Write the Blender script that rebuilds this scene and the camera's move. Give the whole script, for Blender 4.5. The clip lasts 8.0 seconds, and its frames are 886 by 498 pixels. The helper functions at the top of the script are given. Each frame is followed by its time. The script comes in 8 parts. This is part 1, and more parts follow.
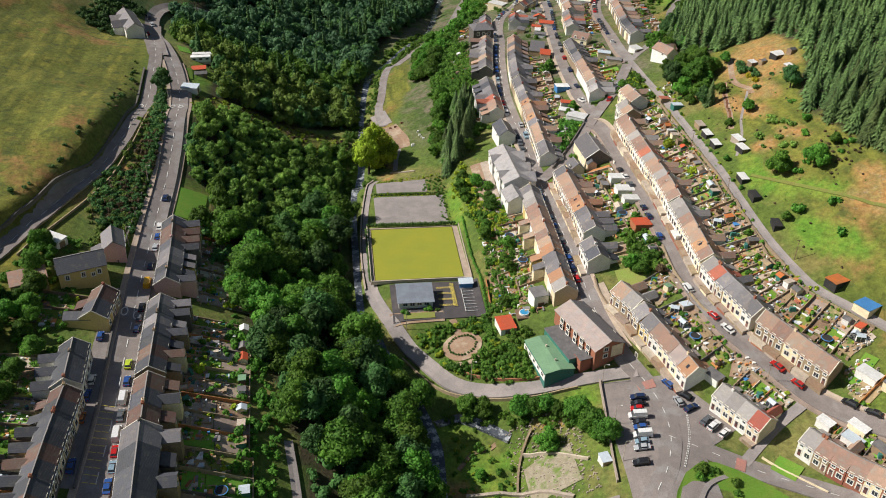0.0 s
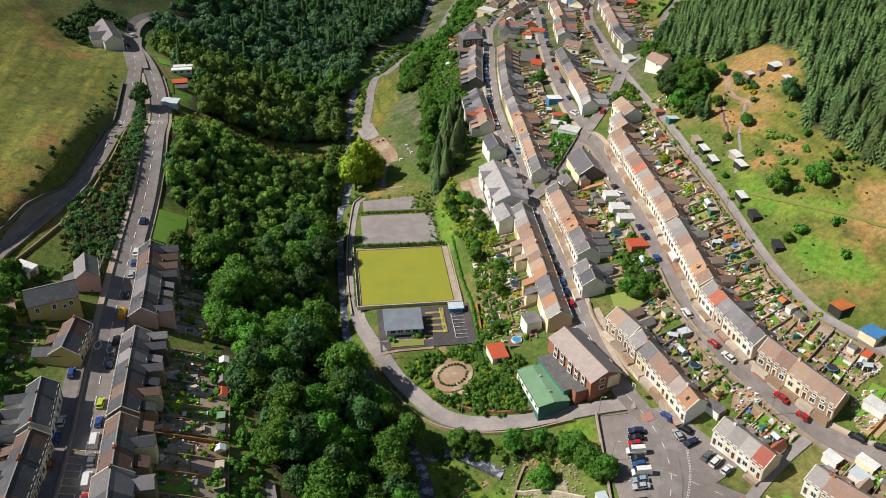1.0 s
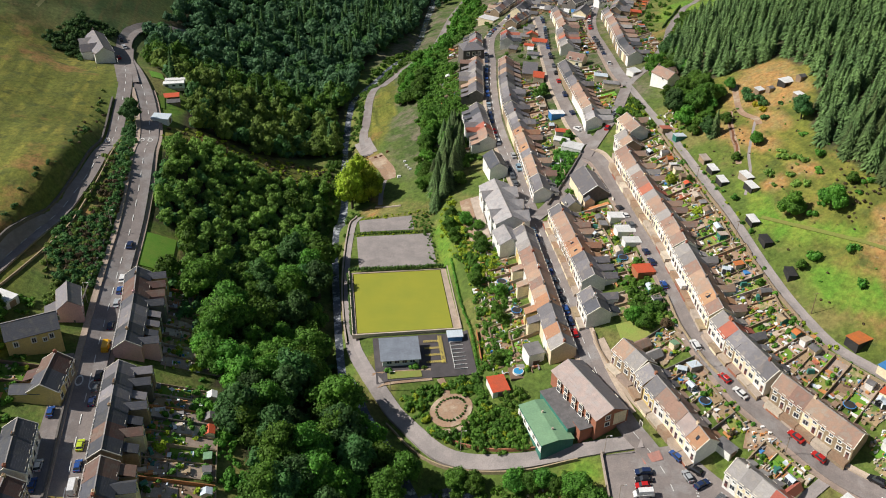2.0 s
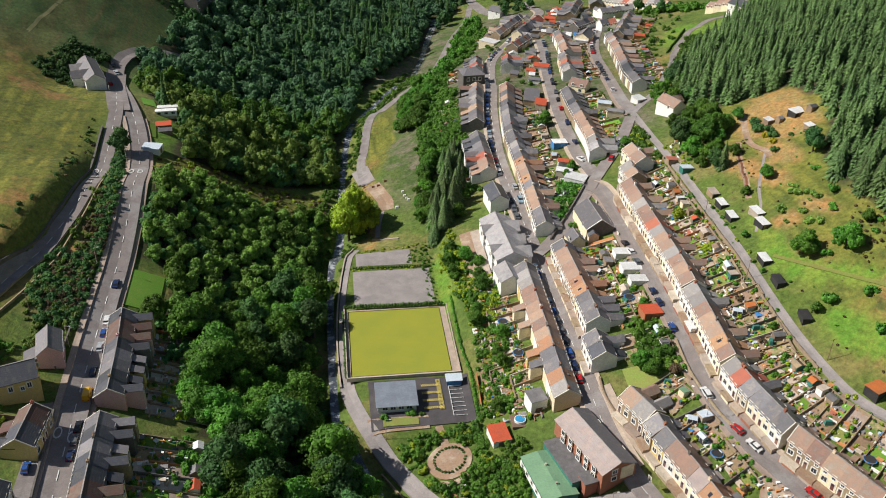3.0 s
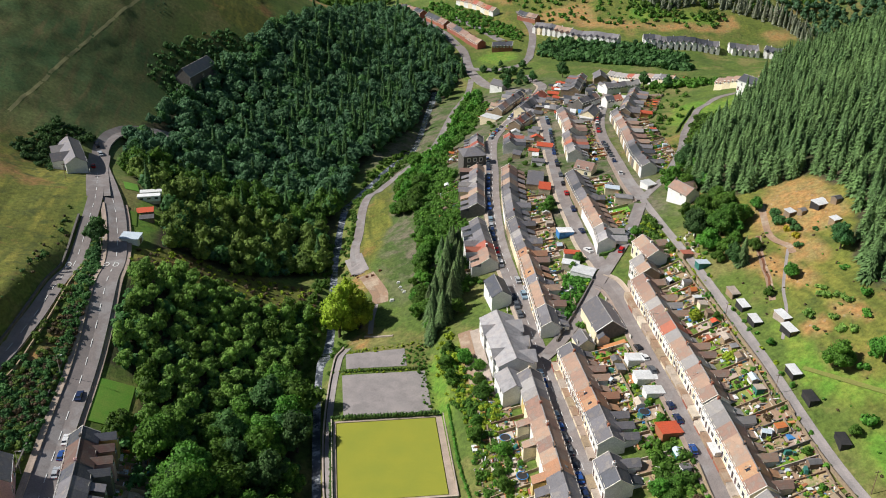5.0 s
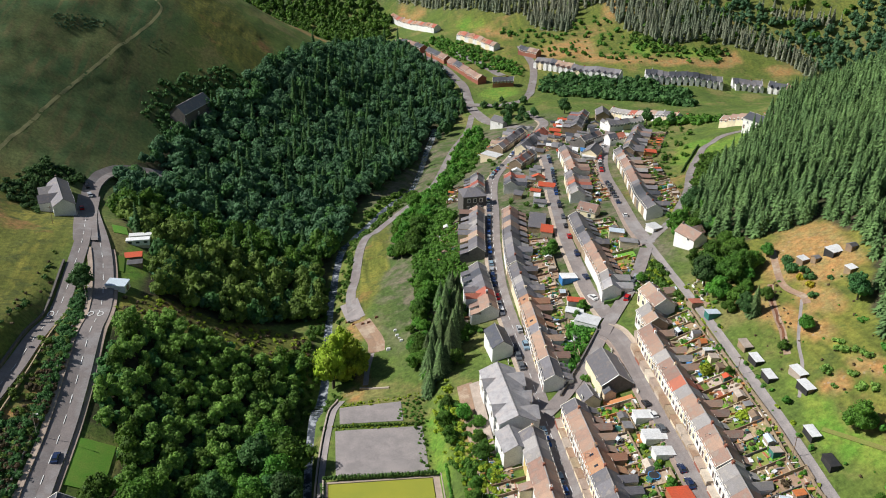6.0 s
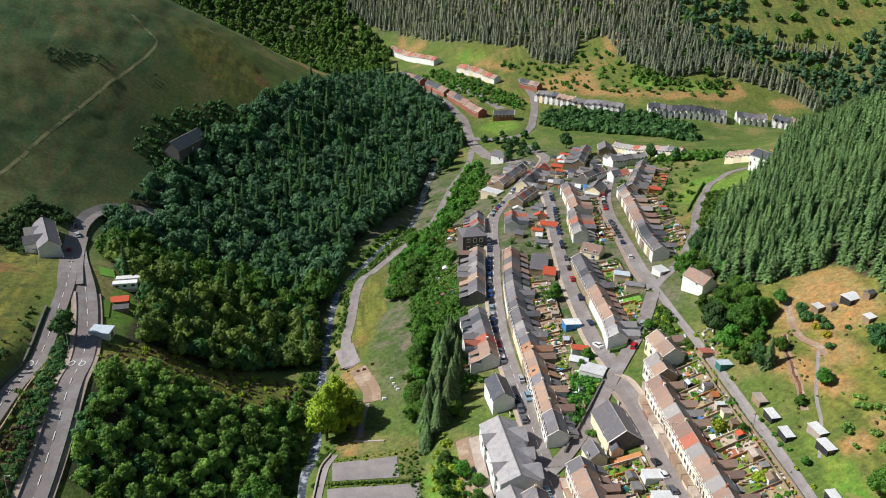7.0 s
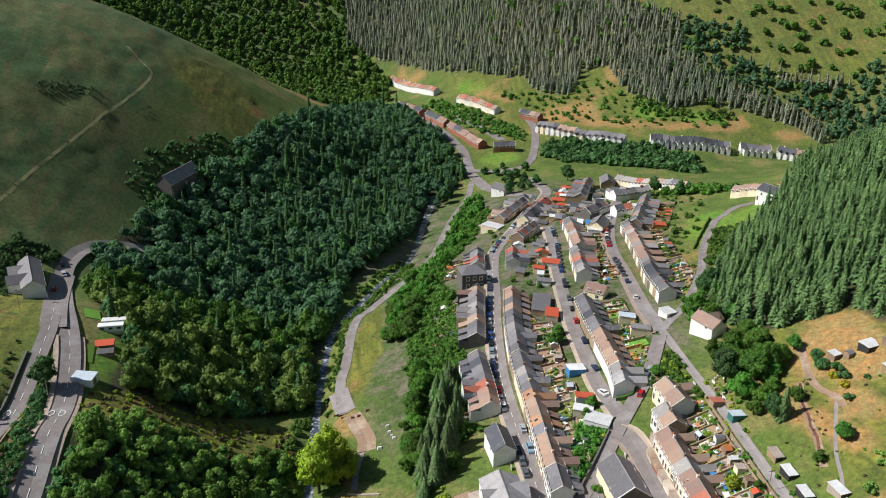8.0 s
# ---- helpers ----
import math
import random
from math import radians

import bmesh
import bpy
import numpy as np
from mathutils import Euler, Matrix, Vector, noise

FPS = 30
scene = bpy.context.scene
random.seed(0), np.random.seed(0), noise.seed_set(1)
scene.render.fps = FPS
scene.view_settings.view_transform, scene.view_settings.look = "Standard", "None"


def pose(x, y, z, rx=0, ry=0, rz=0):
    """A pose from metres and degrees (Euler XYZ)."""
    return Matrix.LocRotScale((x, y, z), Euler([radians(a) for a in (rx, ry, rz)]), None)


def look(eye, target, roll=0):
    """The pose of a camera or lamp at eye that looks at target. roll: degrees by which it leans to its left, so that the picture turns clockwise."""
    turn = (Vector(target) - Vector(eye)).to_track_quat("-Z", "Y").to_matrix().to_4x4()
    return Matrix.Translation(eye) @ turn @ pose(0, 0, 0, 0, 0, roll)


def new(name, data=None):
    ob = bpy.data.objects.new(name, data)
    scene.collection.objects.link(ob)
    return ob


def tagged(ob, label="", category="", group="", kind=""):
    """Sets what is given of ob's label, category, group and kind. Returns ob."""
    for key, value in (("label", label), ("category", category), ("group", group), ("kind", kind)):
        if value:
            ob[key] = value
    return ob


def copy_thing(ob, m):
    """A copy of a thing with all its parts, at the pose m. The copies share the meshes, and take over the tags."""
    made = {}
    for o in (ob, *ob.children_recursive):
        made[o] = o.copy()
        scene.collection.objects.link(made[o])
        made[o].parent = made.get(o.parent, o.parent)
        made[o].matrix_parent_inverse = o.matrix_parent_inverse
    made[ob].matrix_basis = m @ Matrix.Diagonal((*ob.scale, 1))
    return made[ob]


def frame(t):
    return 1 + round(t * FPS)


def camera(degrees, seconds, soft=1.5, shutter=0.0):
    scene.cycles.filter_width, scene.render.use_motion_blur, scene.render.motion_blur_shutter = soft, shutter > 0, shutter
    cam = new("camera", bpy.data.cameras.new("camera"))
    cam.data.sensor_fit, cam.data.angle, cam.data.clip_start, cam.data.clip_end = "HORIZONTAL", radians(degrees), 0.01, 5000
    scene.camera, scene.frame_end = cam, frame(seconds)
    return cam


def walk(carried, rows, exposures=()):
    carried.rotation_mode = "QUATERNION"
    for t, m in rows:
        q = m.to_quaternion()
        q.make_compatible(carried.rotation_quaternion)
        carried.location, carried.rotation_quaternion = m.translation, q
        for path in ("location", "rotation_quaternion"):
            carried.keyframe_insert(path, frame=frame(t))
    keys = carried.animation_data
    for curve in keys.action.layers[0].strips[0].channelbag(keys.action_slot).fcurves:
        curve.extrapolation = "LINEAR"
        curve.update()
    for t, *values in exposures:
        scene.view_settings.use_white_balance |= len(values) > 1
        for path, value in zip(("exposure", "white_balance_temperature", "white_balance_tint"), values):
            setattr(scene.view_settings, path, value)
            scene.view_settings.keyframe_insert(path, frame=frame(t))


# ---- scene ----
cam = camera(54.0, 8.0, soft=1.0)
ROWS = [
    (0.0, 0.02, -0.83, 173.96, -6.627, -32.352, -1.226),
    (0.5, 1.56, 5.98, 174.48, -7.190, -32.384, -1.132),
    (1.0, 3.02, 12.87, 174.99, -7.258, -32.426, -1.095),
    (1.5, 4.41, 19.76, 175.45, -7.205, -32.475, -1.069),
    (3.0, 8.28, 40.21, 176.65, -7.084, -31.481, -1.027),
    (3.5, 9.50, 46.93, 176.85, -7.038, -30.542, -1.051),
    (4.0, 10.85, 53.65, 176.91, -6.985, -29.566, -1.018),
    (4.5, 12.20, 60.45, 176.97, -6.919, -28.603, -1.030),
    (6.0, 16.35, 80.91, 177.28, -6.762, -25.709, -0.981),
    (6.5, 17.60, 87.86, 177.31, -6.733, -24.785, -0.978),
    (7.0, 18.85, 94.77, 177.34, -6.702, -23.868, -0.976),
    (7.5, 20.10, 101.52, 177.43, -6.680, -22.985, -0.962),
    (8.0, 21.40, 108.03, 177.47, -6.656, -22.151, -0.935),
]
walk(cam, [(t, pose(x, y, z, 90 + pitch, roll, yaw)) for t, x, y, z, yaw, pitch, roll in ROWS], exposures=[(0.0, 0.13, 6700, 10), (8.0, 0.17, 6200, 10)])
# ---- ground: break lines of the valley, as (x, y, z) ----
RIVER = [(38, 90, -15), (44, 140, -13), (46, 175, -11.5), (30, 190, -10), (6, 235, -8), (4, 309, -7), (8, 355, -6), (10.5, 405, -7), (12.5, 437, -8), (20, 480, -9.5), (33, 510, -11), (56, 552, -12), (66, 590, -14), (85, 680, -17)]
SHELF = [(0, 200, -2), (36, 215, 0), (48, 194, -1.5), (48, 225, 2), (20, 300, -1), (20, 390, -1), (19, 410, -1.6), (23, 445, -1.9), (33, 430, -2), (30, 470, -2.6), (42, 475, -3), (46, 500, -4.6)]
MAIN_STREET = [(80, 130, 3.5), (105, 125, 3), (72, 152, 3.5), (62, 160, -2), (78, 165, 4.5), (88, 186, 5.5), (94, 178, 4.5), (77, 243, 13.5), (73, 322, 14.5), (83, 360, 18), (84, 437, 21), (70, 438, 18), (72, 470, 11), (88, 466, 15), (98, 510, 12), (120, 600, 3), (121, 700, -8)]
UPPER_STREET = [(104, 152, 3.5), (122, 172, 10.5), (131, 170, 11.5), (109, 197, 15.5), (108, 229, 19.5), (110, 278, 22), (98, 318, 17.5), (111, 336, 25), (131, 377, 30), (140, 440, 25), (165, 505, 22)]
BACK_LANE = [(160, 150, 22), (142, 190, 22), (136, 225, 27.5), (134, 262, 33), (143, 310, 37), (139, 350, 34), (160, 400, 38), (202, 491, 29)]
RIGHT_HILL = [(158, 230, 40), (172, 309, 51), (200, 402, 53), (215, 250, 74), (230, 340, 80), (250, 460, 55), (200, 150, 50), (319, 615, 18), (330, 450, 110), (480, 250, 210), (480, 560, 120), (900, 300, 330)]
LEFT_ROAD = [(-56, 165, 14), (-61, 202, 17), (-68, 231, 19), (-66, 277, 20), (-64, 339, 27.5), (-72, 380, 27), (-80, 425, 28), (-105, 470, 30)]
LEFT_HILL = [(-90, 200, 22), (-87, 291, 26.5), (-83, 351, 26), (-99, 301, 34), (-106, 335, 37), (-103, 404, 34), (-130, 280, 40), (-140, 350, 43), (-135, 420, 41), (-105, 436, 28.5), (-68, 560, 18), (-109, 594, 58), (-89, 640, 60), (-140, 500, 55), (21, 825, 12), (-60, 800, 55), (-140, 770, 100), (-300, 400, 88), (-300, 150, 75), (-700, 500, 260)]
FAR_SIDE = [(172, 746, -2), (302, 705, 0), (297, 740, 8), (250, 800, 14), (135, 858, 3), (78, 988, -2), (20, 1050, 10), (420, 700, 8), (199, 880, 18), (300, 850, 40), (200, 1000, 85), (400, 900, 110), (100, 1150, 110), (-150, 950, 20), (-250, 1200, 130), (300, 1500, 380), (-500, 1600, 330), (900, 1100, 330), (0, 1900, 420)]
NEAR_SIDE = [(0, -100, -10), (80, 60, 0), (160, 60, 20), (-100, 60, 20), (300, 0, 100), (-300, -50, 110), (700, -300, 260), (-700, -300, 260), (0, -700, 0), (30, 560, -8)]


def thin_plate(points):
    pts = np.array(points, float)
    n = len(pts)

    def kernel(a, b):
        d = ((a[:, None] - b[None]) ** 2).sum(-1) / 1e4
        return d * np.log(d + 1e-9)
    big = np.zeros((n + 3, n + 3))
    big[:n, :n] = kernel(pts[:, :2], pts[:, :2]) + 0.002 * np.eye(n)
    big[:n, n], big[:n, n + 1 : n + 3] = 1, pts[:, :2] / 100
    big[n:, :n] = big[:n, n:].T
    w = np.linalg.solve(big, np.r_[pts[:, 2], 0, 0, 0])

    def value(xy):
        return kernel(xy, pts[:, :2]) @ w[:n] + w[n] + xy / 100 @ w[n + 1 :]
    return value


SURFACE = thin_plate(RIVER + SHELF + MAIN_STREET + UPPER_STREET + BACK_LANE + RIGHT_HILL + LEFT_ROAD + LEFT_HILL + FAR_SIDE + NEAR_SIDE)


def step(v, a, b):
    u = np.clip((v - a) / (b - a), 0, 1)
    return u * u * (3 - 2 * u)


def ground(x, y):
    """Height of the ground at the places x, y (arrays)."""
    x, y = np.atleast_1d(np.asarray(x, float)), np.atleast_1d(np.asarray(y, float))
    z = np.concatenate([SURFACE(np.stack([x[i : i + 20000], y[i : i + 20000]], 1)) for i in range(0, len(x), 20000)])
    # the level shelf of the bowling green and its car park
    flat = step(x, 1, 6) * (1 - step(x, 42, 48)) * step(y, 218, 230) * (1 - step(y, 322, 340))
    z = z * (1 - flat)
    # the river's bed, cut into the valley floor
    course = np.array(RIVER)
    rx = np.interp(y, course[:, 1], course[:, 0])
    cut = np.exp(-((x - rx) / 4.5) ** 2) * step(y, 60, 120) * (1 - step(y, 600, 690))
    # the steep bank above the upper road
    brow = np.interp(y, [205, 239, 253, 273, 297, 324, 358, 400], [-118, -105, -99, -92, -86, -82, -82, -85]) - x
    bank = 4.8 * step(brow, 3.5, 7.0) * (1 - step(brow, 8.0, 34)) * step(y, 190, 230) * (1 - step(y, 335, 385))
    return z - 2.5 * cut + bank


def gz(x, y):
    return float(ground([x], [y])[0])

# ---- sky, sun ----
SUN_ELEVATION, SUN_FROM = 41.0, (-1.0, 0.14)
world = bpy.data.worlds.new("world")
scene.world = world
world.use_nodes = True
sky = world.node_tree.nodes.new("ShaderNodeTexSky")
sky.sky_type, sky.sun_disc = "NISHITA", False
sky.sun_elevation, sky.sun_rotation = radians(SUN_ELEVATION), math.atan2(*SUN_FROM)
backg = world.node_tree.nodes["Background"]
backg.inputs[1].default_value = 0.056
world.node_tree.links.new(sky.outputs[0], backg.inputs[0])
sun_data = bpy.data.lights.new("sun", "SUN")
sun_data.energy, sun_data.angle, sun_data.color = 5.0, radians(0.5), (1.0, 0.96, 0.9)
flat_way = Vector((*SUN_FROM, 0)).normalized() * math.cos(radians(SUN_ELEVATION))
new("sun", sun_data).matrix_world = look((0, 200, 600), Vector((0, 200, 600)) - Vector((flat_way.x, flat_way.y, math.sin(radians(SUN_ELEVATION)))))


# ---- materials ----
def material(name, base, other=None, rough=0.85, big=0.15, fine=2.5, relief=0.0, metal=0.0, vary=0.0, island=0.0, spec=0.3, third=None, third_scale=0.04, sheen=0.0, thin=0.0):
    """A surface whose colour wanders between base and other at two scales, with relief, and a value that differs from object to object."""
    m = bpy.data.materials.new(name)
    m.use_nodes = True
    nt = m.node_tree
    N, K = nt.nodes, nt.links
    bsdf = N["Principled BSDF"]
    geo = N.new("ShaderNodeNewGeometry")
    other = other or tuple(c * 0.7 for c in base)

    def noise_at(scale, detail=4.0, rough_=0.6):
        n = N.new("ShaderNodeTexNoise")
        n.inputs["Scale"].default_value, n.inputs["Detail"].default_value, n.inputs["Roughness"].default_value = scale, detail, rough_
        K.new(geo.outputs["Position"], n.inputs["Vector"])
        return n.outputs["Fac"]

    def spread(value, low, high):
        r = N.new("ShaderNodeMapRange")
        r.inputs["From Min"].default_value, r.inputs["From Max"].default_value = low, high
        K.new(value, r.inputs["Value"])
        return r.outputs[0]

    def mixed(fac, a, b):
        x = N.new("ShaderNodeMix")
        x.data_type = "RGBA"
        for sock, v in ((x.inputs[0], fac), (x.inputs[6], a), (x.inputs[7], b)):
            if isinstance(v, tuple):
                sock.default_value = (*v, 1)
            elif isinstance(v, float):
                sock.default_value = v
            else:
                K.new(v, sock)
        return x.outputs[2]
    col = mixed(spread(noise_at(big), 0.35, 0.65), base, other)
    if third:
        col = mixed(spread(noise_at(third_scale, 5.0, 0.65), 0.5, 0.62), col, third)
    grain = noise_at(fine, 3.0)
    hsv = N.new("ShaderNodeHueSaturation")
    K.new(col, hsv.inputs["Color"])
    total = N.new("ShaderNodeMath")
    total.operation = "MULTIPLY_ADD"
    K.new(grain, total.inputs[0])
    total.inputs[1].default_value, total.inputs[2].default_value = 0.7, 0.65
    last = total.outputs[0]
    if vary:
        info = N.new("ShaderNodeObjectInfo")
        f = spread(info.outputs["Random"], 0, 1)
        f.node.inputs["To Min"].default_value, f.node.inputs["To Max"].default_value = 1 - vary, 1 + vary
        mul = N.new("ShaderNodeMath")
        mul.operation = "MULTIPLY"
        K.new(last, mul.inputs[0]), K.new(f, mul.inputs[1])
        last = mul.outputs[0]
        hue = spread(info.outputs["Random"], 0, 1)
        hue.node.inputs["To Min"].default_value, hue.node.inputs["To Max"].default_value = 0.5 - vary * 0.05, 0.5 + vary * 0.05
        K.new(hue, hsv.inputs["Hue"])
    if island:
        f = spread(geo.outputs["Random Per Island"], 0, 1)
        f.node.inputs["To Min"].default_value, f.node.inputs["To Max"].default_value = 1 - island, 1 + island
        mul = N.new("ShaderNodeMath")
        mul.operation = "MULTIPLY"
        K.new(last, mul.inputs[0]), K.new(f, mul.inputs[1])
        last = mul.outputs[0]
    K.new(last, hsv.inputs["Value"])
    K.new(hsv.outputs[0], bsdf.inputs["Base Color"])
    bsdf.inputs["Roughness"].default_value, bsdf.inputs["Metallic"].default_value = rough, metal
    bsdf.inputs["Specular IOR Level"].default_value = spec
    if relief:
        b = N.new("ShaderNodeBump")
        b.inputs["Strength"].default_value, b.inputs["Distance"].default_value = 0.8, relief
        K.new(grain, b.inputs["Height"])
        K.new(b.outputs[0], bsdf.inputs["Normal"])
    if thin:
        tr, mx = N.new("ShaderNodeBsdfTranslucent"), N.new("ShaderNodeMixShader")
        mx.inputs[0].default_value = thin
        K.new(hsv.outputs[0], tr.inputs[0]), K.new(bsdf.outputs[0], mx.inputs[1]), K.new(tr.outputs[0], mx.inputs[2])
        K.new(mx.outputs[0], N["Material Output"].inputs[0])
    return m


def tiled(m, across, along, depth, axis_rows="Z"):
    """Courses of tiles in relief and tone on a roof material."""
    nt = m.node_tree
    N, K = nt.nodes, nt.links
    bsdf = N["Principled BSDF"]
    co = N.new("ShaderNodeTexCoord")
    w = N.new("ShaderNodeTexWave")
    w.wave_type, w.bands_direction, w.wave_profile = "BANDS", axis_rows, "SAW"
    w.inputs["Scale"].default_value = 1 / along * 0.314
    w.inputs["Distortion"].default_value = 0.15
    K.new(co.outputs["Object"], w.inputs["Vector"])
    b = N.new("ShaderNodeBump")
    b.inputs["Strength"].default_value, b.inputs["Distance"].default_value = 0.7, depth
    K.new(w.outputs["Fac"], b.inputs["Height"])
    K.new(b.outputs[0], bsdf.inputs["Normal"])
    return m


M = {}
M["slate"] = tiled(material("slate", (0.2, 0.19, 0.2), (0.135, 0.13, 0.145), 0.55, 0.5, 5, vary=0.3, third=(0.24, 0.215, 0.2), third_scale=0.5), 0.3, 0.35, 0.04)
M["dark_slate"] = tiled(material("dark_slate", (0.085, 0.09, 0.105), (0.06, 0.062, 0.075), 0.5, 0.5, 5, vary=0.25, third=(0.105, 0.105, 0.105), third_scale=0.5), 0.3, 0.35, 0.04)
M["brown_tile"] = tiled(material("brown_tile", (0.37, 0.235, 0.175), (0.28, 0.185, 0.14), 0.8, 0.5, 5, vary=0.22, third=(0.31, 0.245, 0.2), third_scale=0.5), 0.3, 0.4, 0.05)
M["orange_tile"] = tiled(material("orange_tile", (0.45, 0.235, 0.13), (0.34, 0.19, 0.12), 0.8, 0.5, 5, vary=0.15, third=(0.41, 0.25, 0.15), third_scale=0.5), 0.3, 0.4, 0.05)
M["grey_tile"] = tiled(material("grey_tile", (0.33, 0.31, 0.3), (0.25, 0.235, 0.225), 0.8, 0.5, 5, vary=0.2, third=(0.35, 0.32, 0.29), third_scale=0.5), 0.3, 0.4, 0.05)
M["pale_slate"] = tiled(material("weathered_slate", (0.37, 0.355, 0.355), (0.26, 0.25, 0.255), 0.7, 0.5, 5, vary=0.15, third=(0.36, 0.33, 0.32), third_scale=0.4), 0.3, 0.35, 0.04)
M["dark_brown_tile"] = tiled(material("dark_brown_tile", (0.17, 0.1, 0.08), (0.12, 0.08, 0.068), 0.8, 0.5, 5, vary=0.2, third=(0.16, 0.12, 0.1), third_scale=0.5), 0.3, 0.4, 0.05)
M["rubble"] = material("stony_rubble", (0.33, 0.29, 0.22), (0.24, 0.21, 0.14), 0.95, 0.6, 3, 0.15, third=(0.14, 0.2, 0.05), third_scale=0.25)
M["pink_tile"] = tiled(material("pinkish_tile", (0.46, 0.36, 0.32), (0.36, 0.3, 0.28), 0.8, 0.5, 5, vary=0.1, third=(0.4, 0.35, 0.33), third_scale=0.4), 0.3, 0.4, 0.05)
M["red_tile"] = tiled(material("red_tile", (0.43, 0.13, 0.085), (0.35, 0.12, 0.085), 0.8, 0.5, 5, vary=0.12), 0.3, 0.4, 0.05)
M["cream"] = material("cream_render", (0.82, 0.7, 0.48), (0.71, 0.6, 0.42), 0.9, 0.4, 3, vary=0.15)
M["white"] = material("white_render", (0.8, 0.79, 0.75), (0.7, 0.69, 0.66), 0.9, 0.4, 3, vary=0.08)
M["stone"] = material("rubble_stone", (0.37, 0.28, 0.18), (0.26, 0.2, 0.135), 0.95, 1.2, 4, 0.05, vary=0.15)
M["dark_stone"] = material("dark_stone", (0.17, 0.155, 0.14), (0.12, 0.11, 0.1), 0.95, 1.2, 4, 0.05, vary=0.15)
M["brick"] = material("red_brick", (0.36, 0.13, 0.08), (0.28, 0.12, 0.08), 0.9, 1.0, 6, 0.02, vary=0.15)
M["pink"] = material("pink_render", (0.68, 0.42, 0.42), (0.6, 0.38, 0.38), 0.9, 0.4, 3)
M["yellow"] = material("yellow_render", (0.62, 0.47, 0.18), (0.55, 0.42, 0.18), 0.9, 0.4, 3)
M["blue_wash"] = material("pale_blue_render", (0.55, 0.62, 0.68), (0.48, 0.55, 0.6), 0.9, 0.4, 3)
M["glass"] = material("window_glass", (0.03, 0.035, 0.045), (0.05, 0.055, 0.065), 0.08, 1, 3, spec=0.6)
M["surround"] = material("painted_surround", (0.72, 0.68, 0.58), (0.64, 0.6, 0.51), 0.8, 0.6, 4)
M["frame"] = material("white_frame", (0.8, 0.8, 0.78), (0.74, 0.74, 0.72), 0.5)
M["door_paint"] = material("door_paint", (0.2, 0.08, 0.06), (0.1, 0.07, 0.08), 0.5, 0.02, 3, vary=0.5)
M["asphalt"] = material("asphalt", (0.245, 0.21, 0.195), (0.2, 0.175, 0.165), 0.92, 0.35, 3, third=(0.27, 0.25, 0.24), third_scale=0.12)
M["tarmac_dark"] = material("dark_tarmac", (0.09, 0.08, 0.083), (0.07, 0.064, 0.066), 0.92, 0.35, 3)
M["old_tarmac"] = material("worn_tarmac", (0.33, 0.29, 0.275), (0.26, 0.235, 0.225), 0.95, 0.2, 3, third=(0.25, 0.225, 0.215), third_scale=0.15)
M["paving"] = material("paving", (0.44, 0.345, 0.275), (0.34, 0.27, 0.215), 0.95, 0.4, 3, vary=0.2)
M["concrete"] = material("concrete", (0.53, 0.445, 0.36), (0.4, 0.34, 0.275), 0.95, 0.5, 3, vary=0.2)
M["paint_white"] = material("road_paint", (0.75, 0.75, 0.72), (0.6, 0.6, 0.57), 0.7, 1.2, 4)
M["paint_yellow"] = material("yellow_paint", (0.7, 0.55, 0.1), (0.55, 0.45, 0.12), 0.7, 1.2, 4)
M["lawn"] = material("lawn", (0.115, 0.265, 0.028), (0.16, 0.27, 0.038), 0.95, 0.3, 2.5, 0.05, vary=0.35)
M["dry_lawn"] = material("dry_lawn", (0.22, 0.22, 0.06), (0.2, 0.25, 0.055), 0.95, 0.25, 2.5, 0.05, vary=0.2)
M["soil"] = material("garden_soil", (0.36, 0.245, 0.15), (0.26, 0.195, 0.11), 0.95, 0.4, 2.5, 0.06, vary=0.3, third=(0.09, 0.14, 0.03), third_scale=0.25)
M["red_earth"] = material("red_earth", (0.2, 0.085, 0.045), (0.13, 0.06, 0.035), 0.95, 0.4, 2, 0.06)
M["earth"] = material("bare_earth", (0.33, 0.215, 0.14), (0.26, 0.18, 0.125), 0.95, 0.3, 2, 0.06, third=(0.42, 0.33, 0.24), third_scale=0.15)
M["green_turf"] = material("bowling_turf", (0.3, 0.3, 0.035), (0.26, 0.28, 0.035), 0.95, 0.12, 3, 0.01)
M["water"] = material("river_water", (0.05, 0.06, 0.075), (0.09, 0.1, 0.115), 0.12, 0.5, 1.5, 0.08, spec=0.5, third=(0.42, 0.44, 0.46), third_scale=0.45)
M["hedge"] = material("hedge_leaf", (0.075, 0.15, 0.026), (0.045, 0.0975, 0.0195), 0.8, 0.5, 4, 0.1, thin=0.15)
M["leaf"] = material("leaf", (0.135, 0.29, 0.036), (0.085, 0.205, 0.03), 0.7, 0.1, 2, island=0.4, vary=0.35, thin=0.4)
M["leaf_light"] = material("light_leaf", (0.36, 0.45, 0.035), (0.27, 0.37, 0.03), 0.7, 0.1, 2, island=0.4, vary=0.2, thin=0.35)
M["leaf_dull"] = material("dull_leaf", (0.1, 0.215, 0.058), (0.065, 0.15, 0.046), 0.75, 0.06, 2, island=0.4, vary=0.3, thin=0.4)
M["leaf_north"] = material("woodland_leaf", (0.11, 0.215, 0.095), (0.072, 0.155, 0.074), 0.75, 0.03, 2, island=0.35, vary=0.3, thin=0.4)
M["leaf_olive"] = material("olive_leaf", (0.225, 0.345, 0.068), (0.145, 0.245, 0.05), 0.75, 0.08, 2, island=0.35, vary=0.3, thin=0.4)
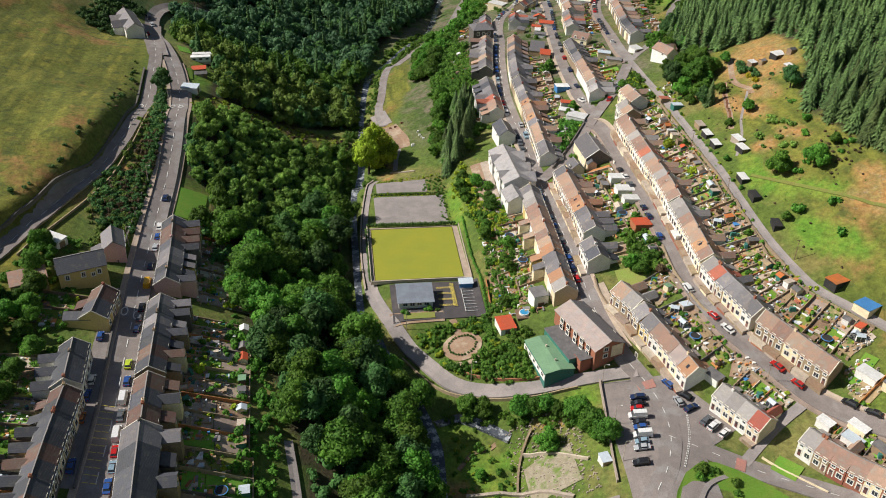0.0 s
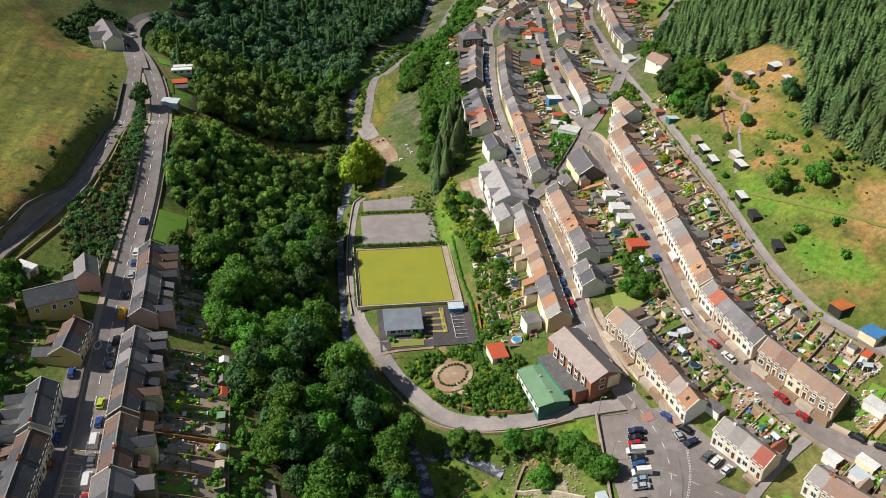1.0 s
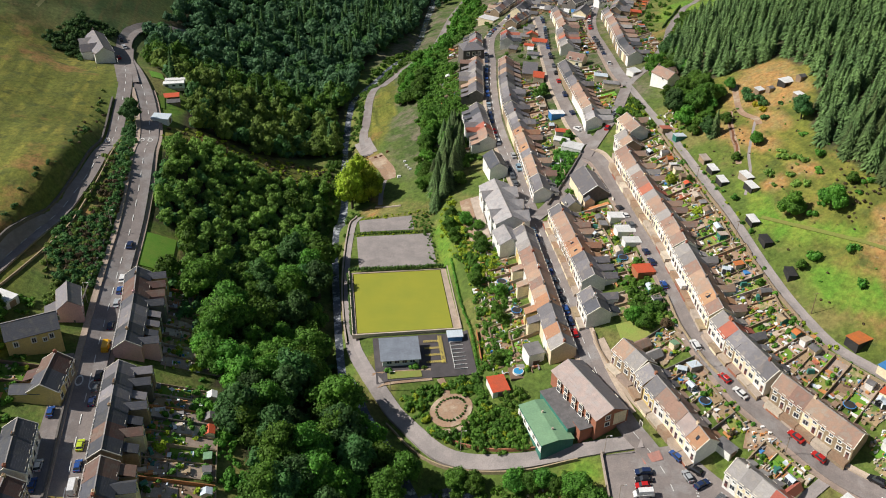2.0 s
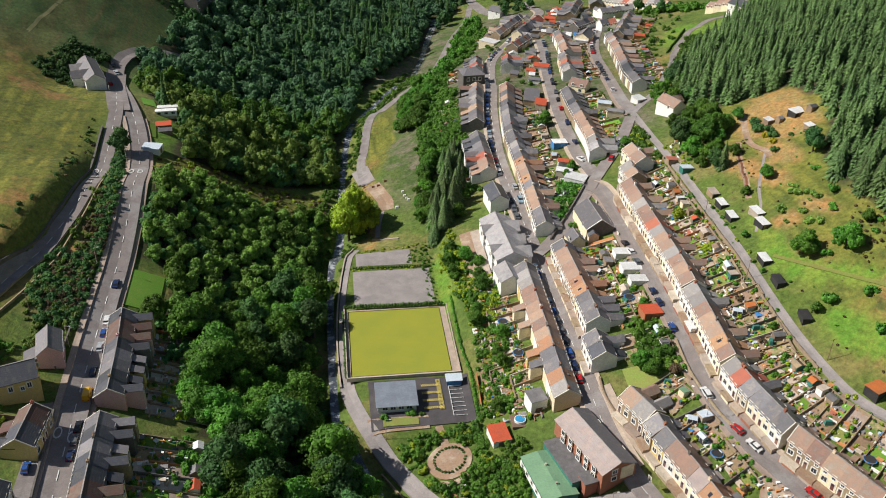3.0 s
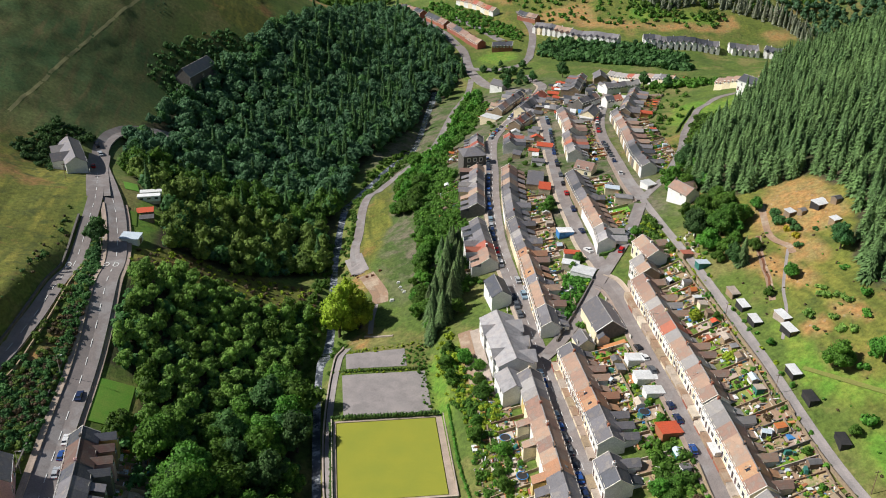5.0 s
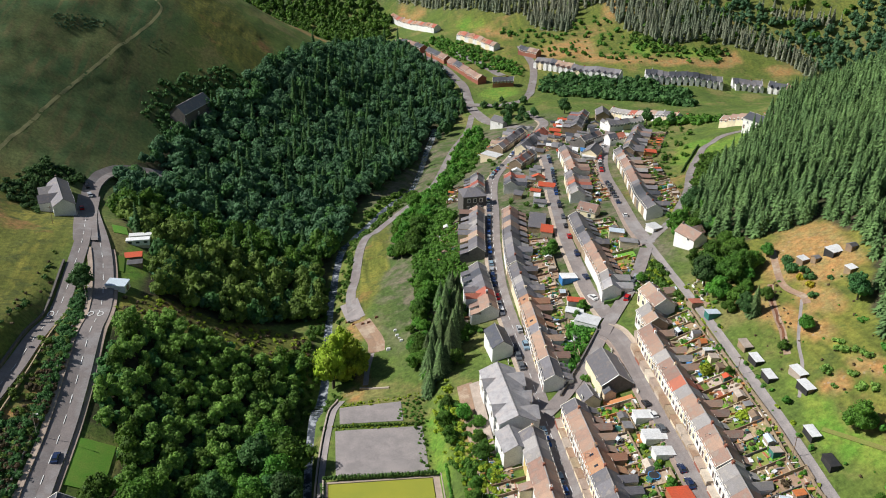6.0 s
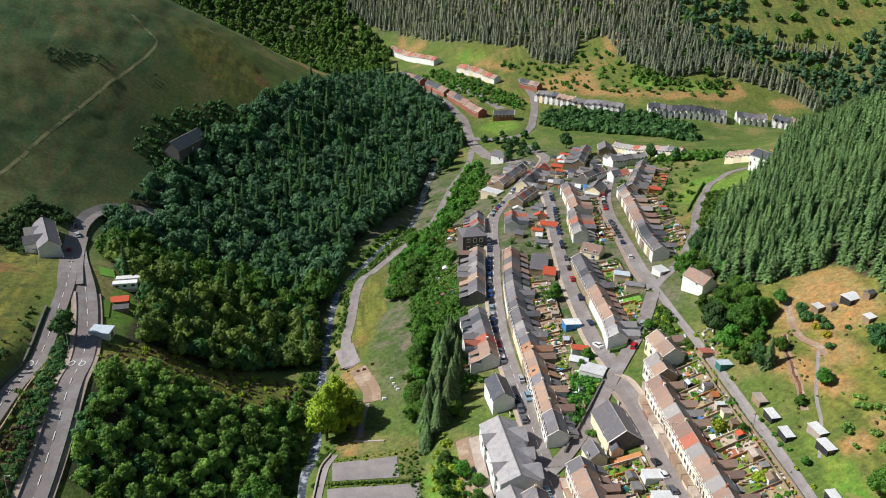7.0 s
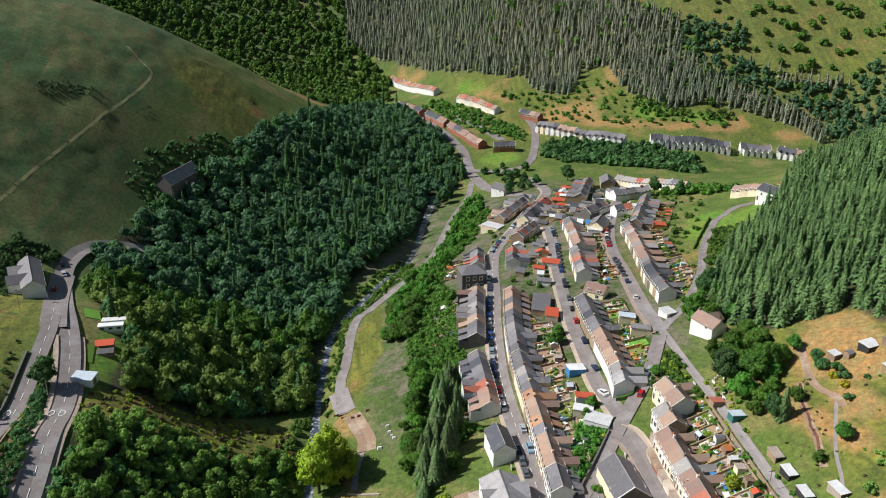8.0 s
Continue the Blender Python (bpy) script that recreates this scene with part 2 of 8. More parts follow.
M["leaf_gold"] = material("golden_leaf", (0.42, 0.36, 0.02), (0.34, 0.32, 0.02), 0.7, 0.1, 2, island=0.3, thin=0.3)
M["leaf_copper"] = material("copper_leaf", (0.13, 0.085, 0.045), (0.1, 0.08, 0.04), 0.7, 0.1, 2, island=0.4, thin=0.25)
M["needle"] = material("spruce_needles", (0.115, 0.175, 0.055), (0.075, 0.125, 0.042), 0.8, 0.06, 2, island=0.5, vary=0.3, thin=0.1)
M["moor_track"] = material("worn_track", (0.3, 0.28, 0.13), (0.24, 0.235, 0.1), 0.95, 0.3, 2.5, 0.05)
# far conifers: brownish green, paled and greyed to put distance haze into the colour
M["needle_hazed"] = material("hazed_needles", (0.25, 0.25, 0.175), (0.17, 0.205, 0.13), 0.8, 0.012, 2, island=0.35, vary=0.3, thin=0.25)
M["bark"] = material("bark", (0.1, 0.075, 0.055), (0.07, 0.055, 0.04), 0.95, 2, 5, 0.05)
M["timber"] = material("weathered_timber", (0.3, 0.2, 0.12), (0.2, 0.15, 0.11), 0.9, 0.5, 4, vary=0.35)
M["orange_timber"] = material("stained_fence", (0.5, 0.2, 0.08), (0.42, 0.18, 0.08), 0.85, 0.5, 4, vary=0.2)
M["felt"] = material("roof_felt", (0.2, 0.19, 0.19), (0.14, 0.135, 0.135), 0.95, 0.5, 3, vary=0.4)
M["white_sheet"] = material("white_sheet_roof", (0.75, 0.75, 0.74), (0.62, 0.62, 0.6), 0.55, 0.3, 2, vary=0.15)
M["black"] = material("black_boards", (0.03, 0.03, 0.032), (0.045, 0.042, 0.04), 0.7, 0.5, 3)
M["rust"] = material("rusty_sheet", (0.55, 0.16, 0.04), (0.4, 0.14, 0.05), 0.8, 0.4, 3)
M["red_sheet"] = material("red_sheet_roof", (0.56, 0.095, 0.04), (0.46, 0.1, 0.05), 0.6, 0.3, 2)
M["blue_sheet"] = material("blue_sheet_roof", (0.07, 0.25, 0.55), (0.06, 0.21, 0.46), 0.55, 0.3, 2)
M["green_sheet"] = material("green_sheet_roof", (0.2, 0.34, 0.2), (0.17, 0.3, 0.18), 0.6, 0.25, 2)
M["green_wall"] = material("green_cladding", (0.05, 0.2, 0.16), (0.045, 0.17, 0.14), 0.6, 0.3, 2)
M["grey_sheet"] = material("grey_sheet_roof", (0.22, 0.25, 0.29), (0.18, 0.2, 0.235), 0.5, 0.3, 2)
M["tyre"] = material("tyre", (0.02, 0.02, 0.02), (0.03, 0.03, 0.03), 0.9)
M["pool_blue"] = material("pool_water", (0.05, 0.3, 0.55), (0.04, 0.26, 0.5), 0.1, 0.5, 2, spec=0.5)
for paint, c in dict(car_white=(0.75, 0.75, 0.74), car_silver=(0.42, 0.44, 0.46), car_black=(0.02, 0.02, 0.023), car_blue=(0.03, 0.09, 0.3), car_red=(0.5, 0.02, 0.02), car_grey=(0.12, 0.13, 0.14), car_pale=(0.25, 0.36, 0.44), car_yellow=(0.75, 0.4, 0.02), car_lime=(0.5, 0.62, 0.05), car_navy=(0.02, 0.035, 0.09), car_orange=(0.45, 0.17, 0.06)).items():
    M[paint] = material(paint, c, tuple(v * 0.92 for v in c), 0.25, 0.5, 3, metal=0.1, spec=0.5)


# ---- builders ----
class Shape:
    """Collects faces for one mesh."""

    def __init__(self):
        self.v, self.f, self.m = [], [], []

    def face(self, pts, m=0):
        k = len(self.v)
        self.v += [tuple(p) for p in pts]
        self.f.append(tuple(range(k, k + len(pts))))
        self.m.append(m)
        return self

    def box(self, x0, y0, z0, x1, y1, z1, m=0, taper=0.0):
        k = len(self.v)
        t = taper
        self.v += [(x0, y0, z0), (x1, y0, z0), (x1, y1, z0), (x0, y1, z0), (x0 + t, y0 + t, z1), (x1 - t, y0 + t, z1), (x1 - t, y1 - t, z1), (x0 + t, y1 - t, z1)]
        self.f += [tuple(k + i for i in q) for q in ((0, 3, 2, 1), (4, 5, 6, 7), (0, 1, 5, 4), (1, 2, 6, 5), (2, 3, 7, 6), (3, 0, 4, 7))]
        self.m += [m] * 6
        return self

    def slab(self, pts, t, m=0):
        """A plate under the four given corners, t thick."""
        k = len(self.v)
        self.v += [tuple(p) for p in pts] + [(p[0], p[1], p[2] - t) for p in pts]
        n = len(pts)
        self.f += [tuple(range(k, k + n)), tuple(range(k + 2 * n - 1, k + n - 1, -1))] + [(k + i, k + n + i, k + n + (i + 1) % n, k + (i + 1) % n) for i in range(n)]
        self.m += [m] * (n + 2)
        return self

    def tube(self, x, y, z0, z1, r0, r1, n=8, m=0):
        k = len(self.v)
        for z, r in ((z0, r0), (z1, r1)):
            self.v += [(x + r * math.cos(6.2832 * i / n), y + r * math.sin(6.2832 * i / n), z) for i in range(n)]
        self.f += [(k + i, k + (i + 1) % n, k + n + (i + 1) % n, k + n + i) for i in range(n)] + [tuple(range(k + n, k + 2 * n)), tuple(range(k + n - 1, k - 1, -1))]
        self.m += [m] * (n + 2)
        return self

    def mesh(self, name, mats):
        me = bpy.data.meshes.new(name)
        me.from_pydata(self.v, [], self.f)
        for mt in mats if isinstance(mats, (list, tuple)) else [mats]:
            me.materials.append(M[mt])
        if any(self.m):
            me.polygons.foreach_set("material_index", self.m)
        me.update()
        return me


def part(name, shape, mats, parent, label="", at=None):
    ob = new(name, shape if isinstance(shape, bpy.types.Mesh) else shape.mesh(name, mats))
    ob.parent = parent
    if at is not None:
        ob.matrix_basis = at
    return tagged(ob, label)


def thing(name, label, category, group="", kind="", at=None):
    ob = tagged(new(name), label, category, group, kind)
    ob.empty_display_size = 0.5
    if at is not None:
        ob.matrix_basis = at
    return ob


def single(name, shape, mats, label, category, group="", kind="", at=None):
    ob = tagged(new(name, shape.mesh(name, mats)), label, category, group, kind)
    if at is not None:
        ob.matrix_basis = at
    return ob


def smooth_line(points, gap=2.5):
    """Points at even gaps along a smooth line through the given ones."""
    p = np.array(points, float)
    if len(p) > 2:
        q = np.vstack([2 * p[0] - p[1], p, 2 * p[-1] - p[-2]])
        out = []
        for i in range(1, len(q) - 2):
            for u in np.linspace(0, 1, 12, endpoint=False):
                a, b, c, d = q[i - 1], q[i], q[i + 1], q[i + 2]
                out.append(0.5 * (2 * b + (c - a) * u + (2 * a - 5 * b + 4 * c - d) * u * u + (3 * b - a - 3 * c + d) * u ** 3))
        p = np.array(out + [p[-1]])
    s = np.r_[0, np.cumsum(np.hypot(*np.diff(p, axis=0).T))]
    n = max(2, int(round(s[-1] / gap)) + 1)
    w = np.linspace(0, s[-1], n)
    return np.stack([np.interp(w, s, p[:, 0]), np.interp(w, s, p[:, 1])], 1)


def sides(line):
    d = np.gradient(line, axis=0)
    d /= np.hypot(*d.T)[:, None] + 1e-9
    return np.stack([-d[:, 1], d[:, 0]], 1)


def ribbon(name, points, width, mat, label, category, lift=0.22, kind="structure", rows=3, skirt=0.6, offset=0.0, level=0.65):
    """A strip laid on the ground along a line, with side faces down into it."""
    line = smooth_line(points)
    side = sides(line)
    us = np.linspace(-width / 2, width / 2, rows) + offset
    cols = [line + side * u for u in us]
    xy = np.concatenate([cols[0]] + cols + [cols[-1]])
    n = len(line)
    z = ground(xy[:, 0], xy[:, 1]) + lift
    mid = ground(line[:, 0] + side[:, 0] * offset, line[:, 1] + side[:, 1] * offset) + lift
    k = len(cols)
    zz = z.reshape(k + 2, n)
    zz = (1 - level) * zz + level * mid[None] if width < 14 else zz
    zz = np.maximum(zz, z.reshape(k + 2, n) - 0.05)
    zz[0] -= skirt + lift
    zz[-1] -= skirt + lift
    v = np.column_stack([xy, zz.ravel()])
    f = [(c * n + i, (c + 1) * n + i, (c + 1) * n + i + 1, c * n + i + 1) for c in range(k + 1) for i in range(n - 1)]
    f = [q[::-1] for q in f]
    s = Shape()
    s.v, s.f, s.m = [tuple(p) for p in v], f, [0] * len(f)
    return single(name, s, mat, label, category, kind=kind)


def patch(name, x0, y0, x1, y1, mat, label, category, lift=0.25, kind="", turn=0.0, cell=3.0, group=""):
    """A rectangle of turf, paving or soil laid on the ground, with edges."""
    cx, cy, nx, ny = (x0 + x1) / 2, (y0 + y1) / 2, max(2, int((x1 - x0) / cell) + 1), max(2, int((y1 - y0) / cell) + 1)
    gx, gy = np.meshgrid(np.linspace(x0, x1, nx) - cx, np.linspace(y0, y1, ny) - cy)
    c, s_ = math.cos(turn), math.sin(turn)
    wx, wy = cx + gx * c - gy * s_, cy + gx * s_ + gy * c
    z = ground(wx.ravel(), wy.ravel()) + lift
    s = Shape()
    s.v = list(zip(wx.ravel(), wy.ravel(), z))
    s.f = [(j * nx + i, j * nx + i + 1, (j + 1) * nx + i + 1, (j + 1) * nx + i) for j in range(ny - 1) for i in range(nx - 1)]
    s.m = [0] * len(s.f)
    rim = [i for i in range(nx)] + [j * nx + nx - 1 for j in range(1, ny)] + [(ny - 1) * nx + i for i in range(nx - 2, -1, -1)] + [j * nx for j in range(ny - 2, 0, -1)]
    k = len(s.v)
    s.v += [(s.v[i][0], s.v[i][1], s.v[i][2] - 0.8) for i in rim]
    s.f += [(rim[(a + 1) % len(rim)], rim[a], k + a, k + (a + 1) % len(rim)) for a in range(len(rim))]
    s.m += [0] * len(rim)
    return single(name, s, mat, label, category, group, kind)


def fence(name, points, height, thick, mat, label, category="wall", kind="structure", gap=2.5, sink=0.6, level=None):
    """A wall, hedge or fence of even height that follows the ground."""
    line = smooth_line(points, gap) if len(points) > 2 else np.stack([np.linspace(points[0][i], points[1][i], max(2, int(math.dist(*points) / gap) + 1)) for i in (0, 1)], 1)
    side = sides(line) * thick / 2
    z = ground(line[:, 0], line[:, 1]) if level is None else np.full(len(line), float(level))
    s = Shape()
    n = len(line)
    for a, dz in ((-1, -sink), (-1, height), (1, height), (1, -sink)):
        s.v += [(p[0] + a * q[0], p[1] + a * q[1], h + dz) for p, q, h in zip(line, side, z)]
    s.f = [((c + 1) * n + i, c * n + i, c * n + i + 1, (c + 1) * n + i + 1) for c in range(3) for i in range(n - 1)]
    s.f = [q[::-1] for q in s.f] + [(0, n, 2 * n, 3 * n), (n - 1, 4 * n - 1, 3 * n - 1, 2 * n - 1)]
    s.m = [0] * len(s.f)
    return single(name, s, mat, label, category, kind=kind)


# ---- the land ----
even_ground = ground


def ground(x, y):
    """The even ground with the hummocks of the wild slopes."""
    x, y = np.atleast_1d(np.asarray(x, float)), np.atleast_1d(np.asarray(y, float))
    wild = np.clip(step(-x, 90, 106) + step(x - 0.05 * (y - 200), 150, 165) + step(y, 640, 720), 0, 1)
    bumps = np.array([noise.fractal((px * 0.05, py * 0.05, 3.0), 1.0, 2.0, 4) + 0.35 * noise.noise((px * 0.16, py * 0.16, 1.0)) if w > 0.001 else 0.0 for px, py, w in zip(x, y, wild)])
    return even_ground(x, y) + bumps * wild * 1.2


def within_poly(poly, x, y):
    inside_ = np.zeros(len(x), bool)
    for (x0, y0), (x1, y1) in zip(poly, poly[1:] + poly[:1]):
        if y0 != y1:
            inside_ ^= ((y0 > y) != (y1 > y)) & (x < (x1 - x0) * (y - y0) / (y1 - y0) + x0)
    return inside_


# soft-edged places of lush grass or bare earth: centre, half lengths, turn, kind
RIVER_SPOTS = [(30, 436, 6.5, 50, -0.17, "dry"), (20, 380, 4.5, 8, 0, "bare"), (22, 352, 2.5, 12, 0, "bare"), (18, 338, 3, 7, 0.3, "bare"), (28, 187, 6, 5, 0, "lush"), (32, 176, 9, 9, 0, "lush"), (38, 166, 7, 5, 0.4, "lush"), (28, 168, 5, 4, 0, "bare")]
HILL_SPOTS = [(150, 218, 7, 14, 0.5, "lush"), (143, 252, 4, 14, 0.3, "lush"), (156, 236, 3, 16, 0.7, "lush"), (-80, 292, 3, 12, -0.3, "bare"), (-75, 308, 2.5, 12, -0.2, "bare"), (-77, 335, 2, 10, 0, "bare"), (173, 328, 14, 20, -0.2, "bare"), (152, 305, 5, 20, 0.3, "bare"), (163, 305, 6, 10, 0.2, "bare"), (150, 268, 5, 4, 0, "bare"), (170, 232, 4, 8, 0.5, "bare"), (160, 268, 3, 9, 0.5, "bare"), (143, 262, 3, 18, 0.1, "lush"), (166, 222, 5, 10, 0.6, "bare"), (-64, 400, 6, 22, 0, "lush")]
VILLAGE_SPOTS = [(66, 184, 6, 4, 0, "lush"), (53, 236, 6, 7, 0, "bare"), (57, 268, 4, 12, 0, "bare"), (52, 300, 4, 18, 0, "lush"), (44, 300, 3, 20, 0, "lush"), (53, 300, 3, 15, 0, "bare"), (56, 181, 6, 3, -0.5, "bare"), (43, 177, 6, 3, 0.2, "lush")]
FAR_SPOTS = [(-15, 803, 50, 9, 0.0, "bare"), (-50, 690, 30, 60, 0.5, "dry"), (200, 490, 12, 34, -0.5, "lush"), (222, 487, 12, 22, -0.6, "lush"), (142, 728, 16, 18, 0, "lush"), (215, 812, 24, 22, -0.6, "bare"), (245, 775, 34, 9, -0.45, "bare"), (300, 755, 40, 7, -0.2, "bare"), (268, 860, 12, 14, 0, "bare"), (340, 760, 9, 12, 0.3, "bare"), (372, 737, 14, 8, -0.3, "bare"), (95, 985, 22, 9, -0.9, "bare"), (160, 880, 26, 7, -0.9, "bare"), (278, 795, 14, 20, -0.4, "lush"), (315, 768, 18, 10, -0.2, "lush"), (145, 905, 20, 10, -0.9, "lush"), (46, 640, 10, 40, -0.4, "lush"), (40, 520, 8, 24, -0.4, "lush")]
SPOTS = RIVER_SPOTS + HILL_SPOTS + VILLAGE_SPOTS + FAR_SPOTS


def land():
    def axis(lo, hi, step_, far_lo, far_hi):
        mid = list(np.arange(lo, hi + step_, step_))
        a, b, s1, s2 = lo, hi, step_, step_
        left, right = [], []
        while a > far_lo:
            s1 *= 1.16
            a -= s1
            left.append(a)
        while b < far_hi:
            s2 *= 1.055
            b += s2
            right.append(b)
        return np.array(left[::-1] + mid + right)
    xs, ys = axis(-170, 300, 2.5, -2600, 2600), axis(110, 700, 2.5, -2200, 2600)
    gx, gy = np.meshgrid(xs, ys)
    x, y = gx.ravel(), gy.ravel()
    z = ground(x, y)
    rough = np.array([noise.fractal((px * 0.05, py * 0.05, 3.0), 1.0, 2.0, 4) for px, py in zip(x, y)])
    nx, ny = len(xs), len(ys)
    idx = np.arange(nx * ny).reshape(ny, nx)
    quads = np.stack([idx[:-1, :-1], idx[:-1, 1:], idx[1:, 1:], idx[1:, :-1]], -1).reshape(-1, 4)
    me = bpy.data.meshes.new("ground")
    me.vertices.add(len(x)), me.loops.add(quads.size), me.polygons.add(len(quads))
    me.vertices.foreach_set("co", np.column_stack([x, y, z]).ravel())
    me.loops.foreach_set("vertex_index", quads.ravel())
    me.polygons.foreach_set("loop_start", np.arange(0, quads.size, 4))
    me.polygons.foreach_set("use_smooth", np.ones(len(quads), bool))
    me.update()
    dry = np.clip(step(-x, 84, 96) * (1 - step(y, 430, 470)) + 0.85 * step(x, 138, 158) * (1 - step(y, 420, 520)) + 0.6 * step(y, 700, 780) * step(x, 100, 160), 0, 1)
    moor = step(-x, 60, 100) * step(y, 425, 470)
    moor[within_poly(FAR_FOREST, x, y) | within_poly(FAR_MIXED, x, y)] = 1.0
    # far right corner also takes the moor colour, its shade painted as darker ground
    moor = np.maximum(moor, step(x, 270, 310) * step(y, 770, 830))
    lush, bare = np.zeros(len(x)), np.zeros(len(x))
    # rough ground round the far village, darkened to stand for cloud shade
    rank_shaded = step(y, 340, 380) * (1 - step(y, 620, 680)) * (1 - step(x, 160, 190)) * step(x, 20, 40)
    # woodland floor, masked so that the trees' shade is put into its colour
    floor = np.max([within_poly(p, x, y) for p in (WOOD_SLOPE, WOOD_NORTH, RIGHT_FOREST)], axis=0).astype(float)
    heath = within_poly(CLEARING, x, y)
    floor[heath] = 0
    dry[heath] = 1.0
    for cx, cy, rx, ry, turn, target in SPOTS:
        c, s = math.cos(turn), math.sin(turn)
        u, w = ((x - cx) * c + (y - cy) * s) / rx, (-(x - cx) * s + (y - cy) * c) / ry
        hit = 1 - step(np.sqrt(u * u + w * w) + 0.35 * rough, 0.75, 1.1)
        target = {"lush": lush, "bare": bare, "dry": dry}[target]
        np.maximum(target, hit, out=target)
    for key, val in (("dry", dry), ("moor", moor), ("rank_shaded", rank_shaded), ("lush", lush), ("bare", bare), ("shade_floor", floor)):
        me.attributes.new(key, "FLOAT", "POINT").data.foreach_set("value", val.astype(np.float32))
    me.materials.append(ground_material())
    tagged(new("ground", me), "grassy valley floor and hillsides, rough and partly dry", "ground", kind="structure")


def ground_material():
    m = material("rough_grass", (0.12, 0.17, 0.03), (0.085, 0.135, 0.026), 0.95, 0.08, 1.2, 0.3, third=(0.2, 0.19, 0.06), third_scale=0.035)
    nt = m.node_tree
    N, K = nt.nodes, nt.links
    hsv = next(n for n in N if n.type == "HUE_SAT")
    source = hsv.inputs["Color"].links[0].from_socket
    geo = next(n for n in N if n.type == "NEW_GEOMETRY")

    def blotches(scale, low, high, rough_=0.65):
        n, r = N.new("ShaderNodeTexNoise"), N.new("ShaderNodeMapRange")
        n.inputs["Scale"].default_value, n.inputs["Detail"].default_value, n.inputs["Roughness"].default_value = scale, 5, rough_
        r.inputs["From Min"].default_value, r.inputs["From Max"].default_value = low, high
        K.new(geo.outputs["Position"], n.inputs["Vector"]), K.new(n.outputs["Fac"], r.inputs["Value"])
        return r.outputs[0]

    def streaks(low, high):
        """Long thin marks of old paths and drainage down the slopes."""
        turn, n, r = N.new("ShaderNodeMapping"), N.new("ShaderNodeTexNoise"), N.new("ShaderNodeMapRange")
        turn.inputs["Rotation"].default_value, turn.inputs["Scale"].default_value = (0, 0, 0.5), (0.32, 0.035, 0.05)
        n.inputs["Scale"].default_value, n.inputs["Detail"].default_value = 1.0, 4
        r.inputs["From Min"].default_value, r.inputs["From Max"].default_value = low, high
        K.new(geo.outputs["Position"], turn.inputs["Vector"]), K.new(turn.outputs[0], n.inputs["Vector"]), K.new(n.outputs["Fac"], r.inputs["Value"])
        return r.outputs[0]

    def blend(fac, a, b):
        x = N.new("ShaderNodeMix")
        x.data_type = "RGBA"
        for sock, v in ((x.inputs[0], fac), (x.inputs[6], a), (x.inputs[7], b)):
            if isinstance(v, tuple):
                sock.default_value = (*v, 1)
            else:
                K.new(v, sock)
        return x.outputs[2]
    dry_c = blend(blotches(0.06, 0.38, 0.62), (0.27, 0.245, 0.045), (0.15, 0.175, 0.03))
    dry_c = blend(streaks(0.4, 0.62), dry_c, (0.12, 0.135, 0.024))
    dry_c = blend(blotches(0.035, 0.56, 0.66), dry_c, (0.3, 0.17, 0.06))
    dry_c = blend(blotches(0.16, 0.53, 0.66), dry_c, (0.085, 0.105, 0.025))
    dry_c = blend(blotches(0.6, 0.5, 0.7, 0.8), dry_c, (0.1, 0.115, 0.02))
    moor_c = blend(blotches(0.022, 0.42, 0.58), (0.125, 0.15, 0.048), (0.07, 0.13, 0.042))
    moor_c = blend(streaks(0.5, 0.66), moor_c, (0.14, 0.135, 0.05))
    moor_c = blend(blotches(0.05, 0.58, 0.7), moor_c, (0.17, 0.15, 0.06))
    lush_c = blend(blotches(0.12, 0.4, 0.65), (0.115, 0.235, 0.027), (0.21, 0.265, 0.042))
    # rank grass and yard brown, lowered in tone for the cloud shade
    rank_shaded_c = blend(blotches(0.12, 0.42, 0.58), (0.07, 0.11, 0.028), (0.17, 0.15, 0.1))
    bare_c = blend(blotches(0.2, 0.38, 0.62), (0.4, 0.215, 0.075), (0.28, 0.22, 0.08))
    bare_c = blend(blotches(0.5, 0.6, 0.7), bare_c, (0.4, 0.3, 0.2))
    # dark litter colour with the shade under the woods painted in
    shade_floor_c = blend(blotches(0.15, 0.4, 0.6), (0.05, 0.06, 0.022), (0.075, 0.06, 0.035))
    out = source
    for key, c in (("moor", moor_c), ("rank_shaded", rank_shaded_c), ("dry", dry_c), ("lush", lush_c), ("bare", bare_c), ("shade_floor", shade_floor_c)):
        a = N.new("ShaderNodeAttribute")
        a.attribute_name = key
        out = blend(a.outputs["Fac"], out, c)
    tussock = blotches(0.55, 0.3, 0.72, 0.75)
    tussock.node.inputs["To Min"].default_value, tussock.node.inputs["To Max"].default_value = 0.5, 1.35
    times = N.new("ShaderNodeVectorMath")
    times.operation = "SCALE"
    K.new(out, times.inputs[0]), K.new(tussock, times.inputs["Scale"])
    K.new(times.outputs[0], hsv.inputs["Color"])
    return m

# ---- woods in plan ----
WOOD_SLOPE = [(-57, 268), (-48, 262), (-38, 238), (-29, 215), (-20, 190), (-14, 165), (-10, 130), (17, 130), (20, 158), (19, 180), (16, 198), (10, 214), (3, 228), (-2, 248), (-5, 300), (-2, 345), (4, 380), (-10, 380), (-35, 366), (-52, 352), (-60, 340), (-61, 300), (-49, 296), (-49, 276)]
WOOD_NORTH = [(-60, 345), (-52, 362), (-35, 373), (-8, 392), (6, 400), (8, 430), (14, 470), (20, 515), (42, 560), (62, 600), (80, 640), (108, 700), (100, 770), (66, 900), (21, 800), (-18, 712), (-33, 668), (-44, 625), (-58, 604), (-74, 553), (-82, 525), (-92, 487), (-84, 450), (-70, 420), (-58, 400), (-58, 365)]
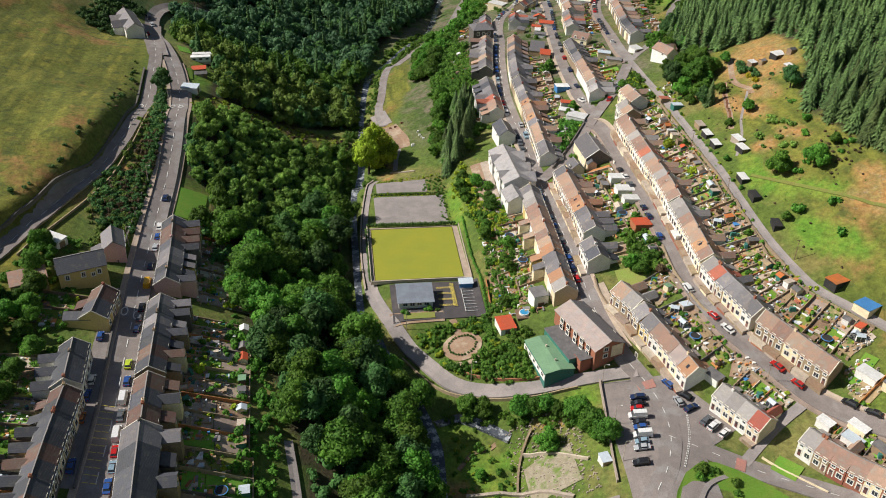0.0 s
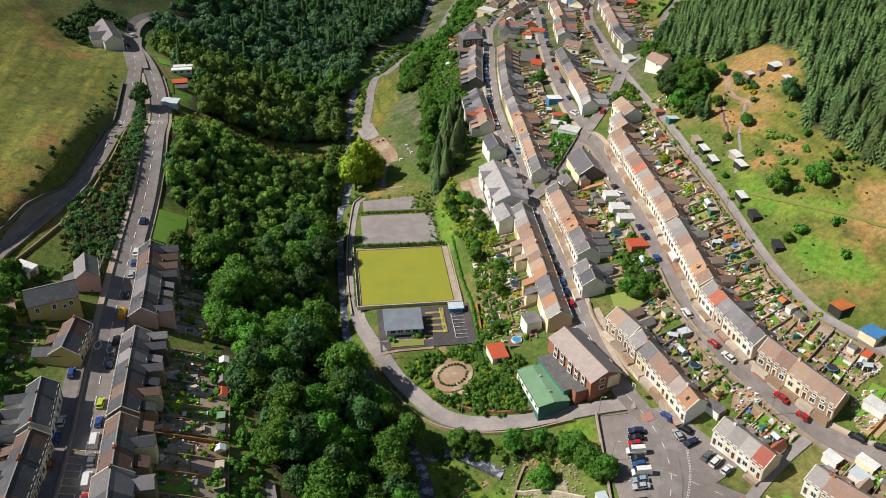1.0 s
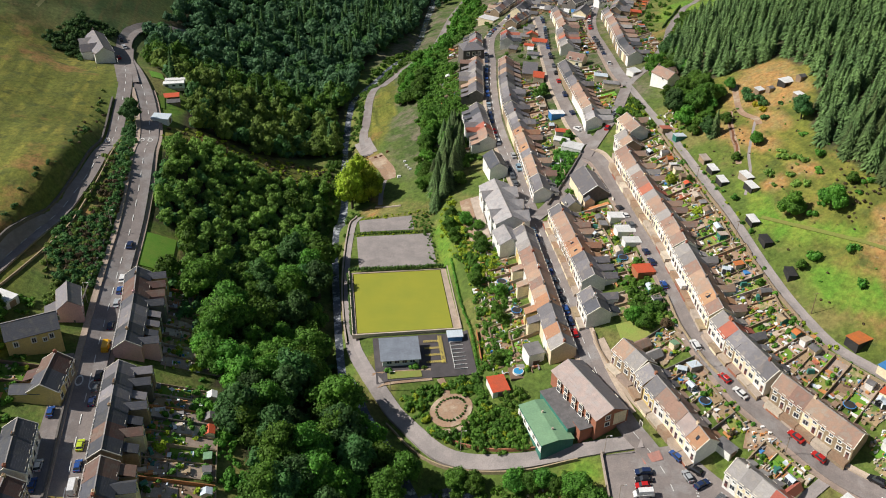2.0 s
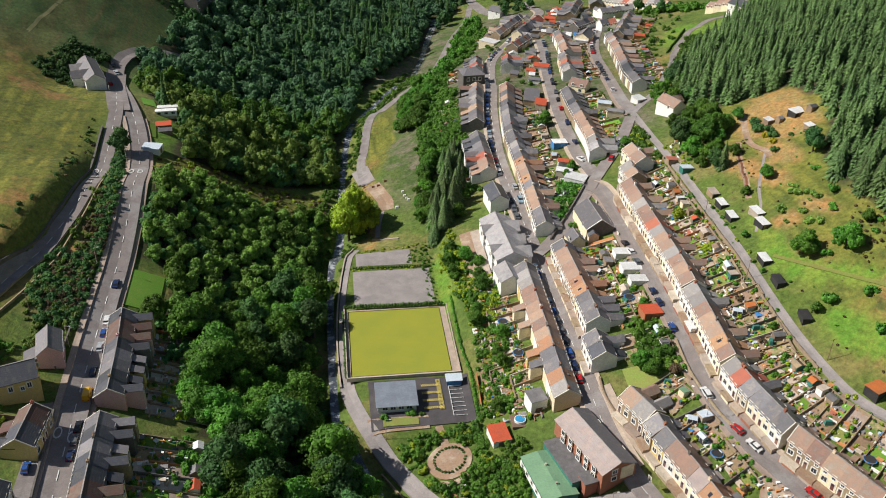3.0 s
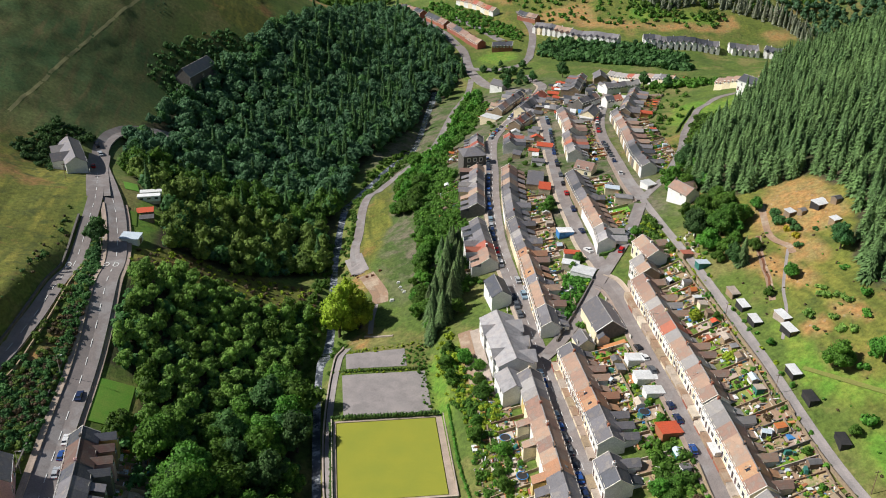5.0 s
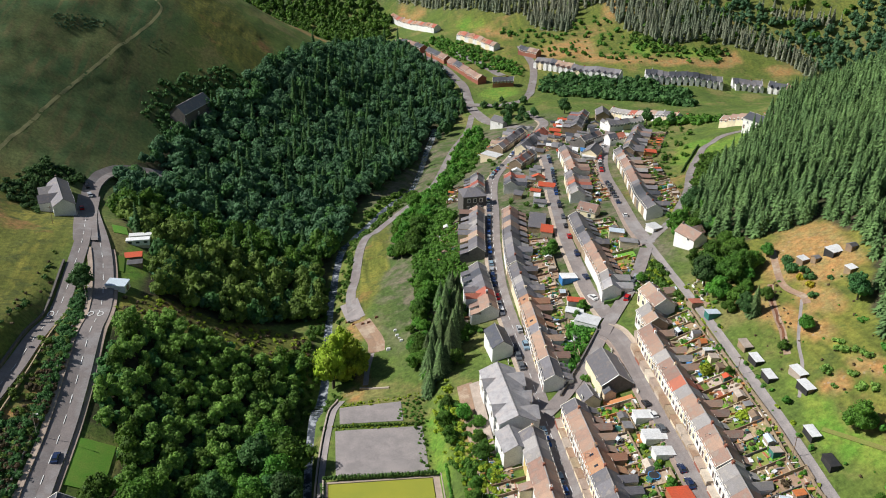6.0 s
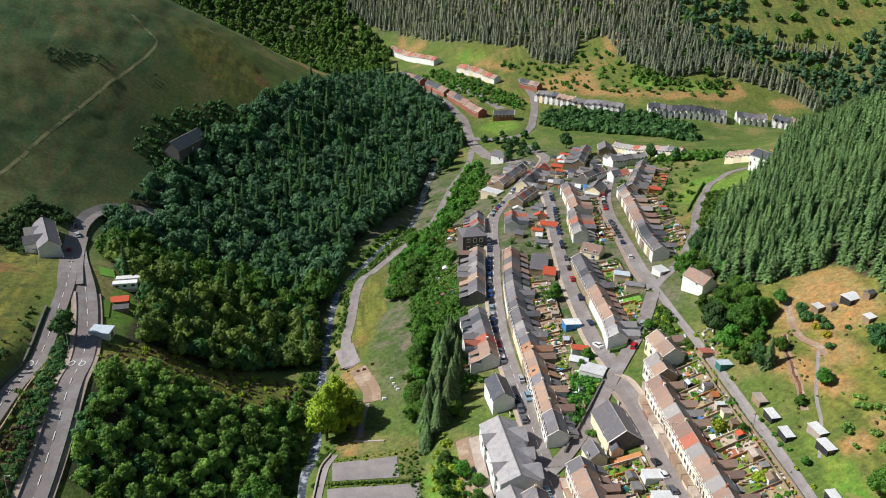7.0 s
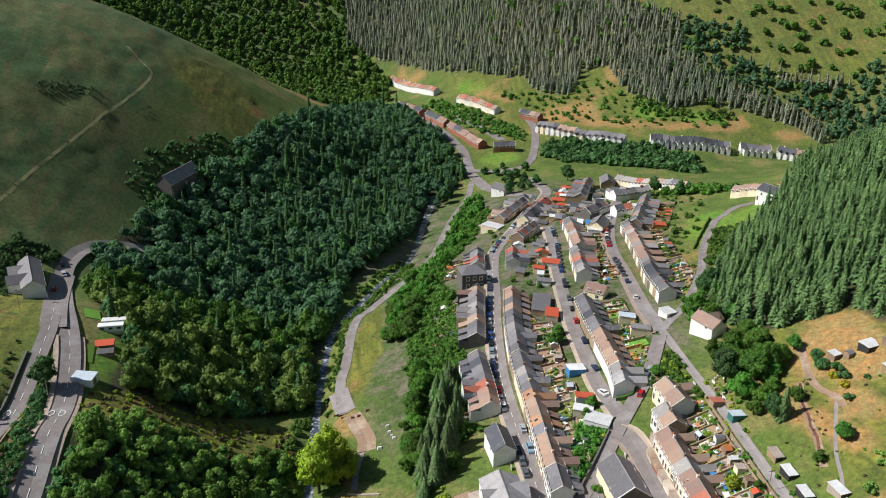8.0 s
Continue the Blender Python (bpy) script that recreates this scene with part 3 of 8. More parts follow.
RIGHT_FOREST = [(152, 376), (160, 355), (172, 353), (186, 347), (188, 326), (184, 311), (173, 293), (169, 278), (171, 264), (174, 250), (177, 236), (180, 212), (230, 190), (330, 230), (420, 420), (400, 600), (300, 590), (262, 535), (240, 500), (215, 470), (190, 445), (170, 415)]
FAR_FOREST = [(-260, 1010), (-160, 985), (-60, 1020), (40, 1060), (92, 1008), (132, 952), (166, 917), (189, 897), (200, 868), (222, 846), (240, 874), (262, 872), (268, 822), (292, 785), (318, 789), (342, 777), (358, 766), (380, 750), (390, 722), (520, 740), (540, 790), (440, 772), (396, 798), (345, 842), (330, 895), (290, 935), (200, 1150), (0, 1230), (-250, 1260)]
FAR_MIXED = [(322, 858), (335, 892), (380, 852), (376, 834), (352, 842), (392, 792), (432, 770), (470, 790), (540, 800), (540, 700), (430, 700), (392, 730), (398, 745), (385, 762), (352, 800)]
CLEARING = [(-64, 350), (-50, 358), (-34, 356), (-12, 358), (2, 366), (2, 382), (-12, 384), (-30, 376), (-51, 376), (-63, 368)]
MOOR_TRACK = [(-136, 470), (-130.5, 496), (-126, 530), (-119, 565), (-108, 606), (-99, 638), (-94.5, 668), (-99, 676), (-112, 690)]
BANK = [(46, 228), (49, 245), (50, 262), (47, 290), (46, 315), (56, 312), (60, 285), (58, 262), (57, 240), (54, 226)]


land()

# ---- roads, paths and water ----
ROADS = {}
ROADS["hill_road"] = ([(-63, 120), (-62, 150), (-61.6, 171), (-63, 199), (-64.6, 232), (-65.4, 262), (-65.6, 302), (-66, 322), (-67.6, 348), (-71, 373), (-77, 398), (-87, 427), (-96, 458), (-97, 478), (-91, 496), (-80, 508), (-66, 516)], 7.0)
ROADS["upper_road"] = ([(-118, 205), (-105, 239), (-99.4, 256), (-92.3, 281), (-86, 300), (-82, 322), (-82, 358), (-83, 384), (-85, 404), (-89, 424), (-93, 440)], 5.6)
ROADS["main_street"] = ([(58, 122), (70, 138), (76, 146), (80.4, 152), (84.2, 160), (86.3, 167), (87.3, 176), (85.6, 185), (81, 197), (77.8, 212), (76.8, 232), (76.6, 250), (76.6, 276), (76.6, 296), (76.4, 313), (76.1, 338), (76.0, 370), (77.6, 392), (80.2, 414), (84, 437), (88.2, 462), (91, 480), (95.4, 500), (103, 519), (114.5, 546), (128, 573), (141, 594), (152, 630), (150, 675)], 5.8)
ROADS["road_merge"] = ([(-83.5, 402), (-88, 420), (-93.5, 442), (-96.5, 460)], 9.0)
ROADS["cross_street"] = ([(77, 297.5), (82, 302), (88.3, 309.2), (97.6, 321.4), (105, 331), (113, 341), (123, 355), (134, 376)], 4.8)
ROADS["upper_street"] = ([(104.6, 331.5), (107.6, 327), (109, 318), (109, 308), (108.4, 283), (108, 256), (107.5, 231), (107.8, 214), (111.5, 197), (117, 187), (123, 176), (128, 168.5), (140, 154), (160, 132)], 5.4)
ROADS["junction_road"] = ([(85, 164), (95, 157), (107, 149), (122, 138), (150, 112)], 6.2)
ROADS["back_lane"] = ([(136, 379), (135, 347), (135, 312), (134.5, 286), (134, 262), (134.5, 243), (136, 226), (138, 212), (141, 201), (147, 191), (156, 176)], 2.5)
ROADS["river_road"] = ([(84, 190), (63, 191.5), (50, 193), (38, 197), (30, 202), (24, 210), (18, 221), (12.5, 231), (8.5, 244), (7.4, 252)], 4.4)
ROADS["riverside_path"] = ([(7.6, 250), (6.6, 264), (6.6, 281), (7.8, 301), (10.6, 322), (14, 336)], 2.0)
ROADS["riverside_lane"] = ([(20, 385), (18.8, 396), (18.9, 410), (23, 444.5), (28, 468), (36, 488), (47, 501), (60, 522), (70, 550), (85, 600), (104, 655), (113, 690)], 4.2)
ROADS["middle_street"] = ([(108, 337), (106, 356), (107, 376), (109, 407), (116, 453), (125, 502), (130, 534)], 5.0)
ROADS["top_street"] = ([(136, 379), (137, 403), (144, 445), (149, 481), (159, 517), (184, 580)], 5.0)
ROADS["far_road"] = ([(40, 960), (68, 912), (107, 788), (115, 749), (115, 702), (125, 658), (139, 610)], 7.0)
ROADS["far_branch"] = ([(116, 708), (140, 699), (156, 708), (167, 736), (179, 789), (178, 840)], 6.0)
ROADS["farm_lane"] = ([(137, 381), (151, 394.5), (166.6, 420), (181.5, 452.7), (201.5, 489), (212, 502), (225, 509), (238, 508)], 3.4)
ROADS["steep_lane"] = ([(102, 153), (108, 158), (116, 163.5), (125, 168)], 3.0)
ROADS["side_lane"] = ([(-68, 150), (-68.5, 176), (-69.5, 198), (-70, 214), (-72, 226)], 4.6)
ROADS["wood_lane"] = ([(-13, 135), (-16, 160), (-18.5, 176)], 2.4)
ROAD_LINES = {}
for key, (pts, wide) in ROADS.items():
    mat_ = "old_tarmac" if key in ("river_road", "riverside_path", "back_lane", "wood_lane", "steep_lane") else "asphalt"
    ROAD_LINES[key] = (smooth_line(pts), wide)
    tall = 0.2 + 0.012 * (list(ROADS).index(key) % 5) + (0.25 if key == "cross_street" else 0)
    ribbon(key, pts, wide, mat_, "grey tarmac road along the valley" if wide > 5 else "narrow worn tarmac lane", "road", lift=tall)


def dashes(road, offset=0.0, length=2.0, gap=3.0, width=0.14, mat="paint_white", start=0.0, end=1.0):
    line, _ = ROAD_LINES[road]
    fine = smooth_line(line, 0.5)
    side = sides(fine)
    n = len(fine)
    s = Shape()
    per, run = int((length + gap) / 0.5), max(1, int(length / 0.5))
    for a in range(int(n * start), int(n * end) - run - 1, max(1, per)):
        for i in range(a, a + run):
            p, q = fine[i] + side[i] * offset, fine[i + 1] + side[i + 1] * offset
            zp, zq = gz(*p) + 0.33, gz(*q) + 0.33
            w0, w1 = side[i] * width / 2, side[i + 1] * width / 2
            s.face([(*(p + w0), zp), (*(p - w0), zp), (*(q - w1), zq), (*(q + w1), zq)])
    return single("road_marking", s, mat, "worn painted lines on the tarmac", "marking", kind="stuff")


dashes("hill_road", 0, 3.5, 4.5, 0.22, end=0.75)
dashes("upper_road", 0, 3.5, 4.5, 0.2)
dashes("upper_road", -2.9, 6, 0, 0.14, "paint_yellow")
dashes("main_street", 0, 2.6, 3.4, 0.2, end=0.75)
dashes("junction_road", 0, 2, 4, 0.16, end=0.6)
ROAD_LINES["give_way"] = (smooth_line([(93.6, 174), (92.9, 171), (90.9, 164), (88.1, 157.8), (85, 151.8)]), 0.4)
dashes("give_way", 0.18, 0.5, 0.5, 0.22)
dashes("give_way", -0.18, 0.5, 0.5, 0.22)

# pavements and kerbs beside the streets
for key, side_, wide in (("main_street", 1, 1.2), ("main_street", -1, 1.2), ("upper_street", 1, 1.5), ("upper_street", -1, 1.2), ("hill_road", 1, 1.7), ("hill_road", -1, 1.4), ("middle_street", 1, 1.3), ("top_street", 1, 1.3)):
    pts, w = ROADS[key]
    line = smooth_line(pts, 5)
    far = {"main_street": 640, "hill_road": 400, "upper_street": 333, "middle_street": 540, "top_street": 580}[key]
    line = line[(line[:, 1] < far) & (line[:, 1] > (194 if key == "main_street" else 0))]
    if side_ == -1 and key == "main_street":
        line = line[line[:, 1] < 292]
    line = line + sides(line) * side_ * (w / 2 + wide / 2)
    ribbon("pavement", line, wide, "paving", "grey concrete pavement with a raised kerb", "pavement", lift=0.4)

ribbon("pavement", [(93.4, 185), (89.6, 194.5), (85.4, 204), (82.6, 214), (81.2, 226)], 3.4, "paving", "broad concrete pavement in front of the houses", "pavement", lift=0.36)

# the river between its banks
course = [(16, 110), (21, 150), (23, 174), (22, 186), (15, 204), (8, 224), (4.5, 240)] + [(p[0], p[1]) for p in RIVER[5:]]
line = line_of_river = smooth_line(course)
bed = Shape()
side = sides(line)
n = len(line)
for u in (-2.2, 0, 2.2):
    bed.v += [(p[0] + q[0] * u, p[1] + q[1] * u, gz(p[0], p[1]) + 0.45) for p, q in zip(line, side)]
bed.f = [((c + 1) * n + i, c * n + i, c * n + i + 1, (c + 1) * n + i + 1) for c in range(2) for i in range(n - 1)]
bed.m = [0] * len(bed.f)
single("river", bed, "water", "shallow stony river with broken white water", "river", kind="structure")
fence("river_wall", [(5.6, 250), (5.0, 264), (5.0, 282), (6.2, 301), (9, 323), (12.4, 337)], 1.3, 0.5, "concrete", "pale concrete wall along the river")

# ---- the bowling green and its car parks ----
GX0, GX1, GY0, GY1 = 9.3, 40.6, 252.5, 287.0
turf = Shape()
turf.slab([(GX0, GY0, 0.3), (GX1, GY0, 0.3), (GX1, GY1, 0.3), (GX0, GY1, 0.3)], 0.6)
single("bowling_green", turf, "green_turf", "flat close-mown yellow-green bowling green", "bowling green", kind="structure")
surround = Shape()
for q in ((GX0 - 1.5, GY0 - 1.6, GX1 + 2.6, GY0 - 0.25), (GX0 - 1.5, GY1 + 0.25, GX1 + 2.6, GY1 + 1.0), (GX0 - 1.5, GY0 - 0.25, GX0 - 0.3, GY1 + 0.25), (GX1 + 0.3, GY0 - 0.25, GX1 + 2.6, GY1 + 0.25)):
    surround.box(q[0], q[1], -0.4, q[2], q[3], 0.36)
single("green_surround", surround, "paving", "paved path with a ditch round the green", "path", kind="structure")
for a, b in (((GX0 - 1.6, GY0 - 1.7), (GX1 + 2.7, GY0 - 1.7)), ((GX1 + 2.7, GY0 - 1.7), (GX1 + 2.7, GY1 + 1.2)), ((GX0 - 1.6, GY0 - 1.7), (GX0 - 1.6, GY1 + 1.2))):
    fence("low_wall", [a, b], 0.9, 0.3, "concrete", "low grey wall round the bowling green", level=0.3)
patch("gravel_yard", 11.5, 290.5, 40.0, 313.0, "old_tarmac", "empty rectangular yard of worn pinkish tarmac", "yard", kind="structure", lift=0.12)
patch("gravel_yard", 13, 316.5, 34.0, 327, "old_tarmac", "small yard of worn tarmac by the river", "yard", kind="structure", lift=0.12)
patch("club_yard", 14, 228.5, 45, 249.6, "tarmac_dark", "dark tarmac yard of the bowls club", "yard", kind="structure", lift=0.28)
patch("brick_path", 13, 227.5, 31.0, 232.8, "earth", "red-brown block path in front of the club house", "path", kind="structure", lift=0.33)
patch("club_lawn", 17.5, 229.2, 28, 232.2, "dry_lawn", "small yellowish lawn beside the club house", "lawn", lift=0.38)

# ---- trees and shrubs ----
def leaf_cloud(rng, lobes, count, leaf, core=0.8, core_rows=4, jitter=0.26):
    """Quads on the outside of a group of round lobes, over rough dark cores. Returns vertices and quads."""
    lobes = np.array(lobes, float)
    area = lobes[:, 3] ** 2
    pick = rng.choice(len(lobes), count, p=area / area.sum())
    d = rng.normal(size=(count, 3))
    d /= np.linalg.norm(d, axis=1)[:, None]
    d[:, 2] = np.where(d[:, 2] < -0.35, -d[:, 2], d[:, 2])
    pos = lobes[pick, :3] + d * lobes[pick, 3:4] * rng.uniform(0.82, 1.08, (count, 1))
    nrm = d + rng.normal(scale=jitter, size=(count, 3))
    nrm /= np.linalg.norm(nrm, axis=1)[:, None]
    up = rng.normal(size=(count, 3))
    a = np.cross(nrm, up)
    a /= np.linalg.norm(a, axis=1)[:, None] + 1e-9
    b = np.cross(nrm, a)
    size = leaf * rng.uniform(0.55, 1.25, (count, 1))
    v = np.stack([pos + a * size * 0.6, pos + b * size * 0.5, pos - a * size * 0.6, pos - b * size * 0.5], 1).reshape(-1, 3)
    f = np.arange(4 * count).reshape(-1, 4)
    for x, y, z, r in lobes:
        k = len(v)
        rings = core_rows
        th = np.linspace(0.25, 2.75, rings)
        ph = np.arange(6) / 6 * 2 * np.pi
        rr = r * core * rng.uniform(0.9, 1.1, (rings, 6))
        ring = np.stack([x + rr * np.sin(th)[:, None] * np.cos(ph), y + rr * np.sin(th)[:, None] * np.sin(ph), z + rr * np.cos(th)[:, None] * np.ones(6)], -1).reshape(-1, 3)
        q = [(k + i * 6 + j, k + (i + 1) * 6 + j, k + (i + 1) * 6 + (j + 1) % 6, k + i * 6 + (j + 1) % 6) for i in range(rings - 1) for j in range(6)]
        q += [(k, k + 1, k + 2, k + 3), (k, k + 3, k + 4, k + 5)]
        v, f = np.vstack([v, ring]), np.vstack([f, np.array(q)])
    return v, f


def broadleaf(seed, count=700, leaf=0.75, lobes=16, tall=9.0, wide=4.2, core_rows=3):
    """A crown: a lumpy dome, a few large boughs with many small clumps on their outsides."""
    rng = np.random.default_rng(seed)
    boughs = []
    for i in range(5):
        ang, off = i * 1.2566 + rng.uniform(-0.3, 0.3), wide * rng.uniform(0.36, 0.5)
        boughs.append((off * math.cos(ang), off * math.sin(ang), tall * rng.uniform(0.3, 0.52), wide * rng.uniform(0.48, 0.6)))
    boughs.append((rng.uniform(-0.1, 0.1) * wide, rng.uniform(-0.1, 0.1) * wide, tall * rng.uniform(0.6, 0.7), wide * rng.uniform(0.5, 0.6)))
    out = list(boughs)
    for i in range(max(0, lobes - 6)):
        bx, by, bz, br = boughs[i % 6]
        d = rng.normal(size=3)
        d[2] = abs(d[2]) * 0.9 - 0.15
        d += 0.7 * np.array([bx, by, 0.0]) / wide
        d /= np.linalg.norm(d)
        out.append((*(np.array([bx, by, bz]) + d * br * rng.uniform(0.72, 0.95)), br * rng.uniform(0.3, 0.52)))
    return leaf_cloud(rng, out, count, leaf, core_rows=core_rows, jitter=0.4)


def bush(seed, count=160, leaf=0.5, lobes=5, size=1.6):
    rng = np.random.default_rng(seed)
    out = [(rng.uniform(-1, 1) * size * 0.7, rng.uniform(-1, 1) * size * 0.7, size * rng.uniform(0.35, 0.75), size * rng.uniform(0.45, 0.7)) for _ in range(lobes)]
    return leaf_cloud(rng, out, count, leaf, core_rows=3)


def conifer(seed, tiers=15, arms=9, tall=13.0, wide=2.5, lean=0.0):
    rng = np.random.default_rng(seed)
    v, f = [], []
    for i in range(tiers):
        u = i / (tiers - 1)
        r = wide * (1 - u) ** 0.85 + 0.12
        z = tall * (0.06 + 0.92 * u)
        for j in range(arms):
            a = 6.2832 * (j + rng.uniform(-0.3, 0.3)) / arms + i * 0.9
            rr = r * rng.uniform(0.7, 1.15)
            z = tall * (0.06 + 0.92 * u) + rng.uniform(-0.6, 0.6) * tall / tiers
            w = 0.13 + 0.3 * rr * 6.28 / arms
            drop = rr * rng.uniform(0.25, 0.55)
            c, s = math.cos(a), math.sin(a)
            k = len(v)
            v += [(0.05 * c, 0.05 * s, z + 0.25), (0.6 * rr * c - w * s, 0.6 * rr * s + w * c, z - 0.45 * drop), (rr * c, rr * s, z - drop), (0.6 * rr * c + w * s, 0.6 * rr * s - w * c, z - 0.45 * drop)]
            f.append((k, k + 1, k + 2, k + 3))
    k, m = len(v), 6
    for z, r in ((tall * 0.05, wide * 0.6), (tall * 0.5, wide * 0.32), (tall * 0.9, 0.08)):
        v += [(r * math.cos(6.2832 * j / m), r * math.sin(6.2832 * j / m), z) for j in range(m)]
    f += [(k + c * m + j, k + c * m + (j + 1) % m, k + (c + 1) * m + (j + 1) % m, k + (c + 1) * m + j) for c in range(2) for j in range(m)]
    return np.array(v), np.array(f)


def quad_mesh(name, v, f, mat):
    me = bpy.data.meshes.new(name)
    v, f = np.asarray(v, np.float32), np.asarray(f, np.int32)
    me.vertices.add(len(v)), me.loops.add(f.size), me.polygons.add(len(f))
    me.vertices.foreach_set("co", v.ravel())
    me.loops.foreach_set("vertex_index", f.ravel())
    me.polygons.foreach_set("loop_start", np.arange(0, f.size, 4, dtype=np.int32))
    me.materials.append(M[mat])
    me.update()
    return me


def trunk_shape(tall, r):
    s = Shape()
    s.tube(0, 0, -0.8, tall * 0.35, r, r * 0.75, 7)
    s.tube(0.05, 0.0, tall * 0.33, tall * 0.72, r * 0.75, r * 0.25, 7)
    for a in (0.4, 2.6, 4.5):
        c, q = math.cos(a), math.sin(a)
        k = len(s.v)
        s.v += [(r * 0.4 * -q, r * 0.4 * c, tall * 0.3), (r * 0.4 * q, -r * 0.4 * c, tall * 0.3), (0, 0, tall * 0.3 + r), (tall * 0.2 * c, tall * 0.2 * q, tall * 0.58)]
        s.f += [(k, k + 1, k + 3), (k + 1, k + 2, k + 3), (k + 2, k, k + 3)]
        s.m += [0] * 3
    return s


def tree_kind(name, label, cloud, mat, tall, r=0.28):
    t = thing(name, label, "tree", group="trees of the valley")
    part("trunk", trunk_shape(tall, r), "bark", t)
    part("crown", quad_mesh("crown", *cloud, mat), None, t)
    return t


class Kinds:
    """Kinds of tree: the first is placed, the others are copies of it."""

    def __init__(self):
        self.made, self.used = {}, set()

    def put(self, key, build, m):
        if key not in self.made:
            self.made[key] = build()
            self.made[key].matrix_basis = m
            return self.made[key]
        return copy_thing(self.made[key], m)


KINDS = Kinds()


def plant(kind, x, y, size=1.0, turn=None, rng=random, high=1.0):
    """Sets one tree of a kind on the ground."""
    turn = rng.uniform(0, 360) if turn is None else turn
    m = pose(x, y, gz(x, y) - 0.15, 0, 0, turn) @ Matrix.Diagonal((size, size, size * high, 1))
    builds = {
        "oak": lambda i: tree_kind("broadleaf_tree", "mature broadleaf tree with a dense rounded mid-green crown", broadleaf(10 + i, 2600, 0.4, 44), "leaf", 9),
        "ash": lambda i: tree_kind("broadleaf_tree", "tall broadleaf tree with a dull bluish-green crown", broadleaf(30 + i, 2300, 0.4, 40, 10.5, 3.6), "leaf_dull", 10.5),
        "lime": lambda i: tree_kind("broadleaf_tree", "broadleaf tree with a bright yellow-green crown", broadleaf(50 + i, 2400, 0.36, 44, 12.5, 4.0), "leaf_light", 12, 0.35),
        "spruce": lambda i: tree_kind("spruce_tree", "dark green spruce with drooping branches", conifer(70 + i, 34, 17, 12.5, 3.3), "needle", 13, 0.2),
        "fir": lambda i: tree_kind("fir_tree", "tall broad dark green fir beside the meadow", conifer(80 + i, 40, 22, 15.5, 4.6), "needle", 15.5, 0.35),
        "copper": lambda i: tree_kind("ornamental_tree", "small tree with copper-brown leaves", broadleaf(90 + i, 400, 0.5, 9, 5, 2.6), "leaf_copper", 5, 0.15),
        "gold": lambda i: tree_kind("golden_shrub", "round golden-yellow conifer shrub", bush(95 + i, 300, 0.45, 6, 1.9), "leaf_gold", 1.5, 0.1),
    }
    i = rng.randrange(4 if kind in ("oak", "ash", "spruce") else 1)
    return KINDS.put((kind, i), lambda: builds[kind](i), m)


def inside(poly, x, y):
    c = False
    for (x0, y0), (x1, y1) in zip(poly, poly[1:] + poly[:1]):
        if (y0 > y) != (y1 > y) and x < (x1 - x0) * (y - y0) / (y1 - y0) + x0:
            c = not c
    return c


KEEP_OFF = [(14, 353, 7)]  # x, y, radius


def clear(x, y, margin=2.0):
    if np.hypot(line_of_river[:, 0] - x, line_of_river[:, 1] - y).min() < 2.0 + margin:
        return False
    for line, wide in ROAD_LINES.values():
        if (np.hypot(line[:, 0] - x, line[:, 1] - y)).min() < wide / 2 + margin:
            return False
    return all((x - a) ** 2 + (y - b) ** 2 > (r + margin) ** 2 for a, b, r in KEEP_OFF)


def scatter(poly, gap, seed, margin=2.0, free=True):
    rng = random.Random(seed)
    xs, ys = [p[0] for p in poly], [p[1] for p in poly]
    out = []
    y = min(ys)
    while y < max(ys):
        x = min(xs)
        while x < max(xs):
            px, py = x + rng.uniform(-0.45, 0.45) * gap, y + rng.uniform(-0.45, 0.45) * gap
            if inside(poly, px, py) and (not free or clear(px, py, margin)):
                out.append((px, py))
            x += gap
        y += gap * 0.9
    return out


def stand(name, label, clouds, mat, places, seed, small=0.75, large=1.25, high=(0.85, 1.2)):
    """Many trees or shrubs that nobody could count, in one mesh."""
    rng = np.random.default_rng(seed)
    if not places:
        return
    xy = np.array(places)
    z = ground(xy[:, 0], xy[:, 1]) - 0.2
    vs, fs, k = [], [], 0
    for (x, y), h in zip(xy, z):
        v, f = clouds[rng.integers(len(clouds))]
        a, s = rng.uniform(0, 6.28), rng.uniform(small, large)
        c, q = math.cos(a) * s, math.sin(a) * s
        w = np.column_stack([v[:, 0] * c - v[:, 1] * q + x, v[:, 0] * q + v[:, 1] * c + y, v[:, 2] * s * rng.uniform(*high) + h])
        vs.append(w), fs.append(f + k)
        k += len(v)
    me = quad_mesh(name, np.vstack(vs), np.vstack(fs), mat)
    tagged(new(name, me), label, "wood" if "wood" in name or "forest" in name else "scrub", kind="stuff")


spot = random.Random(5)
BIG_TREES = [(-43, 262), (-29, 218), (-20, 190), (-14, 165), (-10, 130), (17, 130), (20, 158), (19, 180), (16, 198), (10, 214), (3, 228), (-2, 248), (-4, 310), (-14, 312), (-22, 284), (-44, 278)]
for x, y in scatter(BIG_TREES, 8.2, 1, 3.6):
    kind = "oak" if spot.random() < 0.72 else "ash"
    plant(kind, x, y, spot.choice([0.95, 1.1, 1.25, 1.4]) * spot.uniform(0.92, 1.08), rng=spot)
slope_places = [p for p in scatter(WOOD_SLOPE, 6.6, 1, 3.4) if not inside(BIG_TREES, *p) and not inside(CLEARING, *p)]
stand("slope_wood", "dense green broadleaf wood below the hill road", [broadleaf(220 + i, 900, 0.58, 26, 9.2, 4.1) for i in range(5)], "leaf", [p for p in slope_places if p[1] < 268], 33, 0.75, 1.3)
slim_places = [p for p in scatter(WOOD_SLOPE, 4.6, 71, 2.6) if p[1] >= 264 and not inside(BIG_TREES, *p) and not inside(CLEARING, *p)]
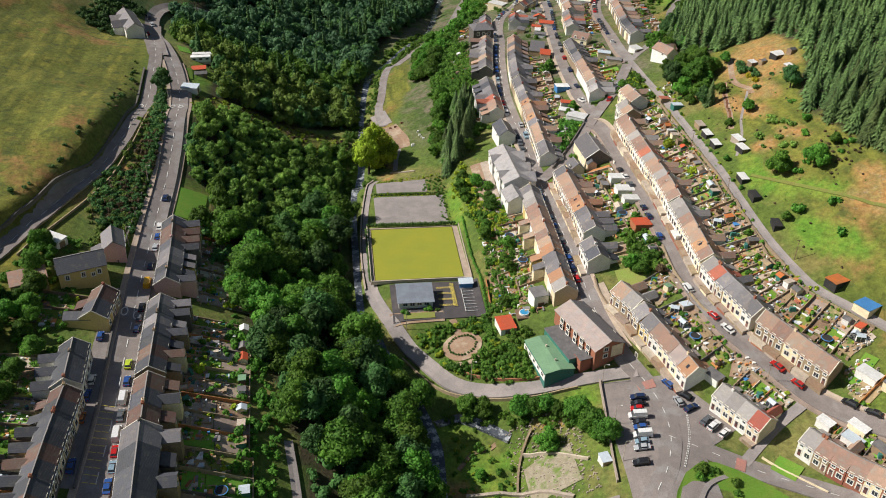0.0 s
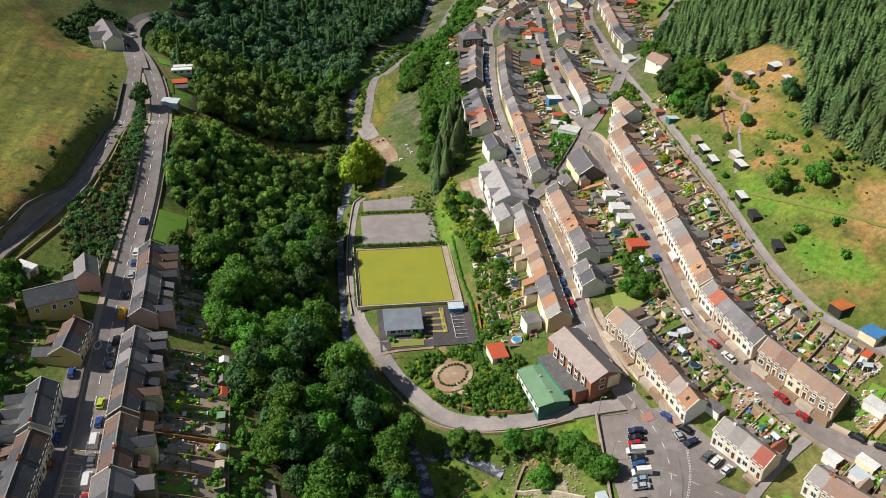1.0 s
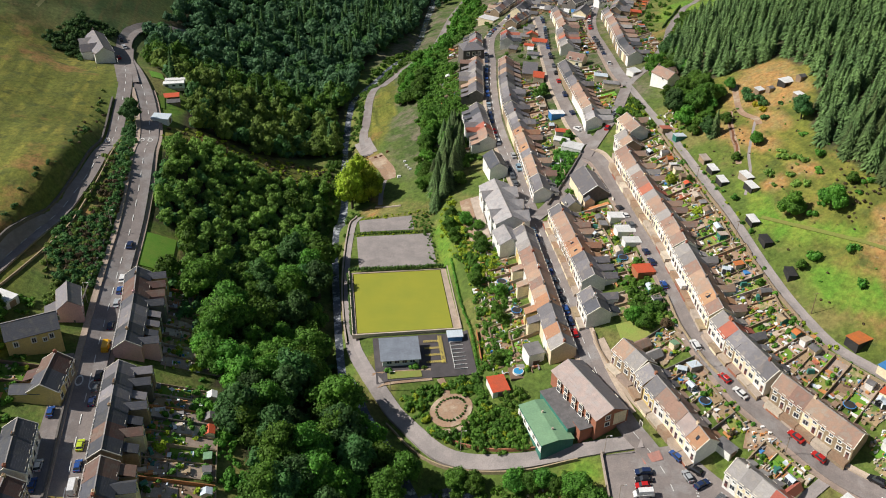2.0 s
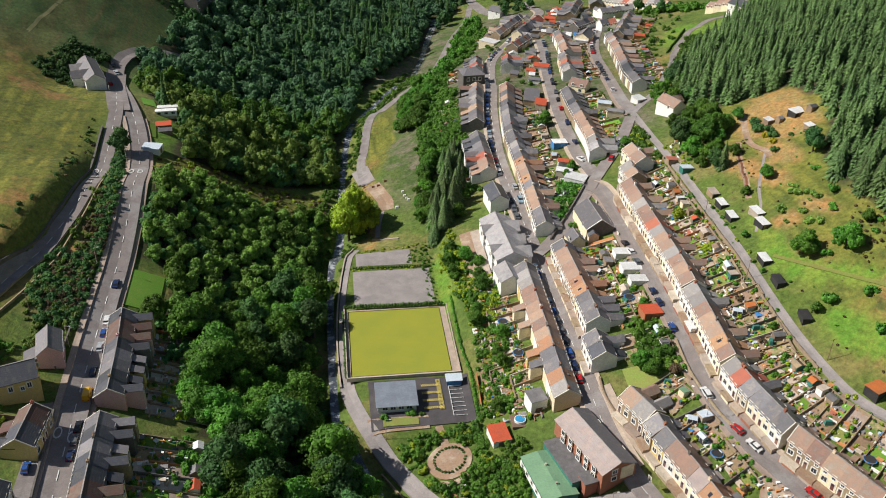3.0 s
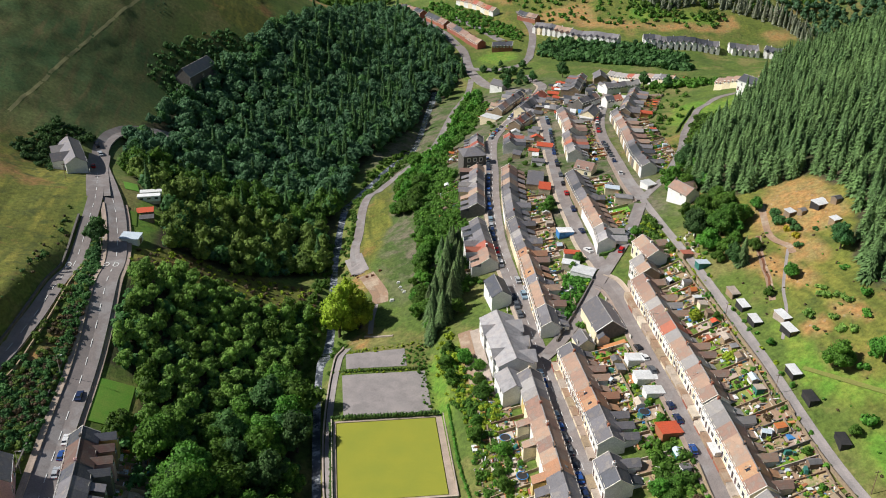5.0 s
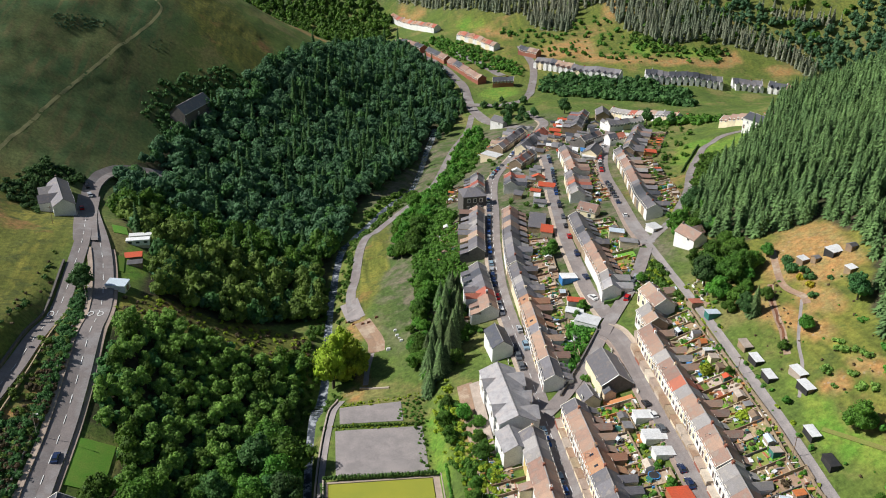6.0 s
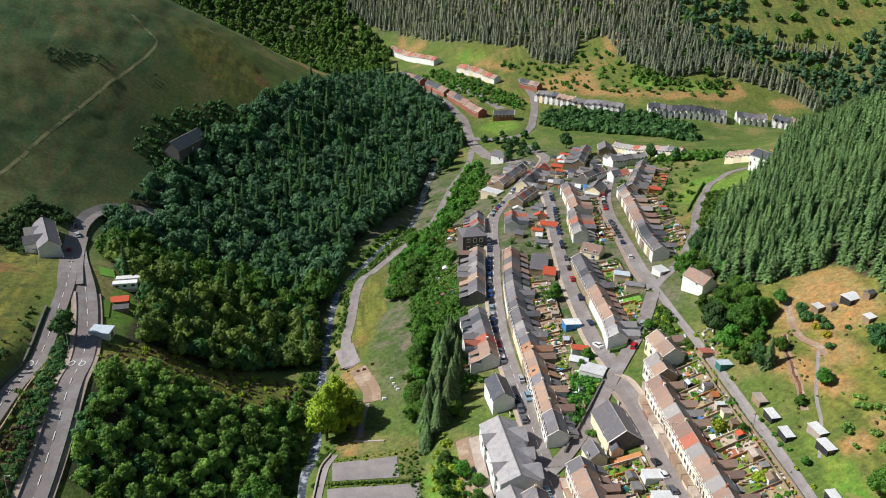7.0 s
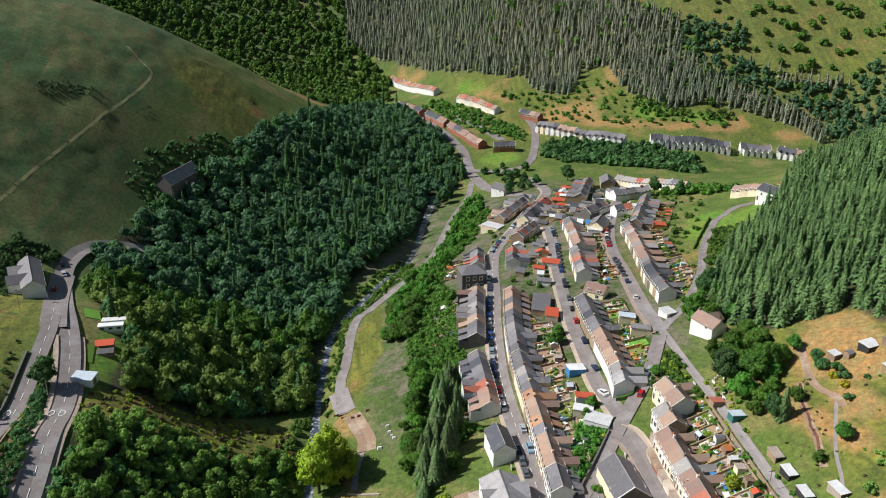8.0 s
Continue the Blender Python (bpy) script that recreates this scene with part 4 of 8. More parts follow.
stand("slope_birches", "slim olive-green birches and willows below the hill road", [broadleaf(230 + i, 420, 0.5, 16, 8.4, 2.7) for i in range(6)], "leaf_olive", slim_places, 73, 0.65, 1.2)
stand("slope_wood", "rounded green trees among the birches", [broadleaf(226 + i, 520, 0.62, 22, 9, 3.9) for i in range(3)], "leaf", [p for p in slope_places if p[1] >= 264][::3], 34, 0.7, 1.1)
stand("wood_understorey", "dark green undergrowth between the trees", [bush(240 + i, 90, 0.8, 4, 2.6) for i in range(3)], "leaf_dull", [p for p in scatter(WOOD_SLOPE, 5.4, 31, 2.4) if not inside(CLEARING, *p)], 32, 0.7, 1.3)
north = [p for p in scatter(WOOD_NORTH, 6.8, 2, 2.6) if not inside(CLEARING, *p)]
stand("north_wood", "tall leafy trees at the near edge of the woodland", [broadleaf(200 + i, 420, 0.75, 20, 9.5, 4.2) for i in range(5)], "leaf_olive", [p for p in north if p[1] < 440], 3, 0.7, 1.35)
stand("north_wood", "rounded mid-green trees along the woodland edge", [broadleaf(203 + i, 420, 0.75, 20, 9.5, 4.2) for i in range(3)], "leaf", [p for p in north if 440 <= p[1] < 470], 103, 0.7, 1.35)
stand("north_wood", "dense dark green mixed woodland on the valley side", [broadleaf(206 + i, 200, 1.05, 13, 9.5, 4.2) for i in range(6)], "leaf_north", [p for p in north if p[1] >= 470], 4, 0.6, 1.35)
stand("north_wood_light", "lighter green trees scattered through the wood", [broadleaf(210 + i, 200, 1.05, 12, 9.5, 4.0) for i in range(4)], "leaf_dull", [p for p in scatter(WOOD_NORTH, 10.5, 52, 2.6) if not inside(CLEARING, *p)], 53, 0.6, 1.25)
stand("wood_understorey", "dark undergrowth between the woodland trees", [bush(244 + i, 40, 1.2, 3, 2.8) for i in range(3)], "leaf_north", [p for p in scatter(WOOD_NORTH, 8.0, 35, 2.4) if not inside(CLEARING, *p)], 36, 0.7, 1.3)
stand("larch_wood", "slim pale-green larches standing in the woodland", [conifer(300 + i, 20, 12, 15, 2.9) for i in range(4)], "leaf_dull", [p for p in scatter([(-30, 520), (20, 515), (62, 600), (108, 700), (80, 760), (0, 720), (-20, 640)], 14, 4, 3)] + [p for p in scatter(WOOD_NORTH, 22, 104, 4) if p[1] > 400], 5, 0.8, 1.3)
near_firs = [p for p in scatter(RIGHT_FOREST, 4.6, 6, 2.5) if p[0] < 330]
edge = [p for p in near_firs if p[0] < 200 and p[1] < 420]
for x, y in edge[:90]:
    plant("spruce", x, y, spot.uniform(0.8, 1.2), rng=spot)
stand("spruce_forest", "dense plantation of dark spruces on the steep hillside", [conifer(400 + i, 18, 11, 12, 3.1) for i in range(5)], "needle", [p for p in near_firs if p[0] < 245 and not (p[0] < 200 and p[1] < 420)] + edge[90:], 7, 0.75, 1.15)
stand("spruce_forest", "upper part of the spruce plantation", [conifer(410 + i, 10, 8, 12, 3.1) for i in range(5)], "needle", [p for p in near_firs if p[0] >= 245], 107, 0.75, 1.15)
stand("far_forest", "brownish-green conifer forest on the far hillside", [conifer(500 + i, 7, 6, 13, 2.6) for i in range(5)], "needle_hazed", [p for p in scatter(FAR_FOREST, 4.5, 8, 3) if p[0] > 30 and not inside(FAR_MIXED, *p)], 9, 0.7, 1.2)
stand("far_mixed_forest", "dark green trees on the shoulder of the far hillside", [broadleaf(530 + i, 60, 1.9, 6, 10, 4.0) for i in range(4)], "leaf_north", scatter(FAR_MIXED, 7.0, 88, 3), 89, 0.5, 1.1)
stand("far_green_forest", "green mixed forest across the far valley", [broadleaf(520 + i, 60, 1.9, 6, 10, 4.2) for i in range(4)], "leaf", [p for p in scatter(FAR_FOREST, 8.0, 8, 3) if p[0] <= 30 and p[1] < 1180] + scatter([(-150, 960), (60, 905), (74, 985), (40, 1072), (-60, 1018), (-160, 985)], 7.5, 58, 2), 59, 0.7, 1.3)

# ---- houses ----
plain_part = part
ROOF_WORD = dict(slate="grey slate", dark_slate="dark slate", brown_tile="brown tile", orange_tile="orange-brown tile", grey_tile="pale grey tile", red_tile="red tile", pink_tile="pale pinkish tile", dark_brown_tile="dark brown tile", pale_slate="weathered pale slate", white_sheet="white sheet", grey_sheet="grey sheet")
WALL_WORD = dict(cream="cream rendered", white="white rendered", stone="brown stone", dark_stone="dark stone", brick="red brick", pink="pink rendered", yellow="yellow rendered", blue_wash="pale blue rendered")
TRUNK = {}


def window_mesh(w, h):
    key = ("window", w, h)
    if key not in TRUNK:
        s = Shape()
        s.box(-w / 2 - 0.2, -0.035, -0.1, w / 2 + 0.2, 0.02, h + 0.24, 2)
        s.box(-w / 2, -0.05, 0, w / 2, 0.02, h, 0)
        for i in (0, 1):
            s.box(-w / 2 + 0.09 + i * (w / 2 - 0.04), -0.07, 0.09, -w / 2 + 0.09 + i * (w / 2 - 0.04) + w / 2 - 0.13, -0.045, h - 0.09, 1)
        s.box(-w / 2 - 0.1, -0.16, -0.12, w / 2 + 0.1, 0.02, -0.01, 0)
        TRUNK[key] = s.mesh("window", ["frame", "glass", "surround"])
    return TRUNK[key]


def door_mesh(mat="door_paint"):
    key = ("door", mat)
    if key not in TRUNK:
        s = Shape()
        s.box(-0.78, -0.035, 0, 0.78, 0.02, 2.45, 3)
        s.box(-0.55, -0.05, 0, 0.55, 0.02, 2.2, 1)
        s.box(-0.45, -0.08, 0.02, 0.45, -0.04, 2.05, 0)
        s.box(-0.3, -0.1, 1.35, 0.3, -0.07, 1.85, 2)
        TRUNK[key] = s.mesh("door", [mat, "frame", "glass", "surround"])
    return TRUNK[key]


def walls_shape(w, d, eave, rise, deep=3.0):
    """Four walls with two gables, 0.3 m thick at the top."""
    a, b = w / 2, d / 2
    s = Shape()
    s.face([(-a, -b, -deep), (a, -b, -deep), (a, -b, eave), (-a, -b, eave)])
    s.face([(a, b, -deep), (-a, b, -deep), (-a, b, eave), (a, b, eave)])
    s.face([(a, -b, -deep), (a, b, -deep), (a, b, eave), (a, 0, eave + rise), (a, -b, eave)])
    s.face([(-a, b, -deep), (-a, -b, -deep), (-a, -b, eave), (-a, 0, eave + rise), (-a, b, eave)])
    s.face([(-a, -b, -deep), (-a, b, -deep), (a, b, -deep), (a, -b, -deep)])
    return s


def slope_shape(w, d, eave, rise, side, over=0.3, t=0.16, end=0.0):
    """One roof slope: side -1 is the front."""
    a, b = w / 2 + end, d / 2
    k = rise / b
    p = [(-a, side * (b + over), eave - over * k + t), (a, side * (b + over), eave - over * k + t), (a, 0, eave + rise + t), (-a, 0, eave + rise + t)]
    if side > 0:
        p = [p[1], p[0], p[3], p[2]]
    s = Shape()
    return s.slab(p, t)


def house(w=4.8, d=7.4, eave=5.0, rise=2.4, roof="slate", wall="cream", rear="slate", ext=1, chimney=1, upper=2, porch=0, ends=0, front_bay=0, name="terraced_house", category="house", group="terraced houses", flip=1, roof_lights=0, slope=0.0, label="", detail=1, verge=()):
    """A house with its ridge along x; the front looks to -y. ext: 0 none, 1 lean-to behind, 2 gabled wing behind."""
    h = thing(name, label or f"{WALL_WORD[wall]} house with {ROOF_WORD[roof]} roof" + (" and rear extension" if ext else ""), category, group)

    def part(part_name, shape, mats, parent, at=None):
        """Each piece follows the slope of the street."""
        if isinstance(shape, Shape):
            shape.v = [(x, y, z + slope * x) for x, y, z in shape.v]
        elif at is not None:
            at = pose(0, 0, slope * at.translation.x) @ at
        return plain_part(part_name, shape, mats, parent, at=at)

    part("wall", walls_shape(w, d, eave, rise), wall, h)
    part("roof_slope", slope_shape(w, d, eave, rise, -1, end=0.02 + ends * 0.2), roof, h)
    part("roof_slope", slope_shape(w, d, eave, rise, 1, end=0.02 + ends * 0.2), rear, h)
    r = Shape()
    r.box(-w / 2 - ends * 0.2, -0.14, eave + rise + 0.1, w / 2 + ends * 0.2, 0.14, eave + rise + 0.24)
    if detail:
        part("ridge_tiles", r, "grey_tile", h)
    g = Shape()
    g.box(-w / 2, -d / 2 - 0.38, eave - 0.2, w / 2, -d / 2 - 0.26, eave - 0.08)
    if detail:
        part("gutter", g, "frame", h)
    if chimney:
        c = Shape()
        x = flip * (w / 2 - 0.5)
        c.box(x - 0.32, -0.36, eave + rise - 0.6, x + 0.32, 0.36, eave + rise + 0.85)
        c.box(x - 0.38, -0.42, eave + rise + 0.7, x + 0.38, 0.42, eave + rise + 0.82)
        st = part("chimney", c, "dark_stone" if chimney == 1 else "brick" if chimney == 2 else wall, h)
        for dx in (-0.15, 0.15)[: 2 * detail]:
            part("chimney_pot", Shape().tube(x + dx, 0, eave + rise + 0.8, eave + rise + 1.2, 0.11, 0.09, 6), "orange_tile", st)
    b = d / 2
    for end in verge:
        x = end * (w / 2 + 0.08)
        for sg in (-1, 1):
            e = Shape()
            lo, hi = (sg * (b + 0.34), eave - 0.3 * rise / b), (0, eave + rise)
            for x0, x1, z0, z1 in ((x - 0.11, x + 0.11, 0.02, 0.26),):
                k = len(e.v)
                e.v += [(x0, lo[0], lo[1] + z0), (x1, lo[0], lo[1] + z0), (x1, hi[0], hi[1] + z0), (x0, hi[0], hi[1] + z0), (x0, lo[0], lo[1] + z1), (x1, lo[0], lo[1] + z1), (x1, hi[0], hi[1] + z1), (x0, hi[0], hi[1] + z1)]
                e.f += [tuple(k + i for i in q) for q in ((0, 3, 2, 1), (4, 5, 6, 7), (0, 1, 5, 4), (1, 2, 6, 5), (2, 3, 7, 6), (3, 0, 4, 7))]
                e.m += [0] * 6
            part("verge", e, "surround", h)
    dx = -flip * (w / 2 - 1.0)
    wx = flip * (w * 0.2)
    if detail:
        part("door", door_mesh(), None, h, at=pose(dx, -b, 0.1))
    if detail:
        part("window", window_mesh(1.5, 1.5), None, h, at=pose(wx, -b, 0.8))
    for i in range(upper):
        part("window", window_mesh(1.0, 1.35), None, h, at=pose((i - (upper - 1) / 2) * w * 0.5, -b, 3.2))
    if detail:
        part("window", window_mesh(1.0, 1.2), None, h, at=pose(-wx, b, 3.2, 0, 0, 180))
    if ext == 1:
        e = Shape()
        x0, x1, y1 = -w / 2 + 0.1, w * 0.1, b + 3.6
        e.box(x0, b - 0.1, -3, x1, y1, 2.6)
        ex = part("rear_extension", e, wall, h)
        q = Shape().slab([(x0 - 0.15, y1 + 0.2, 2.6), (x0 - 0.15, b, 4.0), (x1 + 0.15, b, 4.0), (x1 + 0.15, y1 + 0.2, 2.6)][::-1], 0.15)
        part("extension_roof", q, rear, ex)
        if detail:
            part("window", window_mesh(1.0, 1.2), None, ex, at=pose((x0 + x1) / 2, y1, 1.0, 0, 0, 180))
    elif ext == 2:
        e = Shape()
        x0, x1, y1, ev, up = -w / 2 + 0.1, w * 0.12, b + 4.6, 4.0, 1.2
        xm = (x0 + x1) / 2
        e.face([(x0, y1, -3), (x0, b, -3), (x0, b, ev), (x0, y1, ev)])
        e.face([(x1, b, -3), (x1, y1, -3), (x1, y1, ev), (x1, b, ev)])
        e.face([(x1, y1, -3), (x0, y1, -3), (x0, y1, ev), (xm, y1, ev + up), (x1, y1, ev)])
        ex = part("rear_wing", e, wall, h)
        for sgn, xe in ((-1, x0), (1, x1)):
            pts = [(xe + sgn * 0.2, y1 + 0.2, ev - 0.1), (xe + sgn * 0.2, 0.6, ev - 0.1), (xm, 0.6, ev + up + 0.15), (xm, y1 + 0.2, ev + up + 0.15)]
            part("wing_roof", Shape().slab(pts[:: 1 if sgn < 0 else -1][::-1], 0.14), rear, ex)
        if detail:
            part("window", window_mesh(1.0, 1.2), None, ex, at=pose(xm, y1, 2.4, 0, 0, 180))
    if front_bay:
        q = Shape().box(wx - 1.0, -b - 0.8, -1, wx + 1.0, -b, 2.5)
        bay = part("bay_window", q, "frame", h)
        part("bay_glass", Shape().box(wx - 0.85, -b - 0.84, 0.8, wx + 0.85, -b - 0.78, 2.2), "glass", bay)
        part("bay_roof", Shape().slab([(wx - 1.1, -b - 0.95, 2.5), (wx + 1.1, -b - 0.95, 2.5), (wx + 1.1, -b + 0.05, 3.0), (wx - 1.1, -b + 0.05, 3.0)], 0.12), roof, bay)
    for i in range(roof_lights):
        k = rise / b
        y = -b * 0.5
        z = eave + rise * 0.5 + 0.2
        part("roof_light", Shape().slab([(-0.4 + i, y - 0.5, z - 0.5 * k + 0.05), (0.4 + i, y - 0.5, z - 0.5 * k + 0.05), (0.4 + i, y + 0.5, z + 0.5 * k + 0.05), (-0.4 + i, y + 0.5, z + 0.5 * k + 0.05)], 0.1), "glass", h)
    return h


def along(points, n):
    """n even pieces along a line: centre, direction and length of each."""
    line = smooth_line(points, 0.5)
    s = np.r_[0, np.cumsum(np.hypot(*np.diff(line, axis=0).T))]
    cut = np.linspace(0, s[-1], n + 1)
    px = np.stack([np.interp(cut, s, line[:, i]) for i in (0, 1)], 1)
    return [((a + b) / 2, (b - a) / np.hypot(*(b - a)), np.hypot(*(b - a))) for a, b in zip(px, px[1:])]


HOMES = []  # centre, direction, rear direction, width, depth
PALETTES = {
    "far_white": (["slate"] * 4 + ["dark_slate"] * 2 + ["brown_tile"], ["white"] * 5 + ["cream"]),
    "warm": (["brown_tile"] * 6 + ["orange_tile"] * 2 + ["slate"] * 2 + ["grey_tile"], ["cream"] * 3 + ["white"] * 2 + ["stone"] * 3 + ["yellow"]),
    "mixed": (["brown_tile"] * 4 + ["slate"] * 3 + ["grey_tile"] * 2 + ["orange_tile"] * 2, ["cream"] * 3 + ["white"] * 3 + ["stone"] * 2),
    # extra stone and dark stone walls lower the tone for cloud shade
    "grey": (["slate"] * 5 + ["dark_slate"] * 3 + ["brown_tile"] * 2 + ["grey_tile"], ["white"] * 3 + ["cream"] * 3 + ["stone"] * 2 + ["dark_stone"]),
    "pale": (["grey_tile"] * 4 + ["brown_tile"] * 3 + ["slate"] * 2 + ["orange_tile"], ["cream"] * 4 + ["white"] * 3 + ["stone"]),
    "brick": (["brown_tile"] * 3 + ["dark_slate"], ["brick"] * 4),
}


def terrace(points, n, front, palette="mixed", seed=0, depth=7.7, eave=4.4, rise=2.6, roofs=None, walls=None, exts=(1, 1, 2), drop=0.0, group="terraced houses", record=True):
    """A row of n houses with its ridge along the line. front: 1 if the street lies on the right of the line's direction, -1 on its left."""
    rng = random.Random(seed)
    ra, wa = PALETTES[palette]
    last, wall_last = None, None
    for i, (c, d, w) in enumerate(along(points, n)):
        roof = roofs[i % len(roofs)] if roofs else (last if last and rng.random() < 0.45 else rng.choice(ra))
        wall = walls[i % len(walls)] if walls else (wall_last if wall_last and rng.random() < 0.3 else rng.choice(wa))
        last, wall_last = roof, wall
        ext = rng.choice(exts)
        end = 0
        a, b = c - d * w / 2, c + d * w / 2
        slope = front * (gz(*b) - gz(*a)) / w
        slope = round(max(-0.2, min(0.2, slope)) / 0.025) * 0.025
        key = (round(w, 1), depth, eave, roof, wall, ext, i % 2, slope, c[1] < 345)
        ang = math.degrees(math.atan2(d[1], d[0])) + (0 if front == 1 else 180)
        m = pose(c[0], c[1], gz(*c) - drop, 0, 0, ang)
        chim = rng.choice([0, 0, 0, 1, 2, 3])
        verge = ((-front,) if i == 0 else ()) + ((front,) if i == n - 1 else ())
        KINDS.put(("house", key, chim, verge), lambda: house(round(w, 1) + 0.02, depth, eave, rise, roof, wall, rear=roof, ext=ext, chimney=chim, flip=1 if i % 2 else -1, group=group, slope=slope, detail=1 if c[1] < 345 else 0, verge=verge, front_bay=0, roof_lights=1 if roof == "orange_tile" else 0), m)
        back = np.array([-d[1], d[0]]) * front
        if record:
            HOMES.append((c, d, back, w, depth))
        KEEP_OFF.append((c[0], c[1], depth * 0.75))


N = "dark_brown_tile"
B, O, S, G, R, D = "brown_tile", "orange_tile", "slate", "grey_tile", "red_tile", "dark_slate"
# west side of the main street, up the valley
terrace([(69.5, 222), (69.2, 235), (69.4, 252), (70, 286)], 14, 1, "mixed", 1, roofs=[G, O, S, S, O, B, B, B, B, B, B, G, G, S], walls=["cream", "white", "cream", "cream", "yellow", "white", "cream"], exts=(0, 0, 0, 1))
# east side of the main street, below and above the junction
terrace([(82.4, 231.5), (82, 241.5)], 2, -1, "grey", 2, roofs=[D, S])
terrace([(84.6, 246.5), (84.8, 266), (84.8, 294)], 10, -1, "mixed", 3, roofs=[S, S, S, O, O, B, B, B, B, S])
terrace([(98.5, 181.5), (95, 191.5), (91, 201.5), (89.8, 207)], 6, -1, "warm", 4, roofs=[O, "pink_tile", B, B, S, S], walls=["white", "cream", "cream", "white", "yellow", "stone"])
terrace([(89.6, 208), (85.5, 217.5)], 2, -1, "grey", 5, roofs=[G, B], walls=["stone"])
terrace([(111, 160.5), (103, 174.5)], 4, -1, "mixed", 6, roofs=[R, G, G, G], walls=["cream", "white"], group="houses by the junction")
terrace([(134, 133), (130, 139), (125, 146), (119.5, 155.5)], 6, -1, "brick", 7, roofs=[B, B, B, B, B, G], walls=["brick", "cream", "brick", "brick", "stone", "white"], group="houses by the junction")
# the long row above the upper street
terrace([(134.5, 172.5), (129, 181), (121.5, 193)], 5, -1, "warm", 8, roofs=[B, B, B, B, B], walls=["stone", "stone", "cream", "stone", "stone"])
terrace([(121, 194), (116.6, 207), (114.6, 218)], 6, -1, "mixed", 9, roofs=[S, S, S, S, R, G], walls=["white", "cream", "cream", "stone", "white"])
terrace([(115, 219), (115, 232), (114.6, 250)], 7, -1, "mixed", 10, roofs=[B, O, B, B, B, G, G], walls=["cream", "white", "white", "cream"])
terrace([(115, 251), (115.6, 280), (116, 301), (116, 319)], 14, -1, "warm", 11, roofs=[B, B, B, G, B, B, G, R, B, B, G, B, B, B], walls=["white", "cream", "white", "cream", "stone", "cream"])
terrace([(119, 320), (118.5, 329)], 2, -1, "pale", 12, roofs=[B, G])
terrace([(124, 327.5), (122.5, 340)], 2, -1, "warm", 13, roofs=[B, B])
# main street towards the far end
VILLAGE = dict(depth=6.7, eave=4.1, rise=2.2)
terrace([(82.0, 308), (82.2, 318)], 2, -1, "warm", 114, roofs=[S, S], exts=(1,), **VILLAGE)
terrace([(82.2, 318.2), (82.5, 334), (82.9, 352), (83.5, 380)], 13, -1, "warm", 14, roofs=[B, B, B, S, O, B, B, O, S, S, G, S, S], exts=(1, 1, 2), **VILLAGE)
terrace([(83.6, 381), (84.8, 395), (86.6, 409), (90, 429)], 10, -1, "grey", 15, roofs=[S, S, S, G, S, S, B, S, B, B], **VILLAGE)
terrace([(69.2, 355.6), (69.5, 370.3), (69.4, 388.3)], 7, 1, "mixed", 16, roofs=[B, B, R, S, S, D, S], **VILLAGE)
terrace([(71.0, 399.5), (73.4, 416.4), (76.6, 435.8)], 8, 1, "grey", 17, roofs=[S, S, B, S, G, S, S, B], **VILLAGE)
terrace([(84.0, 480), (87.5, 503.8)], 5, 1, "grey", 18, roofs=[S, R, S, S, D], **VILLAGE)
terrace([(99.2, 473), (102.3, 489)], 3, -1, "grey", 19, roofs=[D, S, R], walls=["white"], exts=(2,), **VILLAGE)
# middle rows
terrace([(113.0, 358), (113.8, 380.3), (114.3, 396.6), (115.4, 412.7)], 11, -1, "grey", 20, roofs=[B, B, B, B, B, S, S, D, S, S, S], **VILLAGE)
terrace([(124.4, 442.3), (130.2, 476.4)], 7, -1, "grey", 21, roofs=[G, G, S, R, B, S, S], exts=(2, 1), **VILLAGE)
terrace([(132.9, 480), (138.8, 523.8)], 9, -1, "grey", 121, roofs=[B, B, B, G, B, B, B, S, S], exts=(2, 1), **VILLAGE)
terrace([(111.4, 346), (112.9, 357.5)], 2, -1, "pale", 22, roofs=["pale_slate", G], walls=["white"], exts=(2,), **VILLAGE)
terrace([(145.2, 400), (148.2, 422.9), (152.9, 443.9), (159.1, 476.5), (163.4, 503.9)], 21, -1, "grey", 23, roofs=[S, S, S, D, D, D, D, S, S, B, B, B, B, G, B, B, B, G, B, S, S], walls=["white", "stone", "cream", "dark_stone", "stone"], exts=(2, 1), **VILLAGE)
terrace([(167.4, 503), (190.1, 551.6)], 11, -1, "grey", 24, roofs=[S, S, B, S, S, S, D, S, B, S, S], exts=(2, 1), **VILLAGE)
# the far end of the village
terrace([(110, 567), (128, 588)], 6, 1, "grey", 25, roofs=[S, B, S, S, S, D], **VILLAGE)
terrace([(119.5, 548.2), (139.3, 577.1)], 8, -1, "grey", 26, roofs=[S, S, D, S, S, S, R, R], **VILLAGE)
terrace([(158, 572), (178, 624)], 11, 1, "grey", 27, roofs=[S, D, S, S, D, S, S, R, S, S, S], **VILLAGE)
terrace([(197, 623), (224, 577)], 10, 1, "pale", 28, roofs=[G, G, G, R, "pink_tile", B, B, "pale_slate", S, B], exts=(0,), **VILLAGE)
terrace([(177, 571), (200, 577)], 5, 1, "pale", 29, roofs=[S, S, S, G, G], walls=["white", "white", "cream"], **VILLAGE)
terrace([(151.3, 537.3), (164.8, 547.8)], 4, 1, "grey", 30, roofs=[S, S, D, B], **VILLAGE)
terrace([(166, 534.5), (176, 537)], 2, 1, "grey", 130, roofs=[D, R], walls=["white"], exts=(0,), **VILLAGE)
terrace([(233, 535), (243, 516)], 4, 1, "pale", 31, roofs=[B], exts=(0,), **VILLAGE)
